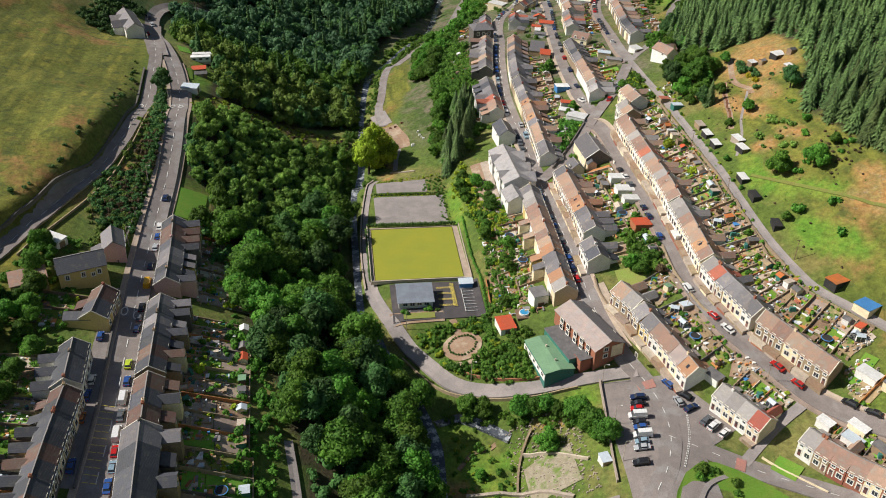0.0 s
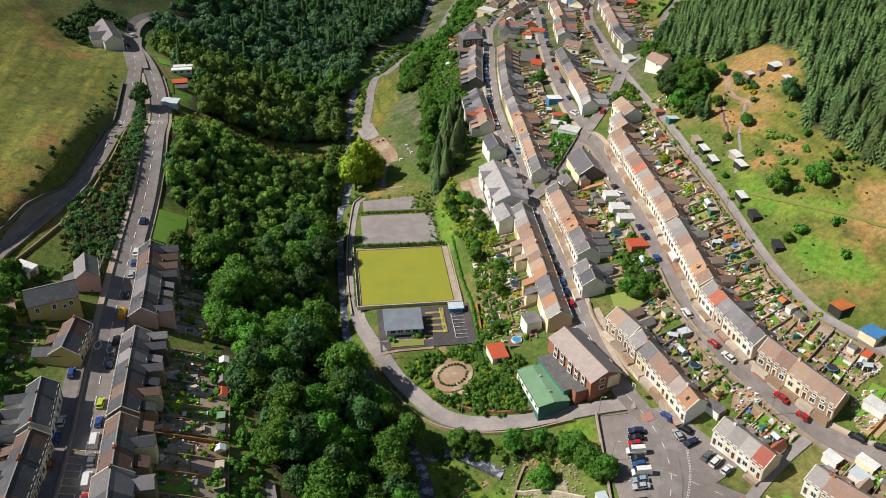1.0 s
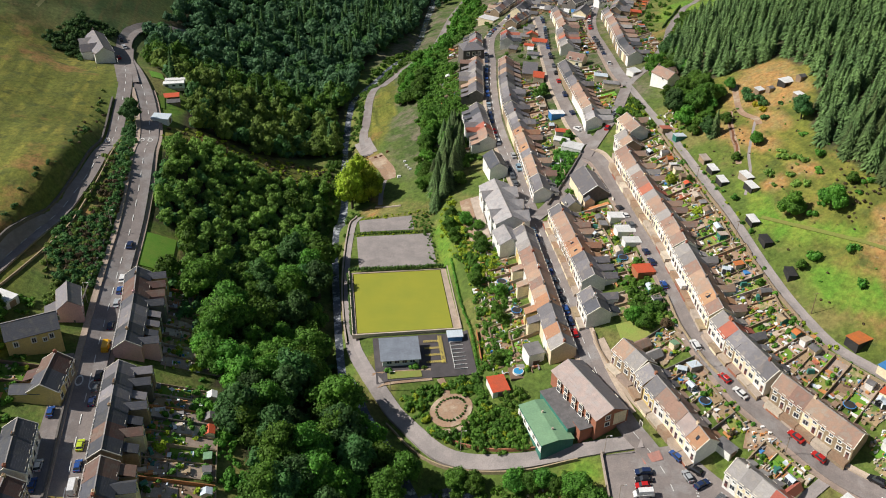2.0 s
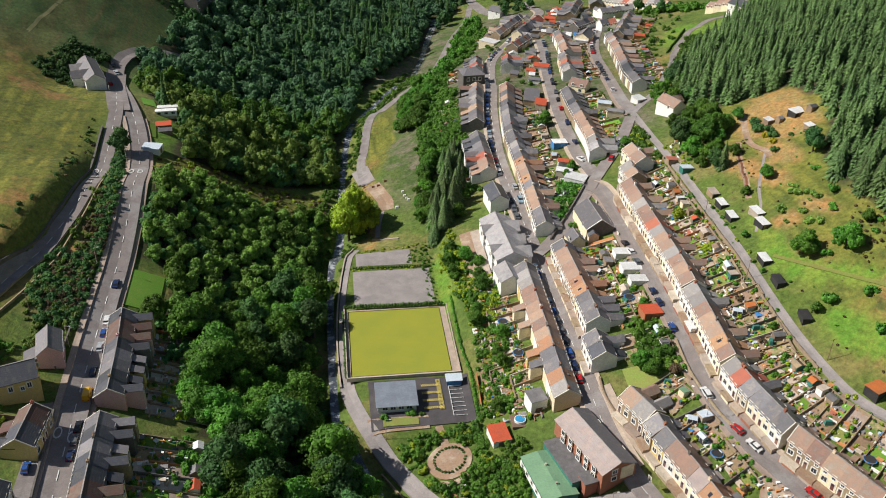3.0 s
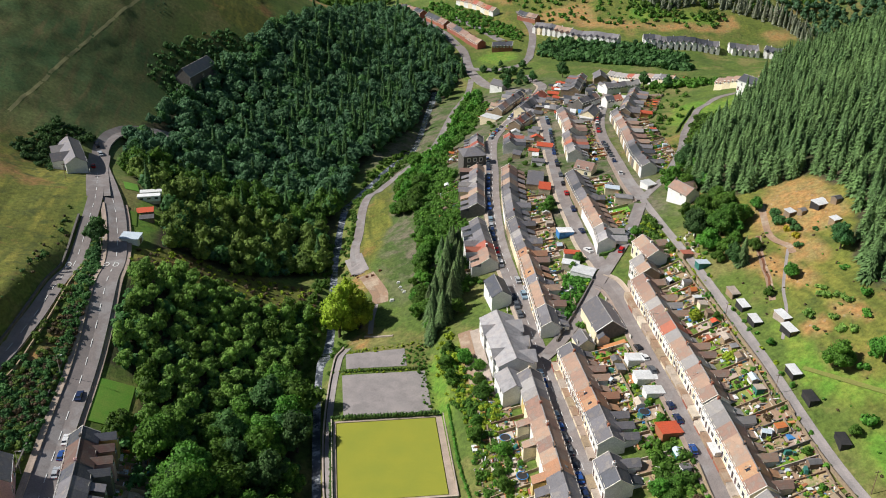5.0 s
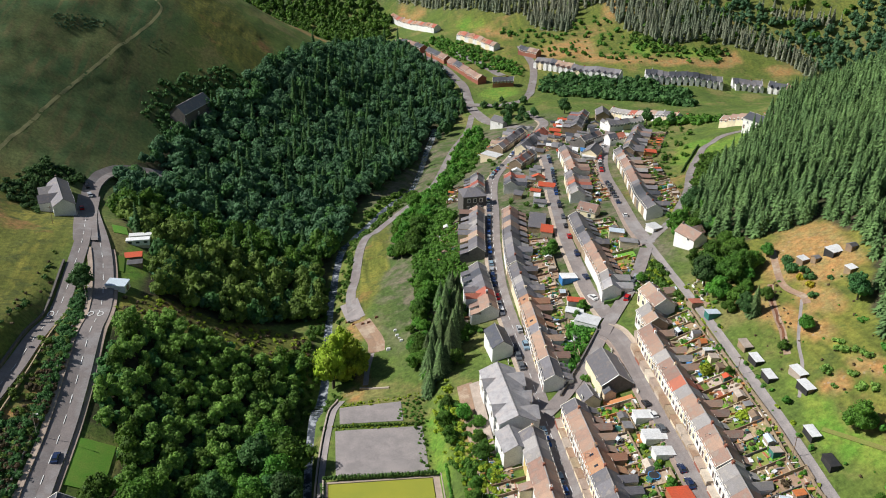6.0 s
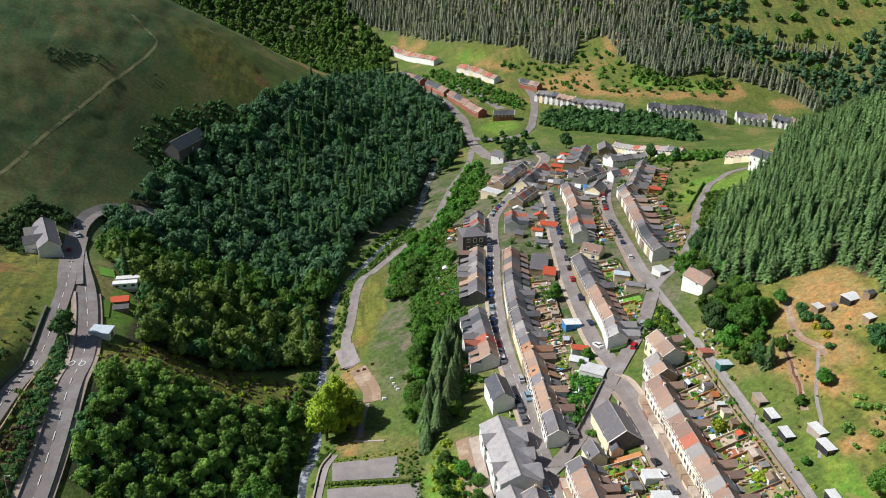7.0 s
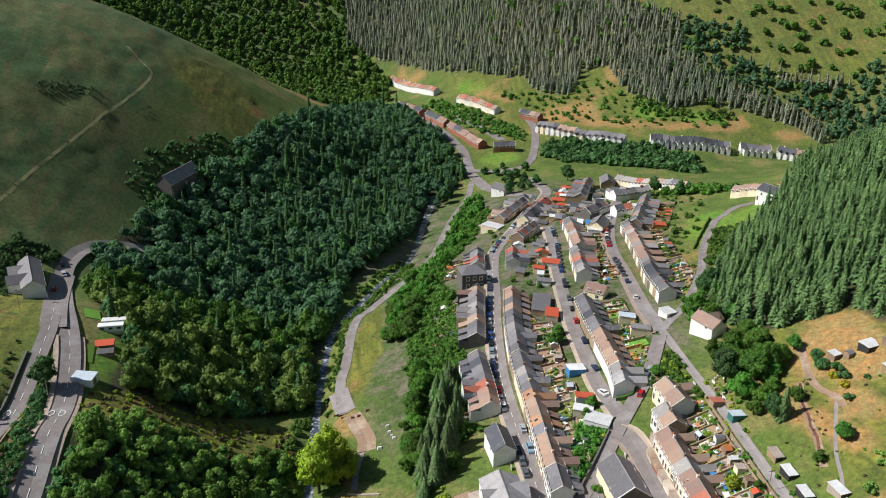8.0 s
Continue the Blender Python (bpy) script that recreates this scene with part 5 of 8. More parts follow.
terrace([(108.6, 509), (121.4, 529)], 6, 1, "warm", 131, roofs=[G, R, S, S, O, S], exts=(0,), **VILLAGE)
# rows across the far field
FAR = dict(exts=(0,), record=False, group="houses across the valley")
WINGS = dict(FAR, exts=(2,))
terrace([(183, 789), (210, 758), (238, 735)], 15, -1, "far_white", 32, **WINGS)
terrace([(256, 731), (313, 716)], 13, -1, "far_white", 33, **WINGS)
terrace([(321, 715), (343, 710)], 5, -1, "far_white", 34, **WINGS)
terrace([(349, 709), (362, 696)], 4, -1, "far_white", 35, **WINGS)
terrace([(74, 902), (93, 845)], 12, 1, "brick", 36, **FAR)
terrace([(97, 840), (110, 811)], 6, 1, "brick", 136, **FAR)
terrace([(112, 804), (131, 756)], 10, 1, "brick", 37, **FAR)
terrace([(138, 747), (154, 744)], 3, 1, "brick", 38, **FAR)
terrace([(76, 995), (113, 918)], 15, 1, "pale", 39, roofs=[O, B, R, B], walls=["white"], **FAR)
terrace([(130, 883), (157, 838)], 9, 1, "pale", 40, roofs=[O, R, B], walls=["white", "cream"], **FAR)
terrace([(175, 822), (188, 808)], 4, 1, "brick", 41, **FAR)
# houses beside the hill road
# roofs and walls picked dark, cloud shade being put into their colours
terrace([(-56, 228), (-57, 246), (-58.5, 264)], 8, -1, "grey", 42, roofs=[D, D, S, S, D, N, N, D], walls=["pink", "stone", "yellow", "dark_stone", "dark_stone"])
terrace([(-54.2, 186), (-55, 202), (-56, 219)], 7, -1, "grey", 43, roofs=[D, N, D, D, S, D, S], walls=["stone", "cream", "dark_stone"])
terrace([(-53.2, 167), (-54, 184)], 3, -1, "grey", 44, roofs=[N, D, N], walls=["stone", "cream"])
terrace([(-51.5, 134), (-53, 166)], 5, -1, "grey", 45, depth=9.4, eave=5.0, rise=3.2, roofs=[D, D, D, D, S], exts=(2, 1), walls=["stone", "dark_stone"])
terrace([(-73.5, 128), (-73.2, 150), (-72.5, 176)], 10, 1, "mixed", 46, roofs=[D, N, N, D, D, N, D, D], exts=(2, 1), walls=["stone", "dark_stone", "cream"])
terrace([(-73.2, 178), (-74.5, 194)], 3, 1, "grey", 47, exts=(2,))
terrace([(-72.4, 206), (-71.5, 219)], 2, 1, "mixed", 48, roofs=[D, N], walls=["yellow", "stone"])

# ---- hedges, scrub and shrubs ----
def hedge(points, high, wide, label, mat="hedge", seed=1, name="hedge", dense=14, leaf=0.42, level=None):
    """A clipped or loose hedge of many small leaves over a solid core."""
    rng = np.random.default_rng(seed)
    line = smooth_line(points, 1.0) if len(points) > 2 else np.stack([np.linspace(points[0][i], points[1][i], max(2, int(math.dist(*points)) + 1)) for i in (0, 1)], 1)
    z = ground(line[:, 0], line[:, 1]) if level is None else np.full(len(line), float(level))
    lobes = [(p[0] + rng.uniform(-0.1, 0.1) * wide, p[1] + rng.uniform(-0.1, 0.1) * wide, h + high * rng.uniform(0.4, 0.62), 0.5 * max(wide, high) * rng.uniform(0.85, 1.1)) for p, h in zip(line, z)]
    v, f = leaf_cloud(rng, lobes, int(dense * len(line)), leaf, 0.86, 3)
    return tagged(new(name, quad_mesh(name, v, f, mat)), label, "hedge", kind="stuff")


BUSHES = [bush(600 + i, 110, 0.56, 4) for i in range(6)]
FAR_BUSHES = [bush(610 + i, 36, 0.95, 3) for i in range(4)]
LOW = [bush(620 + i, 46, 0.55, 2, 1.0) for i in range(4)]


def scrub(poly, gap, seed, mat="leaf", small=0.5, large=1.2, label="tangled green scrub and brambles", clouds=None, margin=1.0):
    stand("scrub", label, clouds or BUSHES, mat, scatter(poly, gap, seed, margin), seed, small, large, (0.7, 1.2))


def shrub(x, y, size=1.0, gold=False, mat="leaf"):
    key = ("shrub", mat, random.Random(x * 7 + y).randrange(3))
    label = {"leaf": "rounded green garden shrub", "leaf_light": "yellow-green shrub in a garden", "leaf_gold": "golden-yellow conifer shrub on the hillside", "leaf_dull": "dark green bushy shrub", "leaf_copper": "reddish-brown bush in a garden"}[mat]

    def build():
        t = thing("shrub", label, "shrub", group="shrubs")
        plain_part("foliage", quad_mesh("foliage", *bush(640 + key[2], 260, 0.5, 6, 1.7), mat), None, t)
        plain_part("stem", Shape().tube(0, 0, -0.5, 1.0, 0.1, 0.06, 6), "bark", t)
        return t
    return KINDS.put(key, build, pose(x, y, gz(x, y) - 0.1, 0, 0, (x * 37 + y * 11) % 360) @ Matrix.Diagonal((size, size, size, 1)))


hedge([(8.2, 288.9), (41.5, 288.4)], 1.9, 1.3, "clipped dark green hedge along the bowling green", seed=2, level=0.2)
hedge([(12, 314.8), (40, 314.2)], 0.9, 0.9, "low ragged hedge between two yards", "leaf", 3, level=0.1)
hedge([(7.4, 252), (7.6, 287)], 1.5, 0.9, "narrow green hedge beside the bowling green", seed=4, level=-0.2)
hedge([(45.5, 230), (46, 247), (45, 262), (45, 289)], 1.3, 1.2, "loose green hedge at the foot of the bank", "leaf", 5)
ring = [(35 + 4.3 * math.cos(a), 214.6 + 4.3 * math.sin(a)) for a in np.linspace(0.3, 6.2, 14)]
hedge(ring, 0.8, 0.8, "round low hedge of a circular garden", "hedge", 6)
s = Shape()
s.v = [(35 + r * math.cos(a), 214.6 + r * math.sin(a), gz(35 + r * math.cos(a), 214.6 + r * math.sin(a)) + 0.25) for r in (0.01, 3, 6.3) for a in np.linspace(0, 6.2832, 25)[:-1]]
s.f = [(c * 24 + i, (c + 1) * 24 + i, (c + 1) * 24 + (i + 1) % 24, c * 24 + (i + 1) % 24) for c in (0, 1) for i in range(24)]
s.m = [0] * len(s.f)
single("circular_garden", s, "earth", "circular garden of dry grass and bare earth", "garden", kind="structure")
ribbon("garden_path", [(34.6, 220.5), (34.2, 225), (33.5, 228)], 2.2, "earth", "red-brown earth path to the circular garden", "path", lift=0.2)
ribbon("garden_path", [(31, 208), (36, 207), (40, 209)], 1.6, "earth", "curved red-brown earth path", "path", lift=0.2)

# hedge bank between the two roads
scrub([(-70.4, 296), (-74.4, 296), (-75.2, 330), (-77.6, 352), (-80.6, 366), (-79.6, 376), (-76.4, 368), (-73, 350), (-70.8, 326)], 1.5, 181, "leaf_dull", 0.5, 1.1, "rough dark hedge on the bank between the roads", margin=0.3)
scrub([(-70.6, 298), (-73.6, 298), (-74, 322), (-70.9, 320)], 1.3, 182, "leaf_copper", 0.4, 0.9, "brown bracken and brambles on the road bank", margin=0.3)
scrub([(-70.6, 258), (-82, 258), (-88, 280), (-84, 296), (-70.8, 297)], 2.1, 184, "leaf_dull", 0.5, 1.2, "dense dark scrub on the bank below the upper road", margin=0.5)
scrub([(-72, 262), (-84, 266), (-86, 282), (-80, 295), (-72, 294)], 2.6, 185, "leaf_copper", 0.4, 0.9, "brown bracken on the bank below the upper road", margin=0.5)
scrub([(-80.8, 376), (-79.4, 376), (-83.2, 398), (-84.2, 398)], 1.3, 183, "leaf", 0.35, 0.7, "low hedge on the island between the roads", clouds=LOW, margin=0.2)

GARDEN_SHRUBS = [(20, 224), (30, 226), (44, 227), (47, 224), (44, 213), (53, 206), (55, 196), (50, 195.5), (40, 199.5), (31, 205), (26, 211)]
RING_FREE = [(35, 214.6, 6.6)]
KEEP_OFF += RING_FREE
scrub(GARDEN_SHRUBS, 2.1, 11, "leaf", 0.5, 1.3, "lush green shrubs of an overgrown public garden")
scrub(GARDEN_SHRUBS, 4.5, 12, "leaf_light", 0.5, 1.1, "yellow-green shrubs in the overgrown garden")
scrub([(46, 228), (60, 228), (61.5, 250), (62, 284), (47, 288), (48, 250)], 5.2, 160, "leaf", 0.4, 1.2, "bushes and brambles on rough ground behind the houses", margin=0.6)
scrub([(46, 228), (60, 228), (61.5, 250), (62, 284), (47, 288), (48, 250)], 5.0, 161, "leaf_light", 0.25, 0.7, "light green weeds on rough ground behind the houses", margin=0.6)
scrub(BANK, 3.2, 13, "leaf", 0.5, 1.1, "bright green bushes on the bank")
scrub([(42, 318), (46, 290), (50, 270), (58, 268), (62, 290), (52, 300), (50, 330)], 3.0, 14, "leaf_light", 0.5, 1.1, "light green brambles on the sunny bank")
scrub([(-81, 245), (-71, 240), (-71.5, 300), (-72, 330), (-76, 365), (-79, 372), (-79, 330), (-82, 300), (-88, 275)], 3.0, 15, "leaf_olive", 0.4, 1.0, "dull green scrub between two roads", margin=0.3)
scrub([(-80, 262), (-72, 260), (-72, 350), (-77, 352)], 3.0, 16, "leaf_copper", 0.4, 0.9, "brownish bracken between two roads", margin=0.3)
scrub([(-4, 300), (10, 300), (13, 340), (12, 380), (20, 400), (24, 440), (30, 480), (42, 500), (60, 540), (55, 560), (30, 520), (14, 470), (5, 400), (-6, 350)], 3.0, 17, "leaf", 0.5, 1.2, "green bushes and saplings along the river")
scrub([(-106, 200), (-82, 176), (-78, 222), (-80, 250), (-98, 246)], 4.2, 162, "leaf", 0.4, 1.2, "garden bushes and brambles beside the chapel", margin=0.8)
scrub([(44, 204), (54, 206), (57, 212), (54, 216), (46, 214)], 2.6, 163, "leaf", 0.5, 1.1, "green bushes beside the red-roofed shed", margin=0.8)
scrub(CLEARING, 4.6, 118, "leaf_copper", 0.3, 0.8, "rust-brown bracken in a clearing")
scrub(CLEARING, 4.2, 18, "leaf_light", 0.3, 0.7, "yellow-green heath and brambles in a clearing")
scrub([(44, 395), (58, 345), (66, 352), (66, 390), (68, 430), (68, 480), (76, 520), (95, 560), (110, 600), (100, 640), (75, 580), (58, 520), (50, 460)], 2.8, 19, "leaf", 0.7, 1.7, "tangled green scrub on the bank below the street")
scrub([(140, 200), (150, 200), (168, 230), (178, 300), (175, 330), (160, 330), (142, 300), (141, 260), (140, 230)], 10.0, 20, "leaf", 0.25, 0.85, "scattered low bushes on the dry hillside", clouds=LOW)
scrub([(140, 200), (150, 200), (168, 230), (178, 300), (160, 330), (142, 300), (141, 250)], 9, 21, "leaf_copper", 0.3, 0.7, "patches of rust-brown bracken on the hillside", clouds=LOW)
scrub([(142, 206), (150, 206), (170, 232), (178, 290), (168, 300), (150, 262), (144, 232)], 13, 61, "leaf", 0.7, 1.4, "dense clumps of gorse and bramble on the hillside")
scrub([(160, 236), (172, 244), (176, 262), (168, 262), (160, 250)], 2.4, 63, "leaf_copper", 0.4, 0.9, "rusty bracken on the hillside", clouds=LOW)
scrub([(146, 262), (156, 258), (164, 272), (160, 284), (150, 276)], 5.5, 62, "leaf_olive", 0.5, 1.3, "olive-green thicket on the hillside")
# added dark wall, stands for the shaded face of the steep bank
fence("retaining_wall", [(-114.5, 226), (-107.6, 243.5), (-102.4, 258), (-95.4, 281), (-89, 300), (-85.6, 322), (-85.7, 352), (-86.8, 384)], 1.0, 0.7, "dark_stone", "dark wall standing in for the shaded bank above the upper road")
scrub([(-106, 258), (-98, 284), (-89, 320), (-88, 378), (-91, 380), (-92, 322), (-101, 286), (-110, 258)], 5.0, 22, "leaf_dull", 0.3, 0.8, "dark gorse along the top of the wall", margin=0.5)
scrub([(-110, 430), (-130, 445), (-118, 475), (-98, 480), (-94, 470), (-112, 462)], 2.6, 23, "leaf_dull", 0.6, 1.4, "dark bushes round the roadside house")
scrub([(24, 197), (40, 189), (58, 187), (66, 183), (64, 176), (52, 183), (38, 186), (30, 190)], 2.6, 24, "leaf", 0.5, 1.2, "green riverside bushes")
scrub([(-95, 560), (-78, 552), (-52, 606), (-40, 640), (-52, 648), (-85, 600)], 4.0, 25, "leaf_dull", 0.8, 1.7, "dark bushes round the chapel in the wood", clouds=FAR_BUSHES)
for poly, gap, k in (([(-143, 602), (-134, 612), (-124, 620), (-117, 622), (-117, 614), (-128, 600), (-137, 592)], 1.9, 26), ([(-98, 605), (-88, 618), (-82, 640), (-90, 634), (-96, 620)], 4.2, 126)):
    scrub(poly, gap, k, "leaf_north", 0.4, 1.1, "low dark gorse on the moor", clouds=LOW)
scrub([(42, 345), (46, 345), (52, 400), (58, 450), (66, 490), (58, 490), (50, 450), (46, 400)], 3.6, 158, "leaf", 0.4, 1.1, "rough bushes along the meadow edge")
scrub([(215, 880), (262, 876), (270, 825), (295, 790), (345, 778), (380, 760), (500, 780), (520, 860), (400, 960), (260, 1040), (150, 1000)], 16, 159, "leaf", 1.8, 3.6, "green broadleaf trees among the far conifers", clouds=FAR_BUSHES)
scrub([(171, 722), (177, 748), (204, 762), (222, 744), (242, 734), (265, 712), (283, 704), (270, 655), (220, 685), (183, 705)], 4.5, 27, "leaf_dull", 1.5, 2.8, "dark belt of trees across the valley", clouds=FAR_BUSHES)
scrub([(150, 890), (185, 845), (200, 800), (250, 765), (320, 745), (345, 765), (285, 785), (262, 830), (255, 860), (200, 866), (190, 890)], 9.5, 28, "leaf", 0.6, 2.0, "scattered bushes on the far hillside", clouds=FAR_BUSHES)
scrub([(262, 800), (285, 775), (330, 760), (340, 772), (300, 785), (275, 815)], 5.5, 128, "leaf", 0.8, 2.2, "green thicket on the far hillside", clouds=FAR_BUSHES)
scrub([(95, 880), (130, 800), (165, 765), (172, 790), (140, 850), (110, 900)], 5.0, 29, "leaf", 1.0, 2.0, "trees between far rows of houses", clouds=FAR_BUSHES)
scrub([(205, 575), (235, 548), (246, 560), (228, 590)], 4.0, 30, "leaf", 1.3, 2.2, "clump of dark trees at the edge of the village", clouds=FAR_BUSHES)

stand("valley_wood", "green trees and thickets on the valley floor", [broadleaf(260 + i, 240, 1.0, 9, 7.5, 3.2, 3) for i in range(4)], "leaf", scatter([(48, 480), (62, 470), (70, 500), (78, 530), (94, 570), (108, 610), (112, 660), (95, 640), (76, 575), (60, 540)], 7.5, 46, 2.0), 47, 0.6, 1.1)
stand("field_wood", "trees along the edge of the far field", [broadleaf(280 + i, 160, 1.2, 8, 8, 3.4, 3) for i in range(3)], "leaf_dull", scatter([(120, 690), (135, 690), (128, 650), (140, 630), (150, 640), (140, 668), (160, 700), (112, 720)], 9, 48, 2.0), 49, 0.6, 1.0)
scrub([(170, 430), (182, 455), (196, 478), (215, 470), (200, 450), (180, 420)], 3.0, 50, "leaf", 0.8, 1.8, "green bushes at the forest edge", clouds=FAR_BUSHES)
scrub([(90, 380), (94, 470), (102, 560), (180, 610), (230, 560), (192, 520), (165, 430), (136, 386)], 8.0, 154, "leaf", 0.4, 1.2, "garden trees and bushes between village houses", margin=1.6)
scrub([(160, 404), (182, 456), (200, 505), (222, 545), (210, 556), (190, 520), (172, 486), (158, 430)], 10.0, 155, "leaf", 0.4, 1.3, "rough bushes at the village edge", margin=0.8)
scrub([(-87, 318), (-87, 372), (-91, 395), (-95, 380), (-94, 340), (-92, 318)], 4.5, 156, "leaf_olive", 0.4, 1.1, "heather and bracken on the bank above the road", clouds=LOW)
scrub([(-87, 318), (-87, 372), (-91, 395), (-95, 380), (-94, 340), (-92, 318)], 6.0, 157, "leaf_copper", 0.3, 0.9, "rust-brown bracken on the bank above the road", clouds=LOW)
# ---- single trees ----
rng = random.Random(9)
plant("lime", 15, 356, 1.5, 40, rng, 1.2)
shrub(13.4, 353, 1.7, mat="leaf_light")
shrub(17.6, 355, 1.6, mat="leaf_light")
shrub(16, 350.6, 1.6, mat="leaf_light")
plant("lime", 11.0, 348, 1.2, 140, rng)
plant("lime", 19, 349, 0.9, 20, rng)
for x, y, k in ((45, 336, 0.95), (50, 334, 0.8), (53, 343, 1.05), (47, 346, 1.0), (56, 353, 0.95), (51, 359, 0.9), (57, 366, 0.9), (53, 375, 0.8), (60, 378, 0.75)):
    plant("fir", x, y, k, rng=rng)
for x, y in scatter([(40, 340), (45, 352), (47, 372), (52, 392), (46, 396), (40, 375)], 4.6, 41, 1.0):
    plant("oak", x, y, rng.uniform(0.4, 0.7), rng=rng)
for x, y in scatter([(36, 432), (48, 428), (56, 455), (66, 488), (54, 500), (45, 478)], 5.5, 42, 1.5):
    plant("oak", x, y, rng.uniform(0.55, 0.95), rng=rng)
for x, y in scatter([(139, 312), (140, 335), (141, 352), (144, 385), (164, 412), (160, 374), (158, 345), (156, 325), (148, 303), (141, 304)], 6.6, 43, 2.5):
    if math.hypot(x - 147, y - 365) > 9:
        plant(rng.choice(["oak", "oak", "ash"]), x, y, rng.uniform(0.5, 1.05), rng=rng)
for x, y in scatter(BANK, 8, 44, 1.5):
    plant("oak", x, y, rng.uniform(0.4, 0.65), rng=rng)
for x, y, k in ((12, 207, 0.9), (19, 195, 1.15), (34, 192, 0.7), (38, 190, 0.65), (48, 186.5, 0.7), (52, 185.5, 0.7), (56, 184.5, 0.75), (59, 182, 0.6), (66, 172, 1.05), (63.5, 178, 0.85), (54, 174, 0.75), (14, 199, 1.0), (8, 213, 0.8), (69, 167, 0.75), (13, 184, 1.3), (5, 167, 1.1), (22, 166, 0.8), (35, 172, 0.35)):
    plant("oak", x, y, k, rng=rng)
for x, y, k in ((148, 251, 0.95), (158, 246, 0.98), (143, 230, 0.4), (137.5, 268, 0.3), (154, 293, 0.5), (146, 289, 0.4), (167, 252, 0.5), (163, 338, 0.6)):
    plant("oak", x, y, k, rng=rng)
for x, y, k in ((95, 226, 0.62), (93, 230, 0.5), (98, 231, 0.45), (101, 254, 0.4), (100, 262, 0.3), (99, 388, 0.55), (101, 394, 0.5), (101, 346, 0.42), (98, 341, 0.4), (113, 372, 0.3), (121, 345, 0.42), (124, 352, 0.4), (126, 338, 0.4), (120, 356, 0.35), (130, 288, 0.35), (131, 230, 0.3)):
    plant("oak", x, y, k, rng=rng)
for x, y in scatter([(40, 332), (47, 322), (55, 335), (59, 352), (61, 378), (54, 382), (47, 352), (42, 345)], 4.6, 141, 1.0):
    kind = rng.choice(["oak", "spruce", "spruce"])
    plant(kind, x, y, rng.uniform(0.55, 0.8) if kind == "oak" else rng.uniform(0.85, 1.15), rng=rng)
patch("bright_lawn", -61, 273.5, -51, 292, "lawn", "bright mown lawn below the hill road", "lawn", kind="structure", lift=0.35, cell=2.0)
scrub([(93, 224), (103, 228), (105, 246), (96, 246), (92, 234)], 2.6, 151, "leaf", 0.7, 1.5, "dense bright green bushes on a plot below the street")
scrub([(117.5, 338), (124, 346), (131, 362), (134, 371), (133.4, 350), (131.5, 330), (127, 338)], 2.6, 166, "leaf", 0.5, 1.2, "garden bushes between the cross street and the lane", margin=0.4)
scrub([(117.5, 338), (124, 346), (131, 362), (134, 371), (133.4, 350), (131.5, 330), (127, 338)], 3.4, 167, "leaf_light", 0.4, 0.9, "light green bushes beside the lane", margin=0.4)
fence("street_hedge_wall", [(108.6, 345), (113, 344.4), (116.5, 348), (121, 354)], 1.3, 0.9, "hedge", "clipped hedge on the corner of two streets")
scrub([(86.5, 311.5), (94, 321), (102, 332), (100, 339), (95, 338), (90, 324)], 1.9, 152, "leaf", 0.7, 1.4, "green bushes behind the wall of the cross street")
scrub([(-31, 150), (-24, 130), (-20, 160), (-21, 190), (-30, 215), (-40, 240), (-34, 200)], 3.4, 153, "leaf", 0.6, 1.4, "tangled bushes between gardens and wood", margin=0.6)
plant("copper", 101, 224, 0.8, 10, rng)
plant("copper", 129, 300, 0.5, 10, rng)
plant("ash", -76.6, 368, 0.85, rng=rng)
for x, y in scatter([(-104, 150), (-84, 150), (-82, 190), (-82, 215), (-90, 245), (-104, 232), (-112, 200)], 8, 45, 4):
    plant("oak", x, y, rng.uniform(0.5, 0.9), rng=rng)
for x, y, k in ((130, 640, 0.9), (136, 668, 0.9), (144, 660, 0.8), (150, 650, 0.7), (172, 652, 0.9), (205, 580, 0.9), (215, 566, 0.8)):
    plant("ash", x, y, k, rng=rng)
for x, y in ((163.9, 317.4), (164.2, 311.8)):
    shrub(x, y, 0.9, mat="leaf_gold")
for x, y, k in ((166.4, 331, 1.1), (165, 327, 1.2), (164.6, 322.6, 1.2), (166.8, 320, 1.0), (166.4, 315, 1.0), (162.6, 306, 0.8), (171, 311, 0.6), (169.6, 326.5, 0.7)):
    shrub(x, y, k, mat="leaf_dull")
plant("ash", 171, 296, 0.72, 30, rng)
shrub(93.6, 311, 0.9, mat="leaf")
plant("spruce", 146.5, 310, 0.75, 10, rng)

# ---- public and single buildings ----
def clear_spot(x, y, r):
    KEEP_OFF.append((x, y, r))


def landmark(x0, y0, x1, y1, front, **kw):
    """A house whose ridge runs from one place to another; front as for a terrace."""
    c = np.array([(x0 + x1) / 2, (y0 + y1) / 2])
    d = np.array([x1 - x0, y1 - y0])
    w = float(np.hypot(*d))
    ang = math.degrees(math.atan2(d[1], d[0])) + (0 if front == 1 else 180)
    sink = kw.pop("sink", 0.0)
    h = house(w=w, chimney=kw.pop("chimney", 0), ends=kw.pop("ends", 1), **kw)
    h.matrix_basis = pose(c[0], c[1], gz(*c) - sink, 0, 0, ang)
    clear_spot(c[0], c[1], max(w, kw.get("d", 7)) * 0.5)
    return h


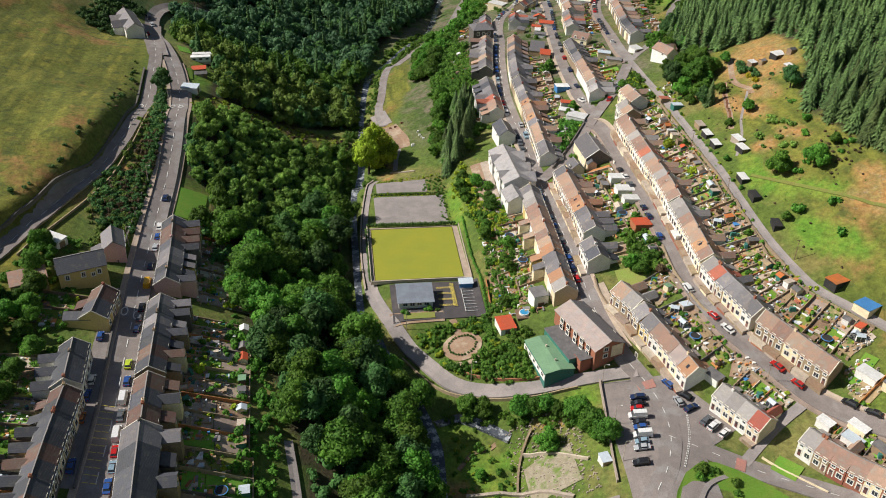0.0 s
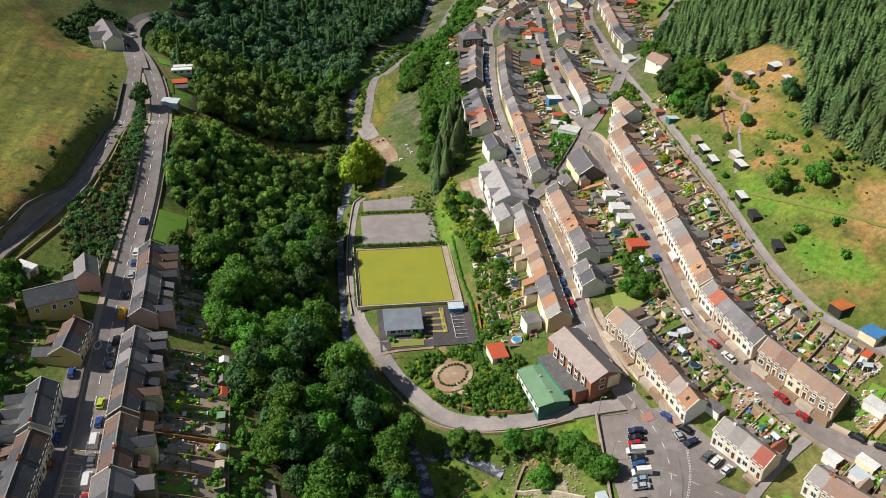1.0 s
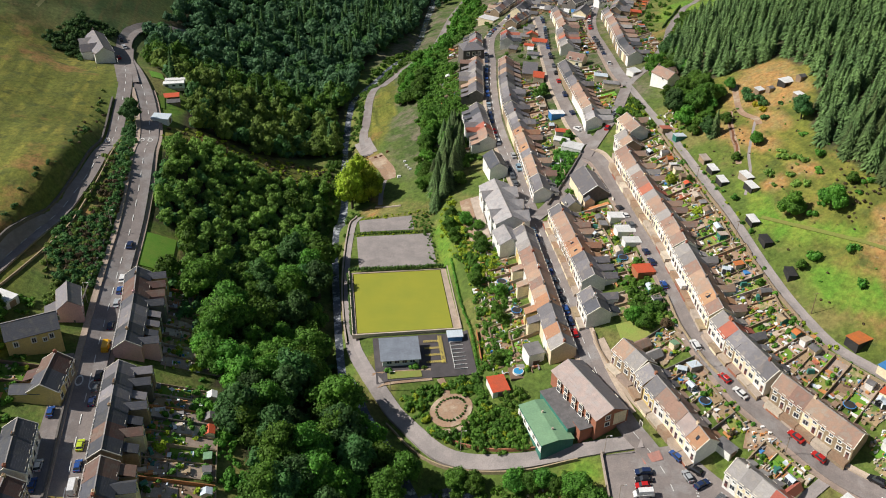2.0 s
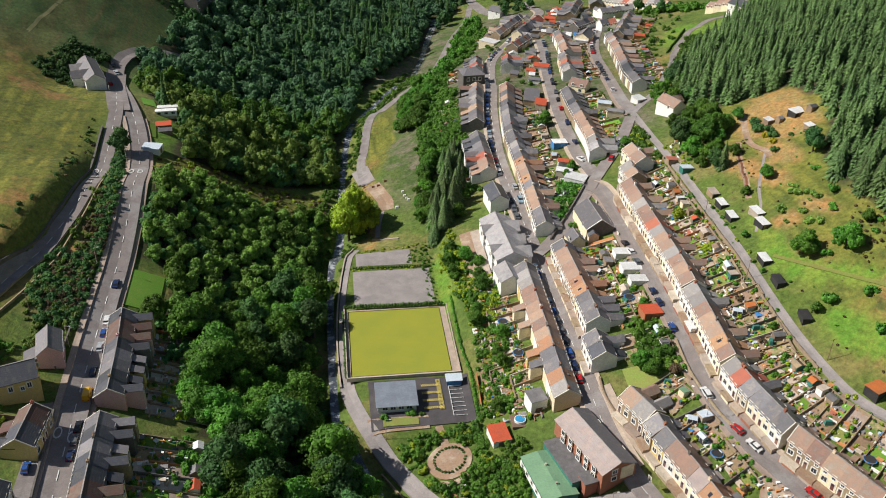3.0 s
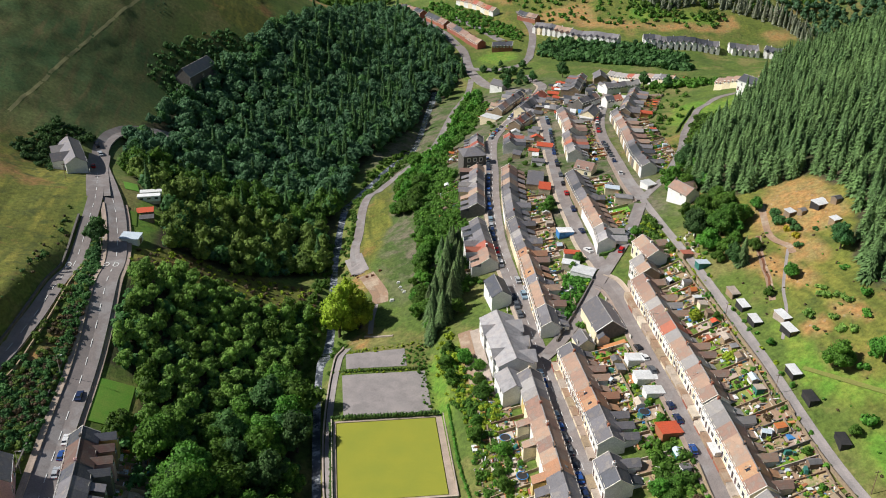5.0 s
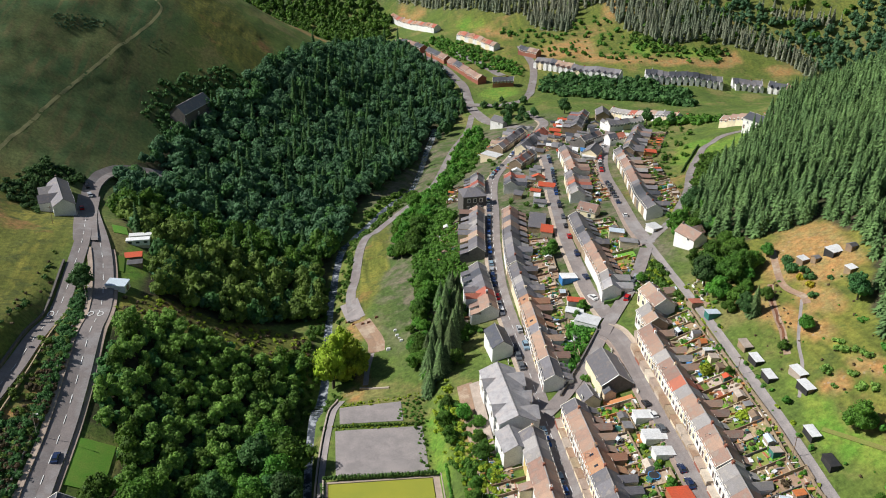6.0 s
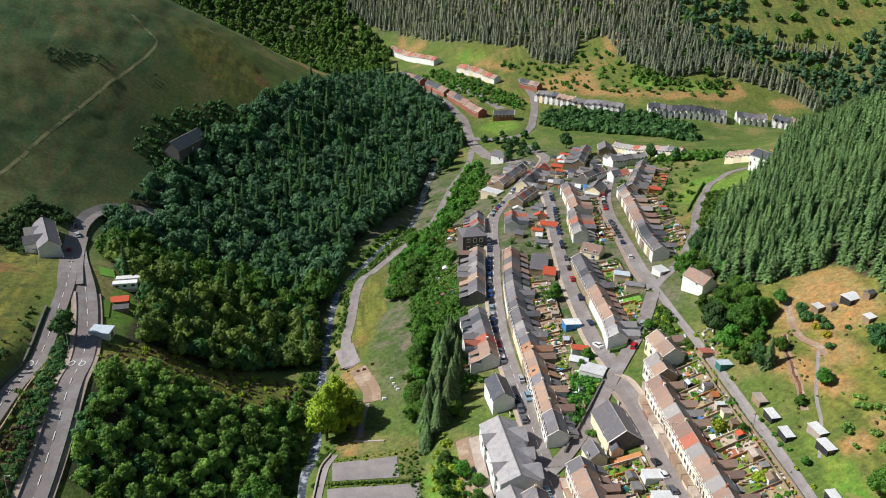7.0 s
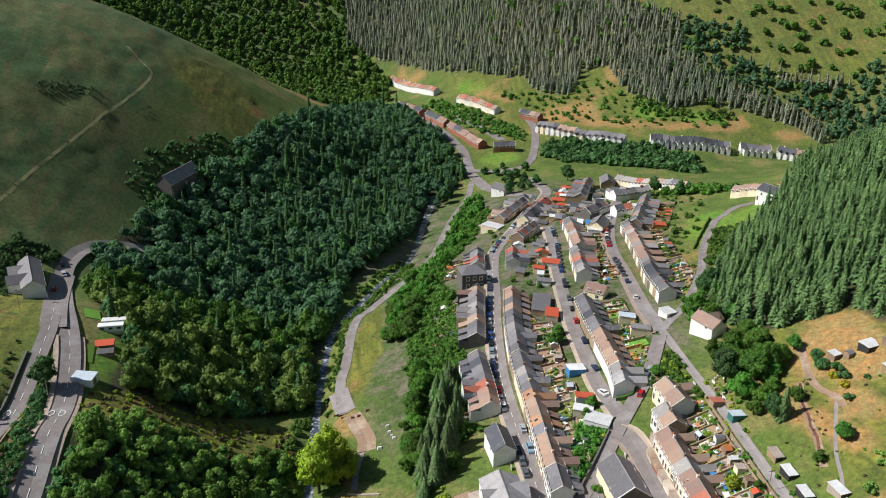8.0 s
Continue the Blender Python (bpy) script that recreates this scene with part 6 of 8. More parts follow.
def hipped_house(x, y, w, d, eave, rise, turn):
    """A tall square house under a hipped roof."""
    h = thing("tall_house", "tall grey rendered house with a hipped slate roof", "house", "detached houses", at=pose(x, y, gz(x, y), 0, 0, turn))
    a, b, o, k = w / 2, d / 2, 0.35, 2.0
    plain_part("wall", Shape().box(-a, -b, -3, a, b, eave), "dark_stone", h)
    low, top = [(-a - o, -b - o), (a + o, -b - o), (a + o, b + o), (-a - o, b + o)], [(-k, 0), (k, 0)]
    e, r = eave + 0.15, eave + rise
    for pts in ([(*low[0], e), (*low[1], e), (*top[1], r), (*top[0], r)], [(*low[1], e), (*low[2], e), (*top[1], r)], [(*low[2], e), (*low[3], e), (*top[0], r), (*top[1], r)], [(*low[3], e), (*low[0], e), (*top[0], r)]):
        plain_part("roof_slope", Shape().slab(pts, 0.15), "slate", h)
    for z in (1.0, 4.6):
        for dx in (-3.0, 0.0, 3.0):
            plain_part("window", window_mesh(1.3, 1.7), None, h, at=pose(dx, -b, z))
    clear_spot(x, y, w * 0.55)
    return h


# social club: long brick building with a pale tiled roof
# street slope in darker slate: its shaded side is painted by material
club = landmark(69.3, 216.5, 76.6, 195.0, -1, d=10.6, eave=4.3, rise=2.3, roof="slate", rear="pink_tile", wall="brick", ext=0, upper=4, name="social_club", category="club", group="public buildings", label="large red brick club with a long pale tiled roof")
for k in (-8, -4.5, -1, 3, 6.5):
    plain_part("window", window_mesh(1.5, 1.5), None, club, at=pose(k, 5.8, 3.0, 0, 0, 180))
    plain_part("window", window_mesh(1.5, 1.5), None, club, at=pose(k, 5.8, 0.7, 0, 0, 180))
for z in (0.9, 3.3):
    plain_part("window", window_mesh(1.5, 1.3), None, club, at=pose(-11.38, 1.5, z, 0, 0, -90))
plain_part("gable_panel", Shape().box(-11.5, -4.6, 0.5, -11.3, -0.5, 4.6), "cream", club, "pale panel on the gable wall")
annex = thing("club_annex", "flat-roofed annex of the club with grey felt roof", "building", "public buildings", at=pose(64.9, 203.6, gz(65, 203), 0, 0, 105))
plain_part("wall", Shape().box(-8, -2.6, -3, 8, 2.6, 2.6), "green_wall", annex)
plain_part("flat_roof", Shape().box(-8.2, -2.8, 2.6, 8.2, 2.8, 2.8), "felt", annex)
plain_part("entrance_block", Shape().box(-10.5, -3.6, -3, -6.5, 0.2, 3.4), "brick", annex)
plain_part("entrance_roof", Shape().box(-10.7, -3.8, 3.4, -6.3, 0.4, 3.6), "felt", annex)
hall = thing("green_hall", "metal-clad hall with a pale green sheet roof", "hall", "public buildings", at=pose(59.6, 200.2, gz(59.6, 200.2) - 0.4, 0, 0, 10.5))
plain_part("wall", walls_shape(9.4, 16.2, 3.1, 0.0), "green_wall", hall)
for sg in (-1, 1):
    pts = [(sg * 4.9, -8.4, 3.15), (sg * 4.9, 8.4, 3.15), (0, 8.4, 3.9), (0, -8.4, 3.9)]
    plain_part("roof_slope", Shape().slab(pts if sg > 0 else pts[::-1], 0.12), "green_sheet", hall)
for y0 in (-8.1, 8.05):
    plain_part("gable", Shape().face([(-4.7, y0, 3.0), (4.7, y0, 3.0), (0, y0, 3.8)]), "green_wall", hall)
plain_part("side_band", Shape().box(-4.85, -8.1, 0.2, -4.72, 8.1, 2.2), "white", hall, "white painted lower wall")
for k in range(5):
    plain_part("window", window_mesh(1.2, 1.2), None, hall, at=pose(-4.9, -6.4 + k * 3.2, 1.0, 0, 0, -90))
for y0 in (-4, 3):
    plain_part("roof_vent", Shape().tube(0.2, y0, 3.7, 4.4, 0.35, 0.3, 8), "concrete", hall)
clear_spot(60, 200, 10), clear_spot(66, 204, 6)

# former institute: tall white building with several grey gables
inst = landmark(65.2, 318.5, 66.6, 289.5, -1, d=11.5, eave=6.0, rise=2.8, roof="pale_slate", rear="pale_slate", wall="white", ext=0, upper=6, name="institute", category="building", group="public buildings", label="tall white former institute with grey gabled roofs", sink=0.4)
for k in (-10.5, -3.5, 3.5, 10.5):
    plain_part("window", window_mesh(1.3, 1.6), None, inst, at=pose(k, 5.75, 3.8, 0, 0, 180))
    plain_part("window", window_mesh(1.3, 1.6), None, inst, at=pose(k, 5.75, 1.0, 0, 0, 180))


def cross_gable(parent, x, side, width, reach, eave, rise, roof, wall):
    """A gabled wing that stands out from a long roof."""
    s = Shape()
    a, y0, y1 = width / 2, 0.0, side * reach
    s.face([(x - a, y1, -3), (x + a, y1, -3), (x + a, y1, eave), (x, y1, eave + rise), (x - a, y1, eave)][:: -side])
    s.face([(x - a, y0, -3), (x - a, y1, -3), (x - a, y1, eave), (x - a, y0, eave)])
    s.face([(x + a, y1, -3), (x + a, y0, -3), (x + a, y0, eave), (x + a, y1, eave)])
    w = plain_part("wing", s, wall, parent)
    for sg in (-1, 1):
        pts = [(x + sg * (a + 0.25), y0, eave - 0.1), (x + sg * (a + 0.25), y1 + side * 0.3, eave - 0.1), (x, y1 + side * 0.3, eave + rise + 0.15), (x, y0, eave + rise + 0.15)]
        plain_part("wing_roof", Shape().slab(pts if sg * side > 0 else pts[::-1], 0.14), roof, w)
    plain_part("window", window_mesh(1.4, 1.8), None, w, at=pose(x, y1 + side * 0.02, eave - 2.4, 0, 0, 0 if side < 0 else 180))


for k, wide in ((-9.5, 7.0), (-1.5, 5.0), (8.5, 7.5)):
    cross_gable(inst, k, -1, wide, 7.2, 5.8, 2.3, "pale_slate", "white")
for k in (-7, 7):
    cross_gable(inst, k, 1, 6.0, 6.4, 5.8, 2.1, "pale_slate", "white")
low = landmark(63.5, 288.5, 64.5, 279, -1, d=8, eave=5.0, rise=2.2, roof="pale_slate", rear="pale_slate", wall="white", ext=0, name="white_annex", category="building", group="public buildings", label="white rendered annex with grey slate roof")
patch("earth_bank", 52.5, 284, 57.5, 322, "earth", "bare orange earth bank below the institute", "bank", kind="structure", lift=0.3)
patch("concrete_terrace", 56.5, 289, 59.6, 320, "concrete", "pale broken concrete terrace behind the institute", "terrace", kind="structure", lift=1.2)
patch("cleared_ground", 58.5, 276, 63, 287, "earth", "cleared plot of rubble and bare earth", "ground", kind="structure", lift=0.3)
patch("cleared_ground", 48.5, 229, 61, 247, "soil", "overgrown cleared plot of rubble and weeds", "ground", kind="structure", lift=0.25)

landmark(68.3, 341.5, 69.2, 329.5, -1, d=7.2, eave=5.0, rise=2.4, roof="dark_slate", rear="dark_slate", wall="white", ext=0, name="detached_house", label="white detached house with a dark slate roof", group="detached houses")
landmark(90.4, 301.6, 91.0, 295.4, -1, d=5.6, eave=3.4, rise=2.2, roof="slate", rear="slate", wall="cream", ext=0, name="rear_house", category="house", label="low slate-roofed house behind the end of the row", group="detached houses")
patch("chapel_yard", 88.6, 302.6, 94.3, 316, "asphalt", "tarmac yard beside the chapel wall", "yard", kind="structure", lift=0.3, cell=2.0)
chap = landmark(99.6, 316.5, 100.4, 300.5, -1, d=10.2, eave=4.4, rise=3.6, roof="slate", rear="slate", wall="cream", ext=0, upper=4, name="chapel", category="chapel", group="public buildings", label="buff rendered chapel with a steep grey slate roof", sink=1.0)
plain_part("gable_front", Shape().box(-8.3, -5.0, -2, -8.05, 5.0, 4.4), "dark_stone", chap, "dark stone gable wall")
plain_part("gable_top", Shape().face([(-8.3, 5.0, 4.4), (-8.3, -5.0, 4.4), (-8.3, 0, 7.9)]), "dark_stone", chap, "dark stone gable wall")
for sg in (-1, 1):
    plain_part("verge", Shape().slab([(-8.45, sg * 5.4, 4.42), (-8.15, sg * 5.4, 4.42), (-8.15, 0, 8.3), (-8.45, 0, 8.3)][::sg], 0.2), "frame", chap, "white painted verge")
porch_wall = Shape()
porch_wall.face([(-10.6, 1.2, -2), (-10.6, 5.0, -2), (-10.6, 5.0, 3.0), (-10.6, 3.1, 4.4), (-10.6, 1.2, 3.0)][::-1])
porch_wall.face([(-8.3, 5.0, -2), (-10.6, 5.0, -2), (-10.6, 5.0, 3.0), (-8.3, 5.0, 3.0)])
porch_wall.face([(-10.6, 1.2, -2), (-8.3, 1.2, -2), (-8.3, 1.2, 3.0), (-10.6, 1.2, 3.0)])
pch = plain_part("porch", porch_wall, "cream", chap)
for sg, ye in ((-1, 1.2), (1, 5.0)):
    pts = [(-8.3, ye + sg * 0.2, 2.95), (-10.8, ye + sg * 0.2, 2.95), (-10.8, 3.1, 4.55), (-8.3, 3.1, 4.55)]
    plain_part("porch_roof", Shape().slab(pts[::-1] if sg < 0 else pts, 0.12), "dark_slate", pch)
farm = landmark(145.8, 372.5, 149.6, 362.8, -1, d=6.6, eave=4.4, rise=2.4, roof="brown_tile", rear="brown_tile", wall="white", ext=0, chimney=1, name="detached_house", label="cream detached house with brown roofs among trees", group="detached houses")
cross_gable(farm, 2.0, -1, 5.0, 6.4, 4.2, 2.0, "brown_tile", "white")
# beside the hill road
yc = landmark(-86.5, 226.5, -73.6, 231.2, -1, d=8.4, eave=6.2, rise=3.0, roof="dark_slate", rear="dark_slate", wall="yellow", ext=0, upper=3, name="chapel", category="chapel", group="public buildings", label="yellow rendered chapel with a dark slate roof")
for k in (-4.5, 0, 4.5):
    plain_part("window", window_mesh(1.1, 1.6), None, yc, at=pose(k, 4.2, 3.6, 0, 0, 180))
sh = thing("long_shed", "low shed with a rusty brown sheet roof", "shed", "sheds", at=pose(-94, 223.5, gz(-94, 223.5), 0, 0, 20))
plain_part("wall", Shape().box(-5, -3.2, -2, 5, 3.2, 2.6), "stone", sh)
plain_part("roof_sheet", Shape().slab([(-5.3, -3.5, 2.6), (5.3, -3.5, 2.6), (5.3, 3.5, 3.8), (-5.3, 3.5, 3.8)], 0.12), "brown_tile", sh)
landmark(-73, 240, -75.5, 250, 1, d=6.5, eave=4.8, rise=2.4, roof="slate", rear="slate", wall="pink", ext=1, name="detached_house", label="pink rendered house with a slate roof", group="detached houses")
pub = landmark(-109, 458.5, -99, 432, -1, d=8.5, eave=5.6, rise=2.8, roof="slate", rear="slate", wall="white", ext=0, chimney=1, upper=4, name="roadside_inn", category="inn", group="detached houses", label="large white roadside house with slate roofs")
cross_gable(pub, -4.0, 1, 7.0, 9.0, 5.4, 2.4, "slate", "white")
cross_gable(pub, 7.0, 1, 6.0, 8.0, 5.0, 2.2, "grey_tile", "white")
ch = landmark(-73.5, 566.0, -62.5, 594.0, 1, d=9.5, eave=7.0, rise=4.4, roof="slate", rear="dark_slate", wall="dark_stone", ext=0, upper=5, name="church", category="church", group="public buildings", label="dark stone church with a slate roof in the wood")
plain_part("porch", walls_shape(3.5, 3, 3, 1.4), "dark_stone", ch, at=pose(9, -6, 0))

hipped_house(78.2, 461.5, 11.2, 10.5, 7.4, 2.6, 6)
landmark(120.5, 424.8, 127.2, 419.8, 1, d=7.0, eave=3.4, rise=2.4, roof="brown_tile", rear="brown_tile", wall="cream", ext=0, name="detached_house", label="cream bungalow with a brown tiled roof", group="detached houses")
landmark(148.3, 508, 154.6, 518.5, -1, d=8.0, eave=3.6, rise=2.6, roof="slate", rear="slate", wall="cream", ext=0, name="detached_house", label="cream house with a broad slate gable roof", group="detached houses")
landmark(187, 612, 190, 625, -1, d=8.5, eave=4.4, rise=2.6, roof="slate", rear="slate", wall="stone", ext=0, name="detached_house", label="stone house with a slate roof at the village end", group="detached houses")
landmark(234, 507, 239, 496, 1, d=9, eave=5.6, rise=2.6, roof="dark_slate", rear="dark_slate", wall="white", ext=0, name="detached_house", label="white detached house beside the farm lane", group="detached houses")
# bowls club house, shelter and bays
bh = thing("club_house", "low bowls club house with a grey sheet roof", "club house", "public buildings", at=pose(22, 239.6, 0.25))
plain_part("wall", Shape().box(-5.7, -4.6, -0.5, 5.7, 4.6, 2.7), "white", bh)
plain_part("roof_sheet", Shape().slab([(-6.3, -5.3, 2.7), (6.3, -5.3, 2.7), (6.3, 5.3, 3.5), (-6.3, 5.3, 3.5)], 0.15), "grey_sheet", bh)
for k in (-3.6, -1.2, 1.2, 3.6):
    plain_part("window", window_mesh(1.6, 1.2), None, bh, at=pose(k, -4.6, 1.0))
st = thing("shelter", "open shelter with a pale blue sheet roof", "shelter", "sheds", at=pose(40.4, 246.4, 0.25))
for x0 in (-2.2, 2.1):
    for y0 in (-1.3, 1.2):
        plain_part("post", Shape().box(x0, y0, 0, x0 + 0.12, y0 + 0.12, 2.2), "blue_sheet", st)
plain_part("back_panel", Shape().box(-2.3, -1.35, 0.2, 2.3, -1.25, 2.1), "blue_sheet", st)
plain_part("roof_sheet", Shape().slab([(-2.6, -1.7, 2.2), (2.6, -1.7, 2.2), (2.6, 1.7, 2.5), (-2.6, 1.7, 2.5)], 0.1), "blue_wash", st)
s = Shape()
for k in range(8):
    y0 = 231.5 + k * 1.9
    s.box(38.6, y0, 0.3, 42.6, y0 + 0.13, 0.62)
s.box(38.5, 231.5, 0.3, 38.63, 244.9, 0.62)
single("bay_lines", s, "paint_white", "white painted parking bay lines", "marking", kind="stuff")
s = Shape()
for k in range(4):
    y0 = 235 + k * 3.4
    for j in range(9):
        x0 = 30.0 + j * 0.62
        s.face([(x0, y0, 0.64), (x0 + 0.16, y0, 0.64), (x0 + 0.66, y0 + 1.0, 0.64), (x0 + 0.5, y0 + 1.0, 0.64)])
        s.face([(x0 + 0.5, y0, 0.646), (x0 + 0.66, y0, 0.646), (x0 + 0.16, y0 + 1.0, 0.646), (x0, y0 + 1.0, 0.646)])
for j in range(22):
    y0 = 234.6 + j * 0.62
    s.face([(34.8, y0, 0.65), (34.8, y0 + 0.16, 0.65), (36.2, y0 + 0.66, 0.65), (36.2, y0 + 0.5, 0.65)][::-1])
    s.face([(34.8, y0 + 0.5, 0.656), (34.8, y0 + 0.66, 0.656), (36.2, y0 + 0.16, 0.656), (36.2, y0, 0.656)][::-1])
single("hatching", s, "paint_yellow", "yellow painted hatching of disabled bays", "marking", kind="stuff")
shrub(18, 232.6, 0.8), shrub(26.2, 233.3, 0.8), shrub(29, 233.2, 0.7)

# ---- garages, sheds and garden things ----
def shed(x, y, w, d, h, turn, roof, wall, name="garden_shed", label="", flat=True, group="sheds", fall=0.35, door="timber", lift=0.0):
    key = ("shed", round(w, 1), round(d, 1), round(h, 1), roof, wall, flat, name, label)

    def build():
        t = thing(name, label or f"small shed with {roof.replace('_', ' ')} top", "garage" if "garage" in name else "shed", group)
        if flat:
            plain_part("wall", Shape().box(-w / 2, -d / 2, -1.5, w / 2, d / 2, h), wall, t)
            plain_part("roof_sheet", Shape().slab([(-w / 2 - 0.15, -d / 2 - 0.2, h + 0.12), (w / 2 + 0.15, -d / 2 - 0.2, h + 0.12), (w / 2 + 0.15, d / 2 + 0.2, h + 0.12 + fall), (-w / 2 - 0.15, d / 2 + 0.2, h + 0.12 + fall)], 0.12), roof, t)
        else:
            plain_part("wall", walls_shape(w, d, h, d * 0.25, 1.5), wall, t)
            for sg in (-1, 1):
                plain_part("roof_slope", slope_shape(w, d, h, d * 0.25, sg, 0.2, 0.08, 0.15), roof, t)
        k = min(2.2, w * 0.7)
        plain_part("door", Shape().box(-k / 2, -d / 2 - 0.06, 0, k / 2, -d / 2 - 0.01, min(2.0, h - 0.15)), door, t)
        return t
    KEEP_OFF.append((x, y, max(w, d) * 0.5))
    ca, sa = math.cos(radians(turn)), math.sin(radians(turn))
    low_z = min(gz(x + a * w / 2 * ca - b * d / 2 * sa, y + a * w / 2 * sa + b * d / 2 * ca) for a in (-1, 0, 1) for b in (-1, 0, 1))
    return KINDS.put(key, build, pose(x, y, 0.75 * low_z + 0.25 * gz(x, y) + lift, 0, 0, turn))


LANE = dict(name="garage", group="garages by the back lane", lift=0.1)
# black walls and doors hold the shade of the near faces as colour
for x, y, roof, wall, turn in ((138.4, 297, "concrete", "timber", 4), (138.2, 289, "white_sheet", "black", 4), (138.0, 280, "white_sheet", "black", 3), (138.0, 254.5, "white_sheet", "black", 3), (138.2, 244.5, "black", "black", 2), (139.8, 229.5, "black", "black", -6)):
    shed(x, y, 2.6, 4.4, 1.9, turn, roof, wall, label=f"{'black' if wall == 'black' else 'brown'} timber garage with a {'white' if roof == 'white_sheet' else 'dark' if roof == 'black' else 'grey'} roof", door="black", **LANE)
shed(144.6, 276.5, 2.8, 4.8, 2.0, 12, "white_sheet", "concrete", label="pale garage with a white sheet roof on the hillside", **LANE)
shed(143.6, 270, 2.8, 4.6, 2.0, 10, "white_sheet", "black", label="dark garage with a white sheet roof on the hillside", **LANE)
shed(146.6, 200.5, 4.2, 6.0, 2.5, 112, "rust", "black", label="black garage with a rusty orange roof", **LANE)
shed(151, 189.5, 5.2, 7.4, 2.6, 116, "blue_sheet", "cream", label="cream garage with a bright blue sheet roof", **LANE)
shed(136.6, 318, 3.0, 4.2, 2.3, 95, "blue_wash", "green_wall", label="small green and blue shed by the lane", **LANE)
shed(134.4, 327, 3.0, 4.0, 2.3, 95, "red_tile", "stone", label="small stone shed with a red roof", **LANE)
UP = dict(name="garage", group="garages by the upper street", lift=0.1)
shed(103.4, 284.5, 4.0, 5.6, 2.3, 90, "white_sheet", "white", label="white garage with a flat white roof", **UP)
shed(103.4, 274.5, 4.6, 6.6, 2.3, 90, "white_sheet", "white", label="wide white garage with a flat white roof", **UP)
shed(103.2, 266.5, 3.8, 5.6, 2.3, 90, "white_sheet", "white", label="white garage with a flat roof", **UP)
shed(101.8, 249.5, 5.0, 6.0, 2.4, 95, "red_sheet", "orange_timber", label="shed with a patched red sheet roof", **UP)
shed(100.6, 337, 6.2, 8.0, 3.2, 60, "white_sheet", "white", label="large white shed beside the junction", **UP)
shed(97.6, 344, 4.0, 6.2, 2.6, 70, "white_sheet", "concrete", label="garage with a pale flat roof", **UP)
shed(99.6, 350, 3.4, 6.0, 2.6, 80, "red_sheet", "white", label="white garage with a red-edged roof", **UP)
shed(101, 367, 4.2, 6.0, 2.6, 95, "white_sheet", "blue_sheet", label="blue garage with a white roof", **UP)
shed(141.5, 389.5, 4.5, 5, 2.4, 20, "white_sheet", "white", label="white garage at the street corner", **UP)
for x, y, w, d, roof, wall in ((116.5, 470, 6, 8, "red_sheet", "white"), (181, 545, 5, 7, "white_sheet", "white"), (180, 503, 5, 6, "red_sheet", "orange_timber"), (160, 468, 4, 6, "felt", "cream"), (127.6, 394, 4, 6, "blue_wash", "cream"), (129.2, 383, 4, 7, "felt", "cream"), (100, 418, 16, 7, "slate", "stone"), (102, 408, 8, 5, "red_sheet", "cream"), (150, 520, 6, 6, "blue_sheet", "white"), (148, 508, 5, 7, "white_sheet", "white"), (170, 600, 8, 7, "felt", "cream"), (186, 590, 9, 7, "slate", "stone")):
    shed(x, y, w, d, 2.8, 75, roof, wall, name="garage", label=f"{'long low' if w > 9 else 'flat-roofed'} village outbuilding with {dict(red_sheet='red', white_sheet='white', felt='grey', slate='slate', blue_sheet='blue', blue_wash='pale blue')[roof]} roof", group="village outbuildings")
for x, y, w, d, roof, wall, flat in ((178, 323, 5.6, 3.8, "white_sheet", "black", True), (169, 325.6, 3, 2.6, "white_sheet", "timber", True), (172, 323.2, 2.2, 2.0, "felt", "timber", False), (176.5, 310.4, 3.2, 2.4, "white_sheet", "timber", True), (182, 320.6, 2.8, 2.4, "felt", "timber", False)):
    shed(x, y, w, d, 2.2, 20, roof, wall, name="allotment_shed", label=f"{'dark' if wall == 'black' else 'weathered'} allotment shed on the hillside clearing", flat=flat, group="allotment sheds")
shed(49.5, 218.6, 5.2, 6.6, 2.4, 8, "red_sheet", "white", label="white outbuilding with a bright red sheet roof", lift=0.2)
shed(61.5, 226.5, 5, 5, 4.6, 12, "felt", "white", label="white flat-roofed house extension", lift=0.0)
shed(-66.2, 373.5, 5.6, 7.0, 2.8, 82, "blue_wash", "white", label="white roadside garage with a pale blue roof", name="garage")
shed(-65.5, 398.5, 6.5, 4.0, 2.4, 8, "red_sheet", "timber", label="brown shed with an orange-red roof")
shed(-64, 393, 5.5, 3.0, 2.2, 8, "felt", "timber", label="low dark shed by the roadside")
for y in (411, 416.5):
    c = thing("caravan", "white static caravan by the roadside", "caravan", "caravans", at=pose(-66, y, gz(-66, y) + 0.2, 0, 0, 5))
    plain_part("body", Shape().box(-4.6, -1.5, 0.4, 4.6, 1.5, 2.8, 0, 0.08), "white", c)
    plain_part("roof", Shape().box(-4.7, -1.6, 2.75, 4.7, 1.6, 2.9, 0, 0.1), "white_sheet", c)
    for k in (-3, 0, 3):
        plain_part("window", Shape().box(k - 0.7, -1.56, 1.4, k + 0.7, -1.48, 2.2), "glass", c)
    plain_part("skirt", Shape().box(-4.5, -1.4, -1.0, 4.5, 1.4, 0.42), "concrete", c)
shed(-92, 245, 4.5, 6.5, 2.6, 60, "white_sheet", "white", name="garage", label="white garage beside the upper road")
tub = thing("paddling_pool", "round blue garden pool on a deck", "pool", at=pose(56.3, 222.6, gz(56.3, 222.6) + 0.3))
plain_part("rim", Shape().tube(0, 0, 0, 0.7, 1.7, 1.65, 16), "white", tub)
plain_part("water", Shape().tube(0, 0, 0.68, 0.74, 1.45, 1.45, 16), "pool_blue", tub)
plain_part("deck", Shape().box(-2.6, -2.6, -0.8, 2.6, 2.6, 0.05), "timber", tub)

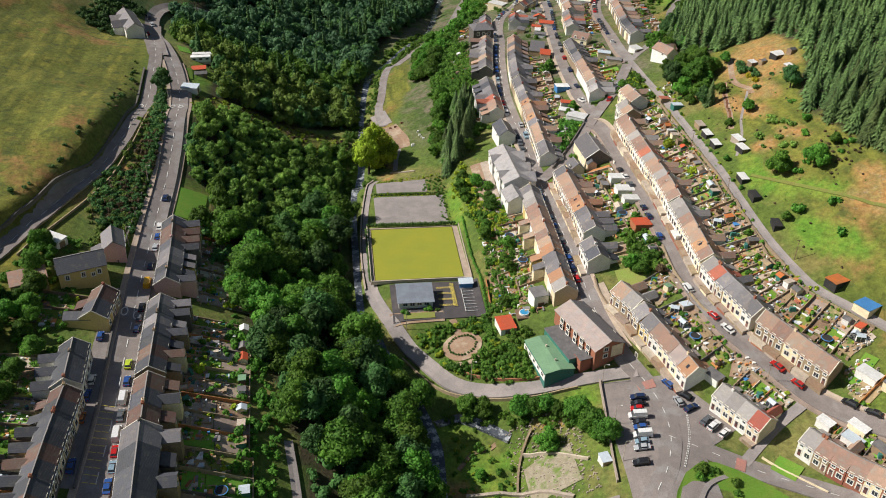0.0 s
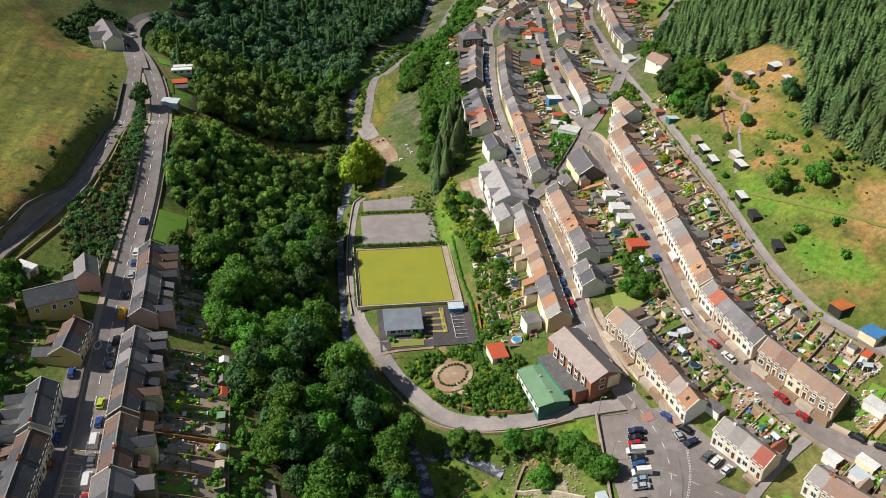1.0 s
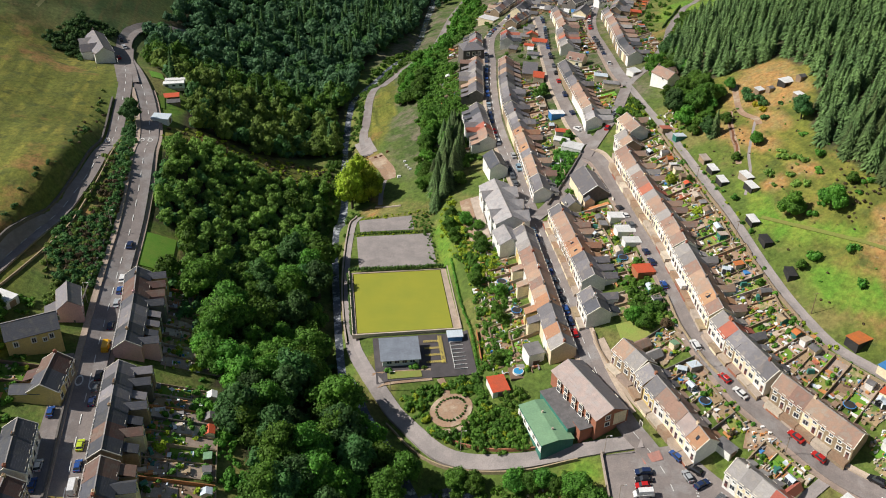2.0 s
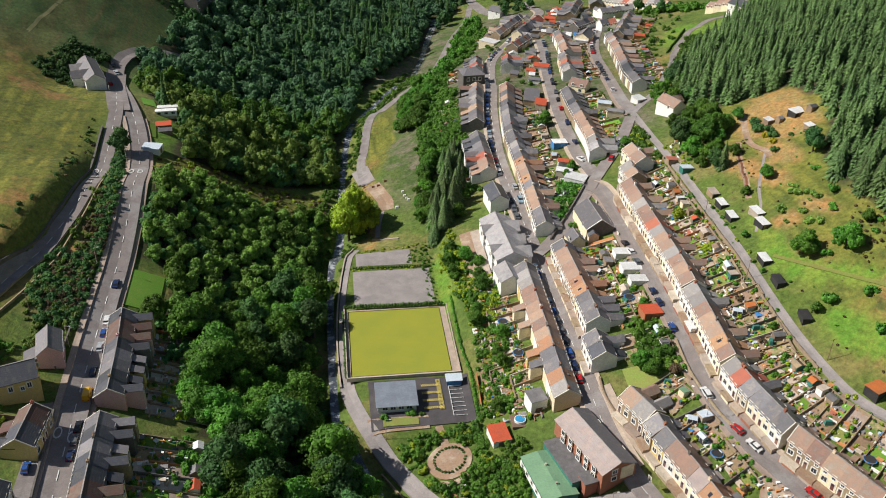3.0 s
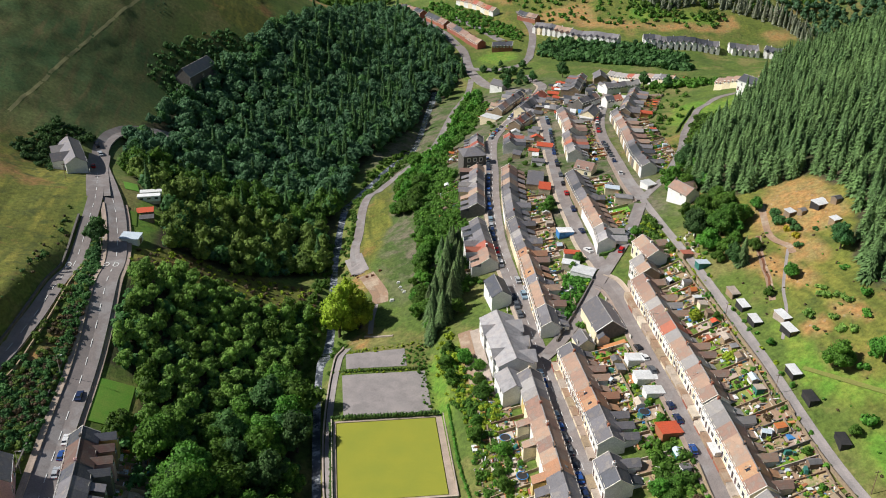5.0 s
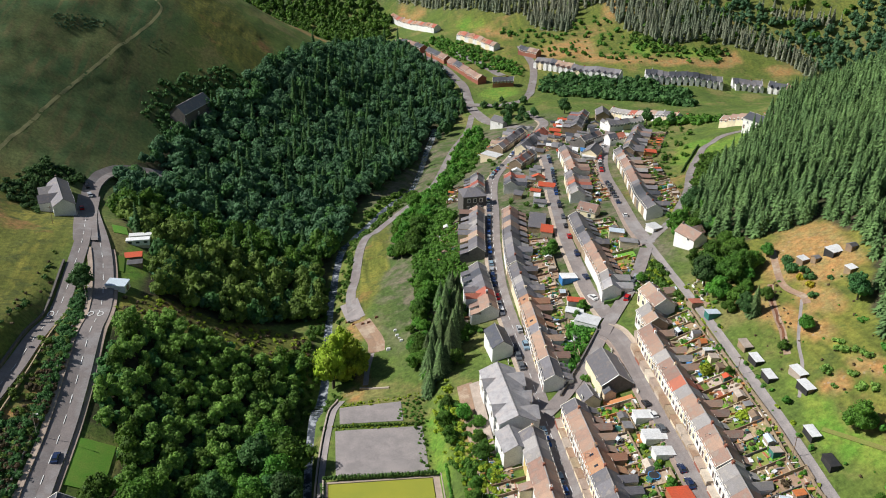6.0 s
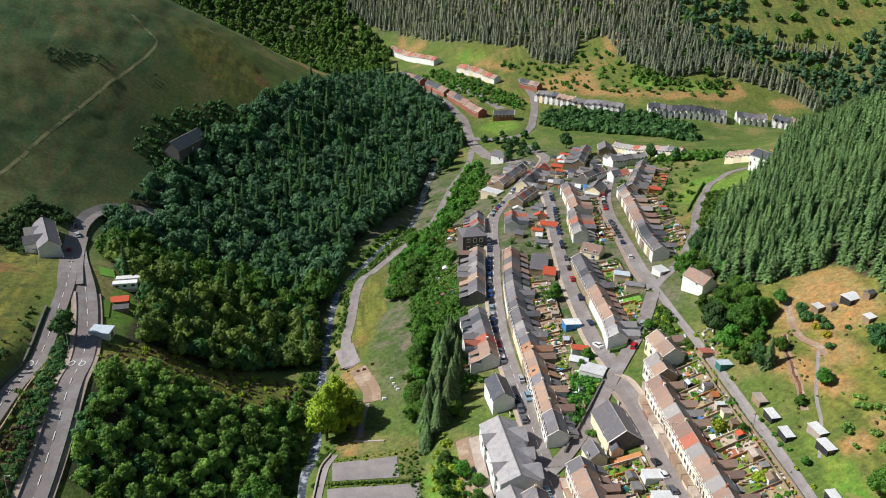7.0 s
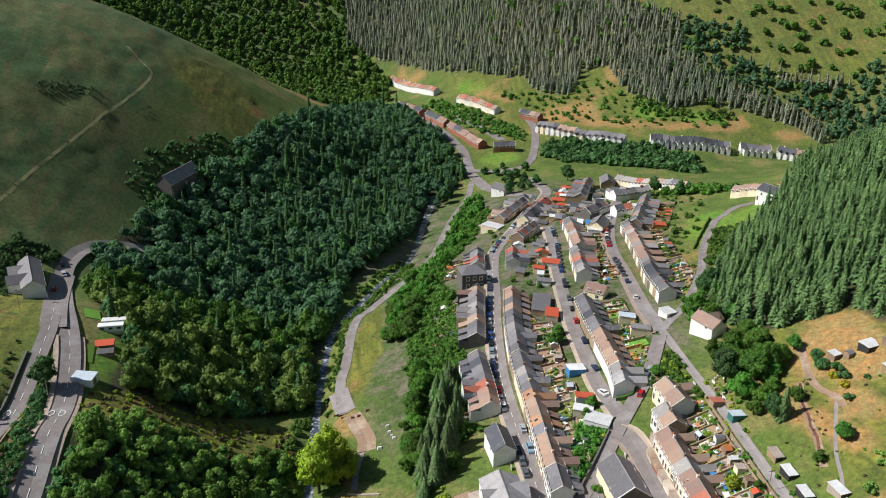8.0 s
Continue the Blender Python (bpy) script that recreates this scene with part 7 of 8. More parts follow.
ITEMS = {}


def garden_item(kind, x, y, turn):
    def build():
        if kind == "planter":
            t = thing("planter", "timber planter full of soil and leaves", "planter", "garden things")
            plain_part("box", Shape().box(-0.9, -0.4, -0.3, 0.9, 0.4, 0.5), "timber", t)
            plain_part("foliage", quad_mesh("foliage", *leaf_cloud(np.random.default_rng(3), [(-0.4, 0, 0.6, 0.4), (0.4, 0, 0.6, 0.45)], 60, 0.25), "leaf_light"), None, t)
        elif kind == "greenhouse":
            t = thing("greenhouse", "small white-framed garden greenhouse", "greenhouse", "garden things")
            plain_part("glazing", walls_shape(2.6, 2.0, 1.5, 0.6, 0.3), "glass", t)
            for sg in (-1, 1):
                plain_part("roof_pane", slope_shape(2.6, 2.0, 1.5, 0.6, sg, 0.05, 0.05), "blue_wash", t)
            for x0 in (-1.3, 0, 1.25):
                plain_part("rib", Shape().box(x0, -1.05, 0, x0 + 0.07, 1.05, 1.55), "frame", t)
        elif kind == "table":
            t = thing("garden_table", "pale garden table with a parasol base", "table", "garden things")
            plain_part("tabletop", Shape().box(-0.8, -0.5, 0.7, 0.8, 0.5, 0.76), "white_sheet", t)
            for a, b in ((-0.7, -0.4), (0.65, -0.4), (-0.7, 0.35), (0.65, 0.35)):
                plain_part("leg", Shape().box(a, b, -0.1, a + 0.06, b + 0.06, 0.7), "frame", t)
        elif kind == "bin":
            t = thing("wheelie_bin", "dark wheeled rubbish bin", "bin", "garden things")
            plain_part("body", Shape().box(-0.3, -0.35, -0.1, 0.3, 0.35, 1.0, 0, -0.04), "car_grey", t)
            plain_part("lid", Shape().box(-0.36, -0.42, 1.0, 0.36, 0.42, 1.08), "green_wall", t)
        elif kind == "trampoline":
            t = thing("trampoline", "round garden trampoline with a blue rim", "trampoline", "garden things")
            plain_part("mat", Shape().tube(0, 0, 0.72, 0.76, 1.5, 1.5, 14), "black", t)
            plain_part("rim", Shape().tube(0, 0, 0.6, 0.72, 1.75, 1.75, 14), "blue_sheet", t)
            for a in (0.5, 2.6, 4.7):
                plain_part("leg", Shape().tube(1.5 * math.cos(a), 1.5 * math.sin(a), -0.2, 0.6, 0.05, 0.05, 5), "car_grey", t)
        elif kind == "tank":
            t = thing("oil_tank", "green plastic storage tank", "tank", "garden things")
            plain_part("body", Shape().box(-1, -0.5, 0, 1, 0.5, 1.3, 0, 0.12), "green_wall", t)
            plain_part("stand", Shape().box(-1, -0.5, -0.5, 1, 0.5, 0.0), "concrete", t)
        else:
            t = thing("log_pile", "stack of pale boards and timber", "timber pile", "garden things")
            for k in range(2):
                plain_part("board", Shape().box(-1.2 + 0.1 * k, -0.5 + 0.1 * k, 0.14 * k - 0.1, 1.2, 0.4, 0.14 * k + 0.03), "orange_timber" if k % 2 else "concrete", t)
        return t
    return KINDS.put(("item", kind), build, pose(x, y, gz(x, y) + 0.4, 0, 0, turn))


GROUND_WORD = dict(lawn="small green lawn of a back garden", dry_lawn="yellowish lawn of a back garden", soil="bare soil and weeds of a back garden", paving="grey paved back yard", concrete="pale concrete back yard", earth="red-brown gravelled back yard")
plot_rng = random.Random(77)
WALLS = Shape()


def strip_wall(a, b, high, thick, bits):
    """Adds one wall that follows the ground to a shape."""
    n = max(1, int(math.dist(a, b) / 2.5))
    d = math.dist(a, b)
    s_ = (-(b[1] - a[1]) / d * thick / 2, (b[0] - a[0]) / d * thick / 2)
    k = len(bits.v)
    for i in range(n + 1):
        p = [a[j] + (b[j] - a[j]) * i / n for j in (0, 1)]
        z = gz(*p)
        for sg, dz in ((-1, -0.6), (1, -0.6), (1, high), (-1, high)):
            bits.v.append((p[0] + sg * s_[0], p[1] + sg * s_[1], z + dz))
    for i in range(n):
        q = k + 4 * i
        bits.f += [(q + j, q + 4 + j, q + 4 + (j + 1) % 4, q + (j + 1) % 4) for j in range(4)]
    bits.f += [(k, k + 1, k + 2, k + 3), (k + 4 * n + 3, k + 4 * n + 2, k + 4 * n + 1, k + 4 * n)]
    bits.m += [0] * (4 * n + 2)


def back_gardens(homes):
    rng = plot_rng
    for c, d, back, w, depth in homes:
        start = depth / 2 + 4.2
        far = None
        lengths = (17.0, 13.0, 10.0, 7.0, 4.5)
        if c[0] < 73 and c[0] > 0 and c[1] < 290:
            lengths = plot_rng.choice([(4.5,), (7.0, 4.5), (10.0, 7.0, 4.5)])
        for length in lengths if c[1] < 345 else (8.0, 5.5, 4.0):
            ok = True
            for u in np.linspace(0.2, 1, 12):
                p = c + back * (start + length * u)
                for side in (-0.3, 0.3):
                    q = p + d * w * side
                    if not clear(q[0], q[1], 0.6):
                        ok = False
            if ok:
                far = length
                break
        if far is None:
            continue
        turn = math.atan2(d[1], d[0])
        near_cut = rng.uniform(0.3, 0.6) * far
        near = c[1] < 345
        near_cut = near_cut if near else far
        kinds = rng.choices(["lawn", "dry_lawn", "soil", "paving", "concrete", "earth"], [4, 2, 6, 3, 3, 4] if c[0] > 0 else [5, 3, 3, 3, 2, 1], k=2)
        for (a, b), mat in (((0, near_cut), kinds[0]), ((near_cut, far), kinds[1]))[: 2 if near else 1]:
            m = c + back * (start + (a + b) / 2)
            ob = patch("back_garden", m[0] - w / 2 + 0.2, m[1] - (b - a) / 2 + 0.1, m[0] + w / 2 - 0.2, m[1] + (b - a) / 2 - 0.1, mat, GROUND_WORD[mat], "garden", 0.28 + rng.uniform(0, 0.12), turn=turn, cell=2.2, group="back gardens")
        a, b = c + d * w / 2 + back * (depth / 2), c + d * w / 2 + back * (start + far)
        bits = Shape()
        strip_wall(a, b, rng.uniform(0.9, 1.6), 0.22, bits)
        mat = rng.choice(["stone", "concrete", "timber", "orange_timber", "stone", "dark_stone", "timber", "stone"])
        single("garden_wall" if "timber" not in mat else "garden_fence", bits, mat, {"stone": "rough stone wall between back gardens", "dark_stone": "dark stone wall between back gardens", "concrete": "pale block wall between back gardens", "timber": "weathered board fence between back gardens", "orange_timber": "orange-stained board fence between back gardens"}[mat], "wall" if "timber" not in mat else "fence", "garden walls")
        if not near and rng.random() < 0.5:
            continue
        p0, p1 = c - d * w / 2 + back * (start + far), c + d * w / 2 + back * (start + far)
        bits = Shape()
        strip_wall(p0, p1, 1.2, 0.3, bits)
        single("garden_wall", bits, "stone", "rough stone wall at the end of a garden", "wall", "garden walls")
        if rng.random() < 0.62 and far > 6:
            m = c + back * (start + far - 2.0) + d * rng.uniform(-0.15, 0.15) * w
            roof = rng.choice(["white_sheet", "felt", "felt", "timber", "concrete", "rust", "blue_wash", "red_sheet", "green_sheet"])
            wall = rng.choice(["timber", "timber", "concrete", "white", "green_wall", "cream"])
            sw = rng.choice([2.0, 2.6, 3.2])
            KEEP = len(KEEP_OFF)
            shed(m[0], m[1], sw, rng.choice([2.0, 2.6]), 2.0, math.degrees(turn) + rng.choice([0, 90, 180]), roof, wall, label={"timber": "small weathered timber garden shed", "concrete": "small grey block garden shed", "white": "small white garden shed", "green_wall": "small green garden shed", "cream": "small cream garden shed"}[wall], flat=rng.random() < 0.5, lift=0.2)
            del KEEP_OFF[KEEP:]
        for _ in range(rng.choice([1, 1, 2, 2, 3]) if near else 1):
            m = c + back * (start + rng.uniform(0.5, max(0.6, far - 4))) + d * rng.uniform(-0.35, 0.35) * w
            r = rng.random()
            if r < 0.3:
                shrub(m[0], m[1], rng.uniform(0.4, 0.9), mat=rng.choice(["leaf", "leaf_light", "leaf", "leaf_copper"]))
            else:
                garden_item(rng.choice(["planter", "table", "bin", "log_pile", "planter", "greenhouse", "tank", "planter", "bin", "log_pile", "table", "bin", "trampoline"]), m[0], m[1], rng.uniform(0, 180))


CLUTTER = Shape()
CLUTTER_MATS = ["white_sheet", "orange_timber", "timber", "concrete", "felt", "blue_sheet", "green_wall", "white", "stone", "earth", "red_tile", "blue_wash"]
LOW_GREEN = []


def tinted_box(p, way, a, b, z, h, m):
    """Adds one box, a long and b wide, turned along the plot."""
    u, v = np.array(way) * a / 2, np.array([-way[1], way[0]]) * b / 2
    k = len(CLUTTER.v)
    corners = [p - u - v, p + u - v, p + u + v, p - u + v]
    CLUTTER.v += [(q[0], q[1], z - 0.4) for q in corners] + [(q[0], q[1], z + h) for q in corners]
    CLUTTER.f += [tuple(k + i for i in q) for q in ((0, 3, 2, 1), (4, 5, 6, 7), (0, 1, 5, 4), (1, 2, 6, 5), (2, 3, 7, 6), (3, 0, 4, 7))]
    CLUTTER.m += [m] * 6


def strew(homes):
    """Boards, crates, slabs, covers and low plants too small to pick apart, over the gardens."""
    rng = random.Random(99)
    for c, d, back, w, depth in homes:
        for _ in range(26 if c[1] < 345 else 17):
            p = c + back * (depth / 2 + rng.uniform(3.0, 16.0 if c[1] < 345 else 12)) + d * rng.uniform(-0.5, 0.5) * w
            if not clear(p[0], p[1], 0.7):
                continue
            r = rng.random()
            if r < 0.16:  # decks, slabs and beds
                a, b, h = rng.uniform(1.4, 3.0), rng.uniform(0.9, 2.0), rng.uniform(0.06, 0.2)
            elif r < 0.4:  # boards, edging and rows of pots
                a, b, h = rng.uniform(1.2, 3.2), rng.uniform(0.12, 0.35), rng.uniform(0.15, 0.5)
            else:
                a, b, h = rng.uniform(0.25, 1.0) ** 1.3, rng.uniform(0.2, 0.7), rng.uniform(0.05, 0.7)
            side = rng.random() < 0.5
            tinted_box(p, d if side else back, a, b, gz(*p) + 0.3, h, rng.choices(range(12), [3, 5, 5, 5, 4, 1, 1, 2, 4, 4, 1, 2])[0])
        for _ in range(9 if c[1] < 345 else 4):
            p = c + back * (depth / 2 + rng.uniform(4.5, 17.0 if c[1] < 345 else 10)) + d * rng.uniform(-0.5, 0.5) * w
            if clear(p[0], p[1], 0.0):
                LOW_GREEN.append((p[0], p[1]))


back_gardens(HOMES)
strew(HOMES)
single("garden_clutter", CLUTTER, CLUTTER_MATS, "boards, crates, slabs and covers strewn over back gardens", "clutter", kind="stuff")
stand("garden_greenery_scrub", "low plants and bushes in the back gardens", LOW, "leaf", LOW_GREEN[::2], 71, 0.5, 1.3)
stand("garden_greenery_scrub", "light green plants in the back gardens", LOW, "leaf_light", LOW_GREEN[1::2], 72, 0.4, 1.1)

# forecourt walls and steps in front of the rows above the streets
for c, d, back, w, depth in HOMES:
    if (108 < c[0] < 137 and 160 < c[1] < 325) or (80 < c[0] < 101 and 176 < c[1] < 300):
        rngf = random.Random(int(c[0] * 13 + c[1] * 7))
        out = c - back * (depth / 2 + 1.9)
        court = Shape()
        p = [c - back * (depth / 2 - 0.1) + d * w * 0.48, c - back * (depth / 2 - 0.1) - d * w * 0.48, out - d * w * 0.48, out + d * w * 0.48]
        top = gz(*c) - 0.25
        court.slab([(q[0], q[1], top + (gz(*(c + (q - c).dot(d) * d)) - gz(*c))) for q in p][:: 1 if back[0] > 0 else -1], 2.4)
        single("forecourt", court, rngf.choice(["paving", "concrete", "concrete", "earth", "stone"]), "small raised front yard with paving", "forecourt", "forecourts")
        bits = Shape()
        strip_wall(out - d * w * 0.5, out + d * w * 0.32, rngf.uniform(0.6, 1.0), 0.25, bits)
        strip_wall(c - back * (depth / 2) + d * w * 0.5, out + d * w * 0.5, 0.8, 0.2, bits)
        single("forecourt_wall", bits, rngf.choice(["stone", "cream", "concrete", "stone", "brick"]), "low wall of a small front yard", "wall", "forecourt walls")

# ---- vehicles ----
def vehicle(kind, paint, lamps=True):
    """Cars and vans: body, glass, roof, lamps and wheels. x is forward."""
    L, W, H, nose, tail, belt = {"hatch": (3.9, 1.72, 1.48, 1.0, 0.25, 0.92), "saloon": (4.5, 1.78, 1.45, 1.25, 0.7, 0.9), "estate": (4.6, 1.85, 1.62, 1.15, 0.2, 1.0), "van": (5.3, 2.0, 2.3, 0.9, 0.05, 1.15)}[kind]
    word = paint.replace("car_", "")
    t = thing("van" if kind == "van" else "car", f"{word} {dict(hatch='hatchback', saloon='saloon car', estate='estate car', van='van')[kind]} parked on the tarmac", "van" if kind == "van" else "car", "parked vehicles")
    a, b = L / 2, W / 2
    s = Shape()
    low = 0.35 if lamps else 0.08
    prof = [(-a, low), (-a + 0.05, belt - 0.05), (-a + tail, belt), (a - nose, belt), (a - 0.12, belt - 0.2), (a, 0.55), (a - 0.05, low - 0.05)]
    n = len(prof)
    for y, k in ((-b + 0.06, 1), (-b, 0.995), (b, 0.995), (b - 0.06, 1)):
        inset = 0.0
        s.v += [(x * k, y if z > 0.4 else y * 0.96, z) for x, z in prof]
    for c in range(3):
        s.f += [(c * n + i, (c + 1) * n + i, (c + 1) * n + (i + 1) % n, c * n + (i + 1) % n) for i in range(n)]
    s.f += [tuple(range(n)), tuple(range(4 * n - 1, 3 * n - 1, -1))]
    s.m = [0] * len(s.f)
    body = plain_part("body", s, paint, t)
    x0, x1 = -a + tail, a - nose
    r0, r1 = x0 + (0.35 if kind != "van" else 0.1), x1 - (0.75 if kind != "van" else 0.55)
    g = Shape()
    q, e = b - 0.08, b - 0.22
    g.v = [(x0, -q, belt), (x1, -q, belt), (x1, q, belt), (x0, q, belt), (r0, -e, H - 0.06), (r1, -e, H - 0.06), (r1, e, H - 0.06), (r0, e, H - 0.06)]
    g.f = [(0, 1, 5, 4), (1, 2, 6, 5), (2, 3, 7, 6), (3, 0, 4, 7)]
    g.m = [0 if kind != "van" else 1, 0, 0 if kind != "van" else 1, 0 if kind != "van" else 1]
    plain_part("cabin_glass", g, ["glass", paint], t)
    plain_part("roof", Shape().box(r0 - 0.05, -e - 0.03, H - 0.07, r1 + 0.05, e + 0.03, H, 0, 0.06), paint, t)
    for x in (-a * 0.62, a * 0.62)[: 2 if lamps else 0]:
        for y in (-b + 0.02, b - 0.2):
            wsh = Shape()
            wsh.v = [(x + 0.31 * math.cos(i * 0.785), yy, 0.31 + 0.31 * math.sin(i * 0.785)) for yy in (y, y + 0.18) for i in range(8)]
            wsh.f = [(i, 8 + i, 8 + (i + 1) % 8, (i + 1) % 8) for i in range(8)] + [tuple(range(8)), tuple(range(15, 7, -1))]
            wsh.m = [0] * 10
            plain_part("wheel", wsh, "tyre", t)
    for y in (-b + 0.15, b - 0.5)[: 2 if lamps else 0]:
        plain_part("headlight", Shape().box(a - 0.1, y, 0.58, a + 0.01, y + 0.35, 0.72), "frame", body)
        plain_part("tail_light", Shape().box(-a - 0.01, y, 0.62, -a + 0.08, y + 0.3, 0.8), "car_red", body)
    return t


def park(kind, paint, x, y, turn, lift=0.26):
    p, q = np.array([x, y]), np.array([math.cos(radians(turn)), math.sin(radians(turn))])
    z0, z1 = gz(*(p - q * 1.5)), gz(*(p + q * 1.5))
    tilt = -math.degrees(math.atan2(z1 - z0, 3.0))
    return KINDS.put(("car", kind, paint, y < 270), lambda: vehicle(kind, paint, y < 270), pose(x, y, (z0 + z1) / 2 + lift) @ pose(0, 0, 0, 0, 0, turn) @ pose(0, 0, 0, 0, tilt, 0))


car_rng = random.Random(31)
SHADES = ["car_silver", "car_black", "car_grey", "car_navy", "car_blue", "car_white", "car_pale", "car_black", "car_silver", "car_navy", "car_grey", "car_blue", "car_red", "car_pale", "car_navy", "car_black"]


def kerbside(road, offset, y0, y1, fill, gap=5.4):
    line, _ = ROAD_LINES[road]
    line = smooth_line(line, gap)
    side, way = sides(line), np.gradient(line, axis=0)
    for p, s_, w in zip(line, side, way):
        if y0 < p[1] < y1 and car_rng.random() < fill:
            q = p + s_ * offset
            park(car_rng.choice(["hatch", "saloon", "estate", "hatch"]), car_rng.choice(SHADES), q[0], q[1], math.degrees(math.atan2(w[1], w[0])) + car_rng.choice([0, 180]), 0.3)


kerbside("main_street", 1.85, 228, 296, 0.75)
kerbside("main_street", 1.85, 320, 346, 0.8)
kerbside("main_street", 1.85, 352, 470, 0.9, 5.0)
kerbside("main_street", -1.85, 330, 345, 0.5)
kerbside("main_street", 1.85, 500, 600, 0.5)
kerbside("middle_street", -1.6, 380, 530, 0.5)
kerbside("top_street", 1.5, 400, 560, 0.55)
kerbside("far_road", -2.4, 760, 900, 0.5)
park("estate", "car_navy", 81.5, 180.2, 172)
park("saloon", "car_black", 80.8, 177.9, 172)
park("hatch", "car_red", 79.9, 175.9, 172)
park("van", "car_white", 79.2, 173, 172)
park("hatch", "car_black", 78.8, 170.2, 172)
park("hatch", "car_blue", 78.4, 168, 172)
park("van", "car_white", 78.0, 164.8, 172)
park("hatch", "car_pale", 77.0, 162.4, 172)
park("saloon", "car_silver", 76.4, 160.2, 172)
park("estate", "car_black", 74.6, 155.2, 170)
park("hatch", "car_blue", 91.2, 183.6, 118)
park("estate", "car_black", 94.6, 178.8, 130)
park("hatch", "car_silver", 92.3, 177.2, 100)
park("saloon", "car_navy", 95.0, 174.0, 20)
park("saloon", "car_grey", 97.4, 168.6, 35)
park("estate", "car_white", 98.8, 166.4, 35)
park("hatch", "car_white", 100.6, 163.4, 35)
park("hatch", "car_red", 109.6, 200.5, 112)
park("saloon", "car_white", 112.0, 195, 118)
park("estate", "car_white", 106.2, 214, 96)
park("saloon", "car_red", 121.5, 180, 120)
park("hatch", "car_red", 124.9, 173.6, 122)
park("estate", "car_black", 135.5, 164, 125)
park("saloon", "car_black", 139.6, 159, 128)
park("hatch", "car_black", 106.2, 290, 95)
park("hatch", "car_white", 106.4, 284, 95)
park("estate", "car_grey", 106.3, 277, 92)
park("hatch", "car_navy", 105.6, 259, 90)
park("saloon", "car_navy", 105.6, 253, 90)
park("hatch", "car_blue", 105.6, 241, 88)
park("van", "car_white", 110.2, 239, 92)
park("van", "car_yellow", -62.4, 231, 92)
park("hatch", "car_lime", -61.2, 192.4, 92)
park("hatch", "car_blue", -60.4, 185.8, 92)
park("van", "car_white", -60.2, 179.4, 92)
park("saloon", "car_grey", -59.8, 173.2, 92)
park("van", "car_white", -59.6, 167, 92)
park("hatch", "car_red", -59.2, 161.6, 92)
park("hatch", "car_pale", -59, 157, 92)
park("saloon", "car_blue", -59.2, 151.6, 92)
park("saloon", "car_black", -62.0, 218.5, 92)
park("hatch", "car_grey", -61.8, 213.4, 92)
park("hatch", "car_navy", -61.6, 208, 92)
park("hatch", "car_navy", -62.9, 240.6, 92)
park("saloon", "car_silver", -63.2, 251.5, 92)
park("hatch", "car_blue", -63.4, 258, 92)
park("saloon", "car_white", -63.6, 264, 92)
park("saloon", "car_navy", -64.2, 282, 92)
park("hatch", "car_blue", -70.4, 203, 92)
park("hatch", "car_white", -69.0, 185, 92)
park("saloon", "car_blue", -69.0, 179, 92)
park("hatch", "car_orange", -68.6, 171, 92)
park("saloon", "car_blue", -68, 156, 92)
park("hatch", "car_navy", 107.6, 366, 95)
park("saloon", "car_white", 106.0, 350.5, 110)
park("hatch", "car_red", 116.5, 344, 60)
park("hatch", "car_grey", 121.5, 353, 60)
park("hatch", "car_silver", 123.5, 356, 60)
park("hatch", "car_white", 79.6, 337, 92)
park("hatch", "car_red", -96, 445, 110)
park("saloon", "car_silver", -96.5, 461, 115)
park("saloon", "car_black", -99.5, 469, 115)

# ---- surfaces round the junction, walls and tracks ----
patch("car_park", 70.8, 139, 93, 187.5, "asphalt", "broad tarmac car park beside the road bend", "car park", kind="structure", lift=0.16, turn=-0.06)
patch("parking_bay", 86, 160, 101.5, 181, "asphalt", "tarmac parking bays in front of the houses", "car park", kind="structure", lift=0.18, turn=0.52)
s = Shape()
isl = [(78, 139), (80.5, 144.5), (84.6, 150), (89.2, 153.2), (94.4, 153.6), (99.2, 151), (104.6, 146.4), (109, 141), (108, 133), (92, 130)]
s.f = [tuple(range(len(isl)))]
s.v = [(x, y, gz(x, y) + 0.45) for x, y in isl] + [(x, y, gz(x, y) - 0.3) for x, y in isl]
k = len(isl)
s.f += [((i + 1) % k, i, k + i, k + (i + 1) % k) for i in range(k)]
s.f[0] = s.f[0][::-1]
s.m = [0] * len(s.f)
single("grass_island", s, "lawn", "grassy triangle at the road junction", "lawn", kind="structure")
ribbon("island_path", [(84, 138), (87, 143.4), (91, 147), (98.5, 149.6)], 1.3, "old_tarmac", "narrow path across the grass island", "path", lift=0.55, skirt=0.3)
M["red_surface"] = material("red_road_surface", (0.45, 0.2, 0.16), (0.33, 0.19, 0.16), 0.92, 0.6, 3)
patch("red_surfacing", 82.6, 183.2, 87.8, 186, "red_surface", "worn red surfacing at the road bend", "marking", kind="structure", lift=0.36, turn=0.1, cell=1.5)
patch("red_surfacing", 99.8, 150.6, 102.4, 154.8, "red_surface", "worn red surfacing at the junction", "marking", kind="structure", lift=0.36, turn=-0.5, cell=1.5)
for x, y, z in ((88.4, 149.6, 1.1), (90.2, 150.6, 1.2), (91.8, 150.2, 1.0), (93.2, 150.8, 0.8), (87.4, 148.4, 0.9), (96.6, 146.6, 0.9), (96, 143, 0.8)):
    shrub(x, y, z, mat="leaf")
patch("side_lawn", 87.5, 220.5, 103, 230, "dry_lawn", "sunny yellowish lawn between two rows", "lawn", kind="structure", lift=0.2)
patch("steep_lawn", 96, 236, 104, 246, "lawn", "overgrown green plot below the street", "lawn", kind="structure", lift=0.25)
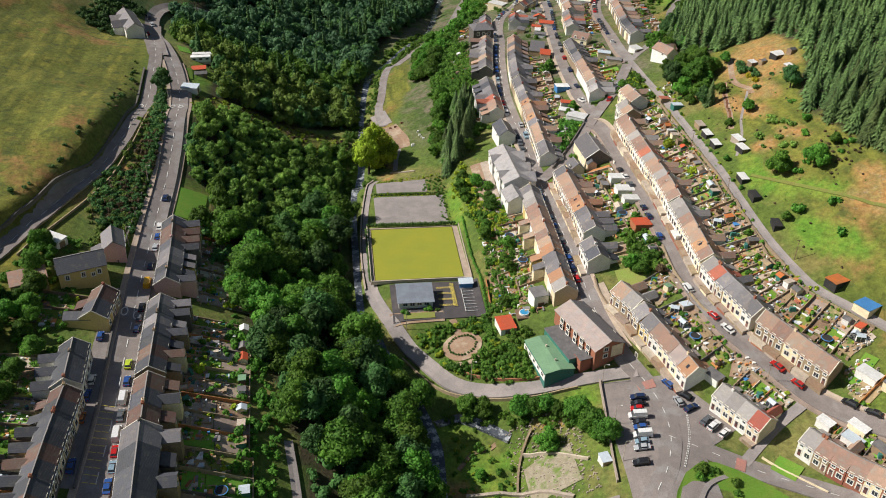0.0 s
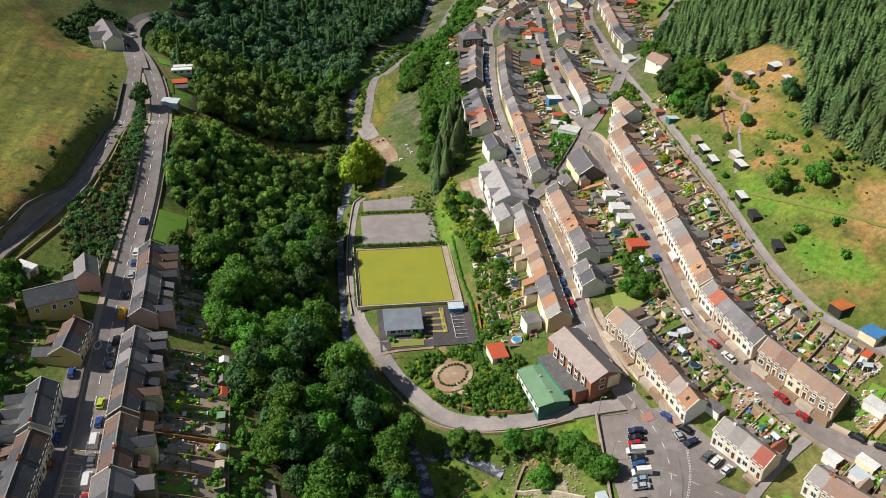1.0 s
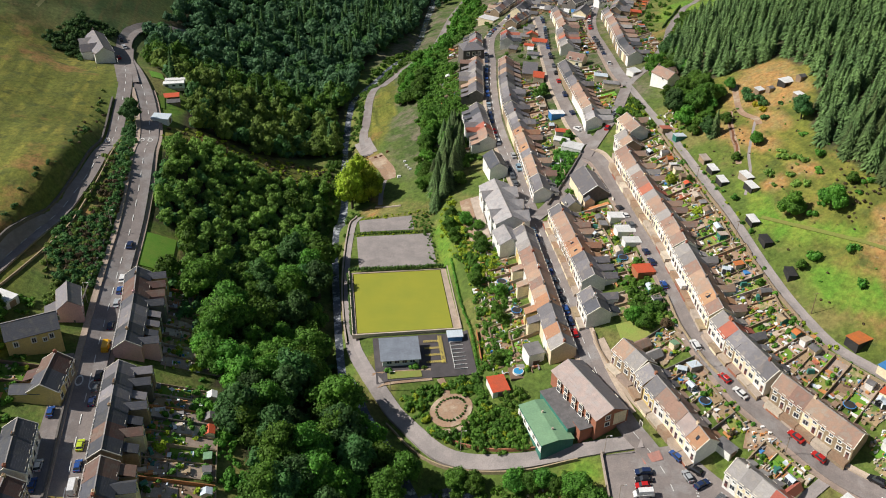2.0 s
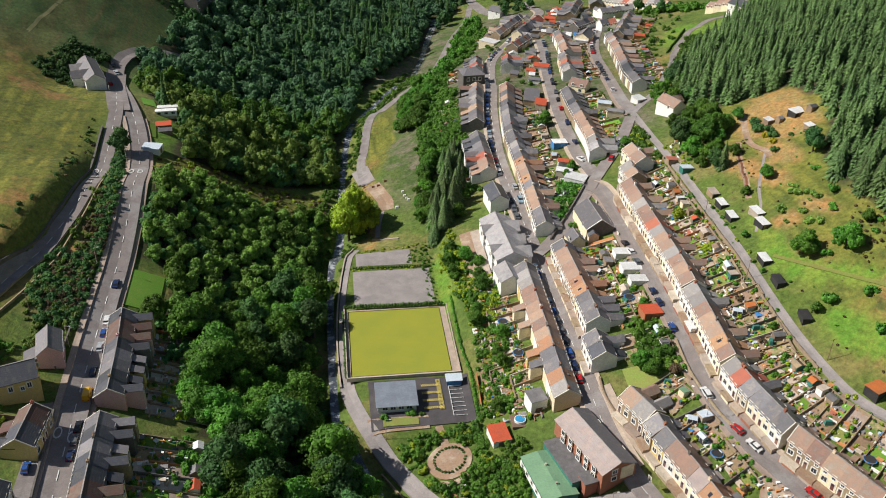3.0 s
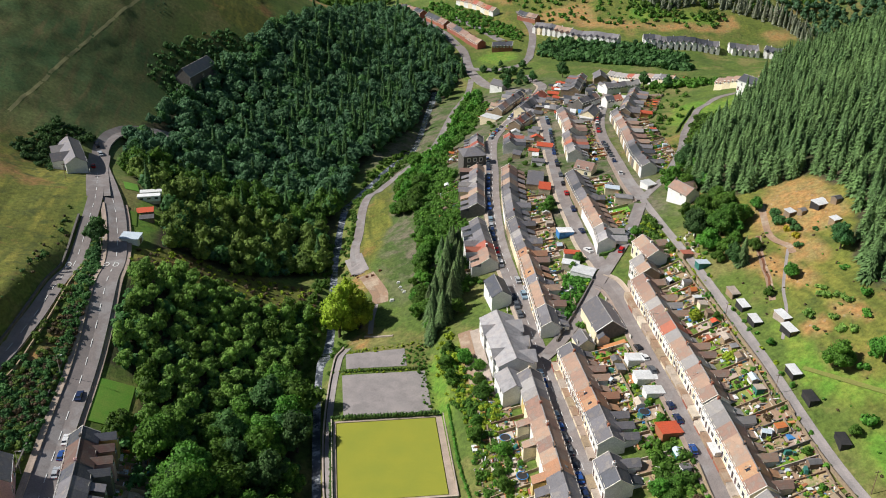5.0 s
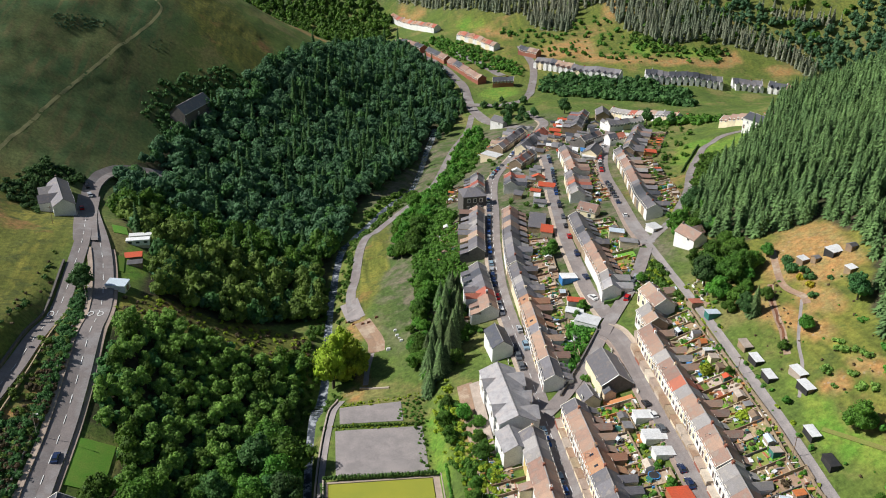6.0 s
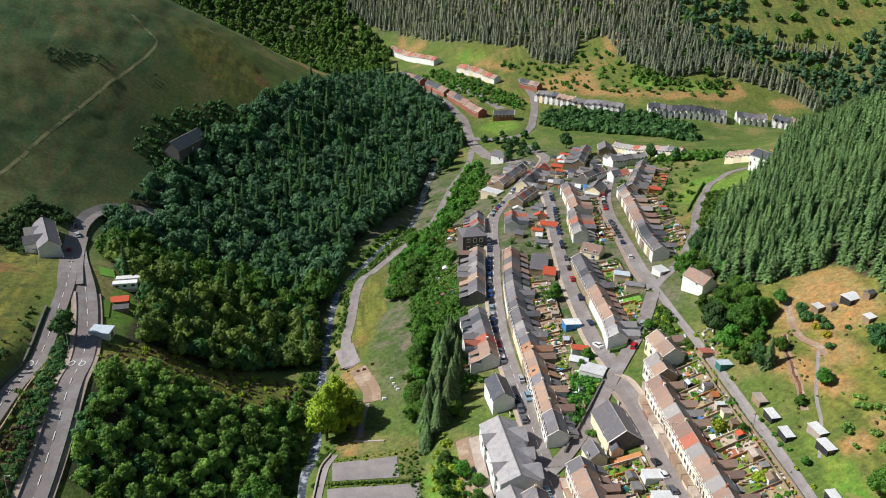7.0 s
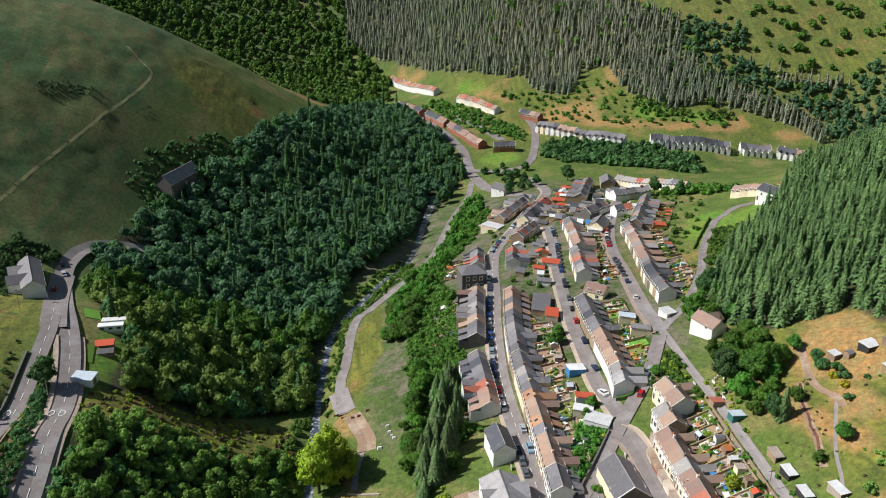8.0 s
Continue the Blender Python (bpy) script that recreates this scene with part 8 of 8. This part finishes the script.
ribbon("moor_path", MOOR_TRACK, 1.5, "moor_track", "pale trodden path up the moor", "track", lift=0.06, skirt=0.0, level=0.0)
ribbon("car_strip", [(118, 842), (137, 806), (150, 771)], 7, "asphalt", "tarmac parking strip behind far houses", "car park", lift=0.3)
ribbon("hill_track", [(141, 255), (150, 243), (159, 231), (168, 219), (176, 208)], 1.4, "dry_lawn", "pale worn path across the hillside", "track", lift=0.1, skirt=0.1)
ribbon("gully", [(156.9, 321.4), (155, 317.4), (153.5, 312.8), (151.6, 306), (150.6, 302.2), (149.6, 297.4), (148, 292.3), (146.8, 288.6), (146, 286)], 1.9, "earth", "eroded red-brown gully", "track", lift=0.08, skirt=0.1)
scrub([(151, 322), (160, 322), (152, 298), (147, 284), (143.5, 284), (148, 304)], 2.6, 175, "leaf_copper", 0.25, 0.6, "bracken along the gully", clouds=LOW, margin=0.2)
ribbon("hill_track", [(160, 307), (151, 290), (147, 279), (141, 268)], 0.9, "old_tarmac", "narrow grey track up the hillside", "track", lift=0.1, skirt=0.1)
ribbon("gully_bed", [(156.7, 321), (155.3, 317), (153.2, 312.7), (151.9, 306), (150.4, 302.2), (149.8, 297.4), (147.9, 292.5), (146.4, 288)], 0.7, "red_earth", "dark red-brown cut of the eroded gully", "track", lift=0.16, skirt=0.06)
ribbon("earth_path", [(165.4, 340), (164.6, 336.4), (161.6, 327), (159.6, 320), (159.4, 314.6), (161, 308), (160.2, 304)], 2.2, "earth", "bare trodden earth path past the allotments", "track", lift=0.07, skirt=0.05)
patch("lower_yard", 44, 138, 66, 150.5, "asphalt", "tarmac yard below the rubble plot", "yard", kind="structure", lift=0.25, turn=-0.2)
patch("chapel_lawn", 95.5, 288, 103.5, 293.6, "lawn", "small sloping lawn below the chapel", "lawn", lift=0.35, cell=2.0)
fence("board_fence", [(94.6, 294), (104.4, 294.6)], 0.9, 0.15, "orange_timber", "orange-stained board fence below the chapel", "fence")
fence("board_fence", [(94.4, 287.4), (104.2, 287.8)], 1.2, 0.15, "orange_timber", "orange-stained board fence across the gardens", "fence")
patch("chapel_deck", 95, 294.6, 104, 297, "orange_timber", "orange-stained timber deck in front of the chapel", "deck", lift=0.5, cell=2.0)
patch("rubble_yard", 47.5, 158, 60, 172, "rubble", "stony yard of rubble and weeds above the river", "yard", kind="structure", lift=0.3)
ribbon("stream", [(24, 190), (30, 192.5), (37, 188), (45, 181.5)], 2.2, "water", "narrow dark stream between stony banks", "stream", lift=0.25)
ribbon("garden_path", [(41, 182), (34, 180), (29, 175)], 1.3, "soil", "worn earth path beside the stream", "path", lift=0.2, skirt=0.1)
fence("stone_wall", [(51, 181), (47.4, 176), (45.5, 170), (44.5, 165)], 1.2, 0.6, "stone", "rough stone retaining wall of the rubble yard")
fence("stone_wall", [(47.6, 176.4), (56, 170.5), (63, 163.5)], 1.0, 0.5, "concrete", "crumbling pale wall beside the rubble yard")
fence("stone_wall", [(30, 166), (46, 164), (57, 154)], 0.8, 1.0, "concrete", "broad pale wall along the rubble yard")
scrub([(24, 162), (28, 186), (38, 184), (46, 178), (45, 166), (34, 158)], 4.4, 164, "leaf", 0.35, 0.9, "bushes in the open gardens by the stream", margin=0.6)
scrub([(24, 162), (28, 186), (38, 184), (46, 178), (45, 166), (34, 158)], 3.4, 165, "leaf_light", 0.25, 0.7, "light green weeds in the open gardens by the stream", clouds=LOW, margin=0.6)
# end of the riverside lane
ribbon("turning_place", [(17.8, 403), (19, 394), (20.4, 386)], 7.4, "old_tarmac", "worn tarmac turning place at the end of the lane", "road", lift=0.2, skirt=0.3)
ribbon("earth_track", [(22.6, 383), (25.4, 374), (27.4, 367), (27.2, 361)], 6.4, "earth", "bare pinkish earth at the end of the lane", "track", lift=0.09, skirt=0.05)
ribbon("earth_track", [(25.6, 361.4), (23.6, 353), (22.4, 343)], 2.0, "old_tarmac", "narrow worn track through the grass", "track", lift=0.1, skirt=0.05)
fence("low_wall", [(20.3, 342.1), (25, 339.4), (30.5, 336.5)], 0.5, 0.7, "concrete", "low pale wall across the grass")
bank = random.Random(41)
for x, y, k, mat, word in ((16.6, 386.6, 0.6, "red_earth", "rusty brown"), (19.2, 383.2, 0.6, "red_earth", "rusty brown"), (21, 381.8, 0.5, "red_earth", "rusty brown"), (22.9, 381.1, 0.7, "red_earth", "rusty brown"), (25.2, 381, 0.7, "red_earth", "rusty brown"), (28.4, 382.6, 0.7, "red_earth", "rusty brown"),
                           (35.1, 370.1, 0.7, "white", "white"), (35.6, 366.7, 0.7, "white", "white"), (36.9, 362.5, 0.7, "white", "white"), (36.2, 364.6, 0.5, "white", "white"), (31.8, 359.9, 0.9, "white", "white")):
    lump = Shape().box(x - k, y - k * 0.7, gz(x, y) - 0.1, x + k, y + k * 0.7, gz(x, y) + k * bank.uniform(0.7, 1.1), 0, k * 0.3)
    single("boulder", lump, mat, f"{word} boulder at the end of the riverside lane", "boulder", "boulders")
patch("roadside_lawn", -77.4, 416, -72, 424, "lawn", "small mown lawn beside the hill road", "lawn", kind="structure", lift=0.25, turn=0.3, cell=2.0)
patch("roadside_lawn", -71.4, 384, -67.2, 396, "lawn", "small mown lawn behind the roadside garage", "lawn", kind="structure", lift=0.25, turn=0.15, cell=2.0)
heap = random.Random(23)
stones = Shape()
for _ in range(700):
    x, y, k = heap.uniform(44, 64), heap.uniform(153, 184), heap.uniform(0.08, 0.36)
    stones.box(x - k, y - k * 0.7, gz(x, y) - 0.1, x + k, y + k * 0.7, gz(x, y) + 0.25 + k * heap.uniform(0.3, 0.9), 0, k * 0.25)
for _ in range(260):
    x, y, k = heap.uniform(48.5, 62), heap.uniform(229, 262), heap.uniform(0.08, 0.36)
    stones.box(x - k, y - k * 0.7, gz(x, y) - 0.1, x + k, y + k * 0.7, gz(x, y) + 0.25 + k * heap.uniform(0.3, 0.9), 0, k * 0.25)
single("loose_stones", stones, "concrete", "loose stones and broken masonry on the ground", "stones", kind="stuff")
shed(66.5, 160.5, 2.6, 3.0, 2.0, 10, "blue_wash", "white", label="small white hut beside the car park", lift=0.1)
patch("debris_yard", 137.5, 163.5, 145, 169.5, "soil", "untidy yard of soil and building debris", "yard", lift=0.3, turn=0.5, cell=2.0)
patch("vegetable_plot", 137.5, 170.5, 147, 174.5, "lawn", "green vegetable plot behind the houses", "garden", lift=0.3, turn=0.6, cell=2.0)
patch("paved_yard", 140.5, 178.5, 148.5, 184, "concrete", "pale paved yard behind the houses", "yard", lift=0.3, turn=0.3, cell=2.0)
patch("debris_yard", 109.5, 179, 116.5, 186, "earth", "small orange earth yard with rubbish", "yard", lift=0.3, turn=-0.5, cell=2.0)
fence("front_wall", [(107.6, 154.4), (111, 149.8), (114.8, 145.6), (119, 140.5)], 0.7, 0.2, "cream", "low pale wall of the front gardens")
patch("front_garden", 109.2, 147.2, 116, 152.6, "lawn", "small green front garden behind a white wall", "garden", lift=0.3, turn=-0.85, cell=1.5)
fence("board_fence", [(137, 163), (147.5, 168.5)], 1.4, 0.15, "orange_timber", "orange-stained board fence of a yard", "fence")
mess = random.Random(41)
bits = Shape()
for x0, y0, r in ((141, 167, 4), (144, 181, 4), (113, 182.5, 3.5), (142, 172.5, 4)):
    for _ in range(45):
        x, y, k = x0 + mess.uniform(-r, r), y0 + mess.uniform(-r, r) * 0.7, mess.uniform(0.1, 0.5)
        bits.box(x - k, y - k * mess.uniform(0.3, 1), gz(x, y) - 0.1, x + k, y + k * 0.6, gz(x, y) + 0.4 + mess.uniform(0, 0.5), mess.choice([0, 1, 2, 3, 4, 6, 7, 8, 9]), 0.03)
single("yard_clutter", bits, CLUTTER_MATS, "boards, crates and covers lying in the yards", "clutter", kind="stuff")
fence("roadside_wall", [(-100.5, 236), (-94.5, 252), (-88, 272), (-82.2, 296), (-78.2, 322), (-78.4, 358)], 0.8, 0.4, "stone", "low stone wall along the upper road")
fence("roadside_wall", [(-72.4, 240), (-72.2, 276), (-71.8, 320), (-74, 352)], 0.9, 0.4, "dark_stone", "low dark stone wall beside the hill road")
fence("roadside_wall", [(-66.2, 150), (-66, 176), (-67.4, 199), (-69, 224)], 1.1, 0.5, "dark_stone", "low dark wall between road and lower lane")
fence("junction_wall", [(83.4, 304.4), (87, 309.8), (94, 320), (102.6, 331.8)], 1.5, 0.5, "dark_stone", "tall dark stone wall beside the cross street")
fence("street_wall", [(105, 236), (104.8, 222), (107, 207), (110, 199)], 1.2, 0.4, "stone", "stone wall below the upper street")
fence("garden_wall", [(80.5, 229), (80.4, 222), (82, 214), (84, 208)], 1.0, 0.4, "stone", "stone wall beside the pavement")
fence("car_park_wall", [(72.5, 189), (71, 176), (68.5, 160), (67.5, 152)], 1.2, 0.4, "concrete", "grey wall beside the car park")
fence("road_wall", [(66, 188.6), (52, 189.8), (40, 193.5), (30, 198.6), (22, 206.5), (16, 217)], 1.0, 0.4, "stone", "low stone wall along the riverside road")
fence("garden_wall", [(62, 194), (50, 196), (41, 199.6), (33, 204.6)], 0.9, 0.4, "brick", "low brick wall of the public garden")
fence("orange_fence", [(46.8, 232), (47.4, 246)], 1.5, 0.15, "orange_timber", "orange-stained board fence below the bank", "fence")
fence("lane_wall", [(132.6, 330), (132.4, 300), (132, 270), (132.4, 243), (134, 226), (136, 212)], 1.1, 0.4, "stone", "rough stone wall between gardens and back lane")
fence("field_wall", [(178, 455), (192, 480), (206, 503)], 1.3, 0.5, "hedge", "dark hedge bank beside the farm lane")

for x, y, w, d, roof, wall in ((127, 160, 3, 4, "white_sheet", "white"), (131, 153, 3.4, 5, "blue_wash", "white"), (136, 148, 3, 4, "felt", "timber"), (134, 156, 3, 5, "white_sheet", "cream"), (143, 170, 4, 6, "white_sheet", "white"), (147, 164, 4, 5, "felt", "cream"), (104, 182, 3.5, 5, "felt", "white")):
    shed(x, y, w, d, 2.3, 30, roof, wall, label="small pale outbuilding with a flat roof", lift=0.1)
landmark(146, 160, 151, 153, -1, d=7, eave=4.2, rise=2.2, roof="brown_tile", rear="brown_tile", wall="cream", ext=1, name="detached_house", label="cream house with brown tiled roof", group="detached houses")
for poly, k in (([(11, 313.4), (40.5, 313.4), (40.5, 315.6), (11, 315.6)], 171), ([(38.6, 290), (41, 290), (42, 328), (37, 328)], 172), ([(12, 327), (40, 327), (42, 331), (14, 330)], 173), ([(31, 316), (40, 316), (40, 327), (34, 327)], 174)):
    scrub(poly, 1.5, k, "leaf_light" if k % 2 else "leaf", 0.3, 0.8, "weeds and rough grass along the edge of the yards", clouds=LOW, margin=0.2)
shed(105.5, 562, 7.5, 11, 5.0, 48, "white_sheet", "cream", name="workshop", label="cream workshop with a flat pale roof", group="village outbuildings", fall=0.1)
fill = random.Random(17)
for x, y in scatter([(94, 480), (104, 445), (104, 400), (108, 400), (122, 430), (140, 520), (160, 540), (190, 560), (190, 600), (160, 620), (130, 600), (112, 560)], 7.5, 81, 3.0):
    shed(x, y, fill.choice([3, 4, 5, 6]), fill.choice([4, 5, 7]), fill.choice([2.2, 2.6, 3.0]), fill.choice([70, 75, 160, 165]), fill.choice(["felt", "slate", "white_sheet", "dark_slate", "felt", "red_sheet", "dark_slate"]), fill.choice(["cream", "stone", "white", "timber"]), name="outbuilding", label="small village outbuilding behind the houses", flat=fill.random() < 0.5, group="village outbuildings")
landmark(122, 648, 129, 640, -1, d=8, eave=5, rise=2.6, roof="slate", rear="slate", wall="white", ext=0, name="detached_house", label="white detached house at the village end", group="detached houses")
# poles
def pole(x, y, lamp=True):
    def build():
        t = thing("street_lamp" if lamp else "telegraph_pole", "slim grey street lamp" if lamp else "brown wooden telegraph pole", "lamp post" if lamp else "pole", "poles")
        plain_part("post", Shape().tube(0, 0, -0.6, 7.5, 0.11, 0.07, 7), "concrete" if lamp else "timber", t)
        if lamp:
            plain_part("arm", Shape().box(-0.05, -0.05, 7.35, 1.2, 0.05, 7.47), "concrete", t)
            plain_part("lantern", Shape().box(0.9, -0.14, 7.25, 1.5, 0.14, 7.42), "frame", t)
        else:
            plain_part("crossbar", Shape().box(-0.8, -0.06, 7.0, 0.8, 0.06, 7.15), "timber", t)
        return t
    return KINDS.put(("pole", lamp), build, pose(x, y, gz(x, y), 0, 0, 0))


for x, y in ((73, 188), (72.2, 172), (70.5, 158), (81.2, 236), (81.2, 268), (73, 300), (-71, 250), (-71, 290), (-73.6, 360), (103.4, 206), (112.4, 226), (112.2, 262), (112.2, 296), (36, 201), (18, 226)):
    pole(x, y)
for x, y in ((131, 250), (131.5, 286), (139.5, 214), (-84, 262), (92, 322), (117, 176), (-100, 418)):
    pole(x, y, False)

# speed roundels and yellow school markings on the hill road
def ring(x, y, rx, ry, w=0.28):
    s = Shape()
    n = 20
    for k in range(n):
        a, b = 6.2832 * k / n, 6.2832 * (k + 1) / n
        pts = [(x + r * math.cos(q) * rx, y + r * math.sin(q) * ry) for q, r in ((a, 1), (b, 1), (b, 1 - w), (a, 1 - w))]
        s.face([(px, py, gz(px, py) + 0.36) for px, py in pts])
    return single("speed_roundel", s, "paint_white", "white oval road marking on the tarmac", "marking", group="road markings")


for x, y in ((-70.6, 352), (-67.4, 352), (-83.6, 352), (-66.4, 216), (-62.9, 215)):
    ring(x, y, 1.0, 2.2)
s = Shape()
for k in range(12):
    y = 152 + k * 2.2
    for x in (-65.0, -63.2):
        s.face([(x, y, gz(x, y) + 0.35), (x + 1.5, y, gz(x + 1.5, y) + 0.35), (x + 1.5, y + 0.25, gz(x + 1.5, y) + 0.35), (x, y + 0.25, gz(x, y) + 0.35)])
single("keep_clear_marking", s, "paint_yellow", "yellow painted keep-clear bars on the road", "marking", kind="stuff")
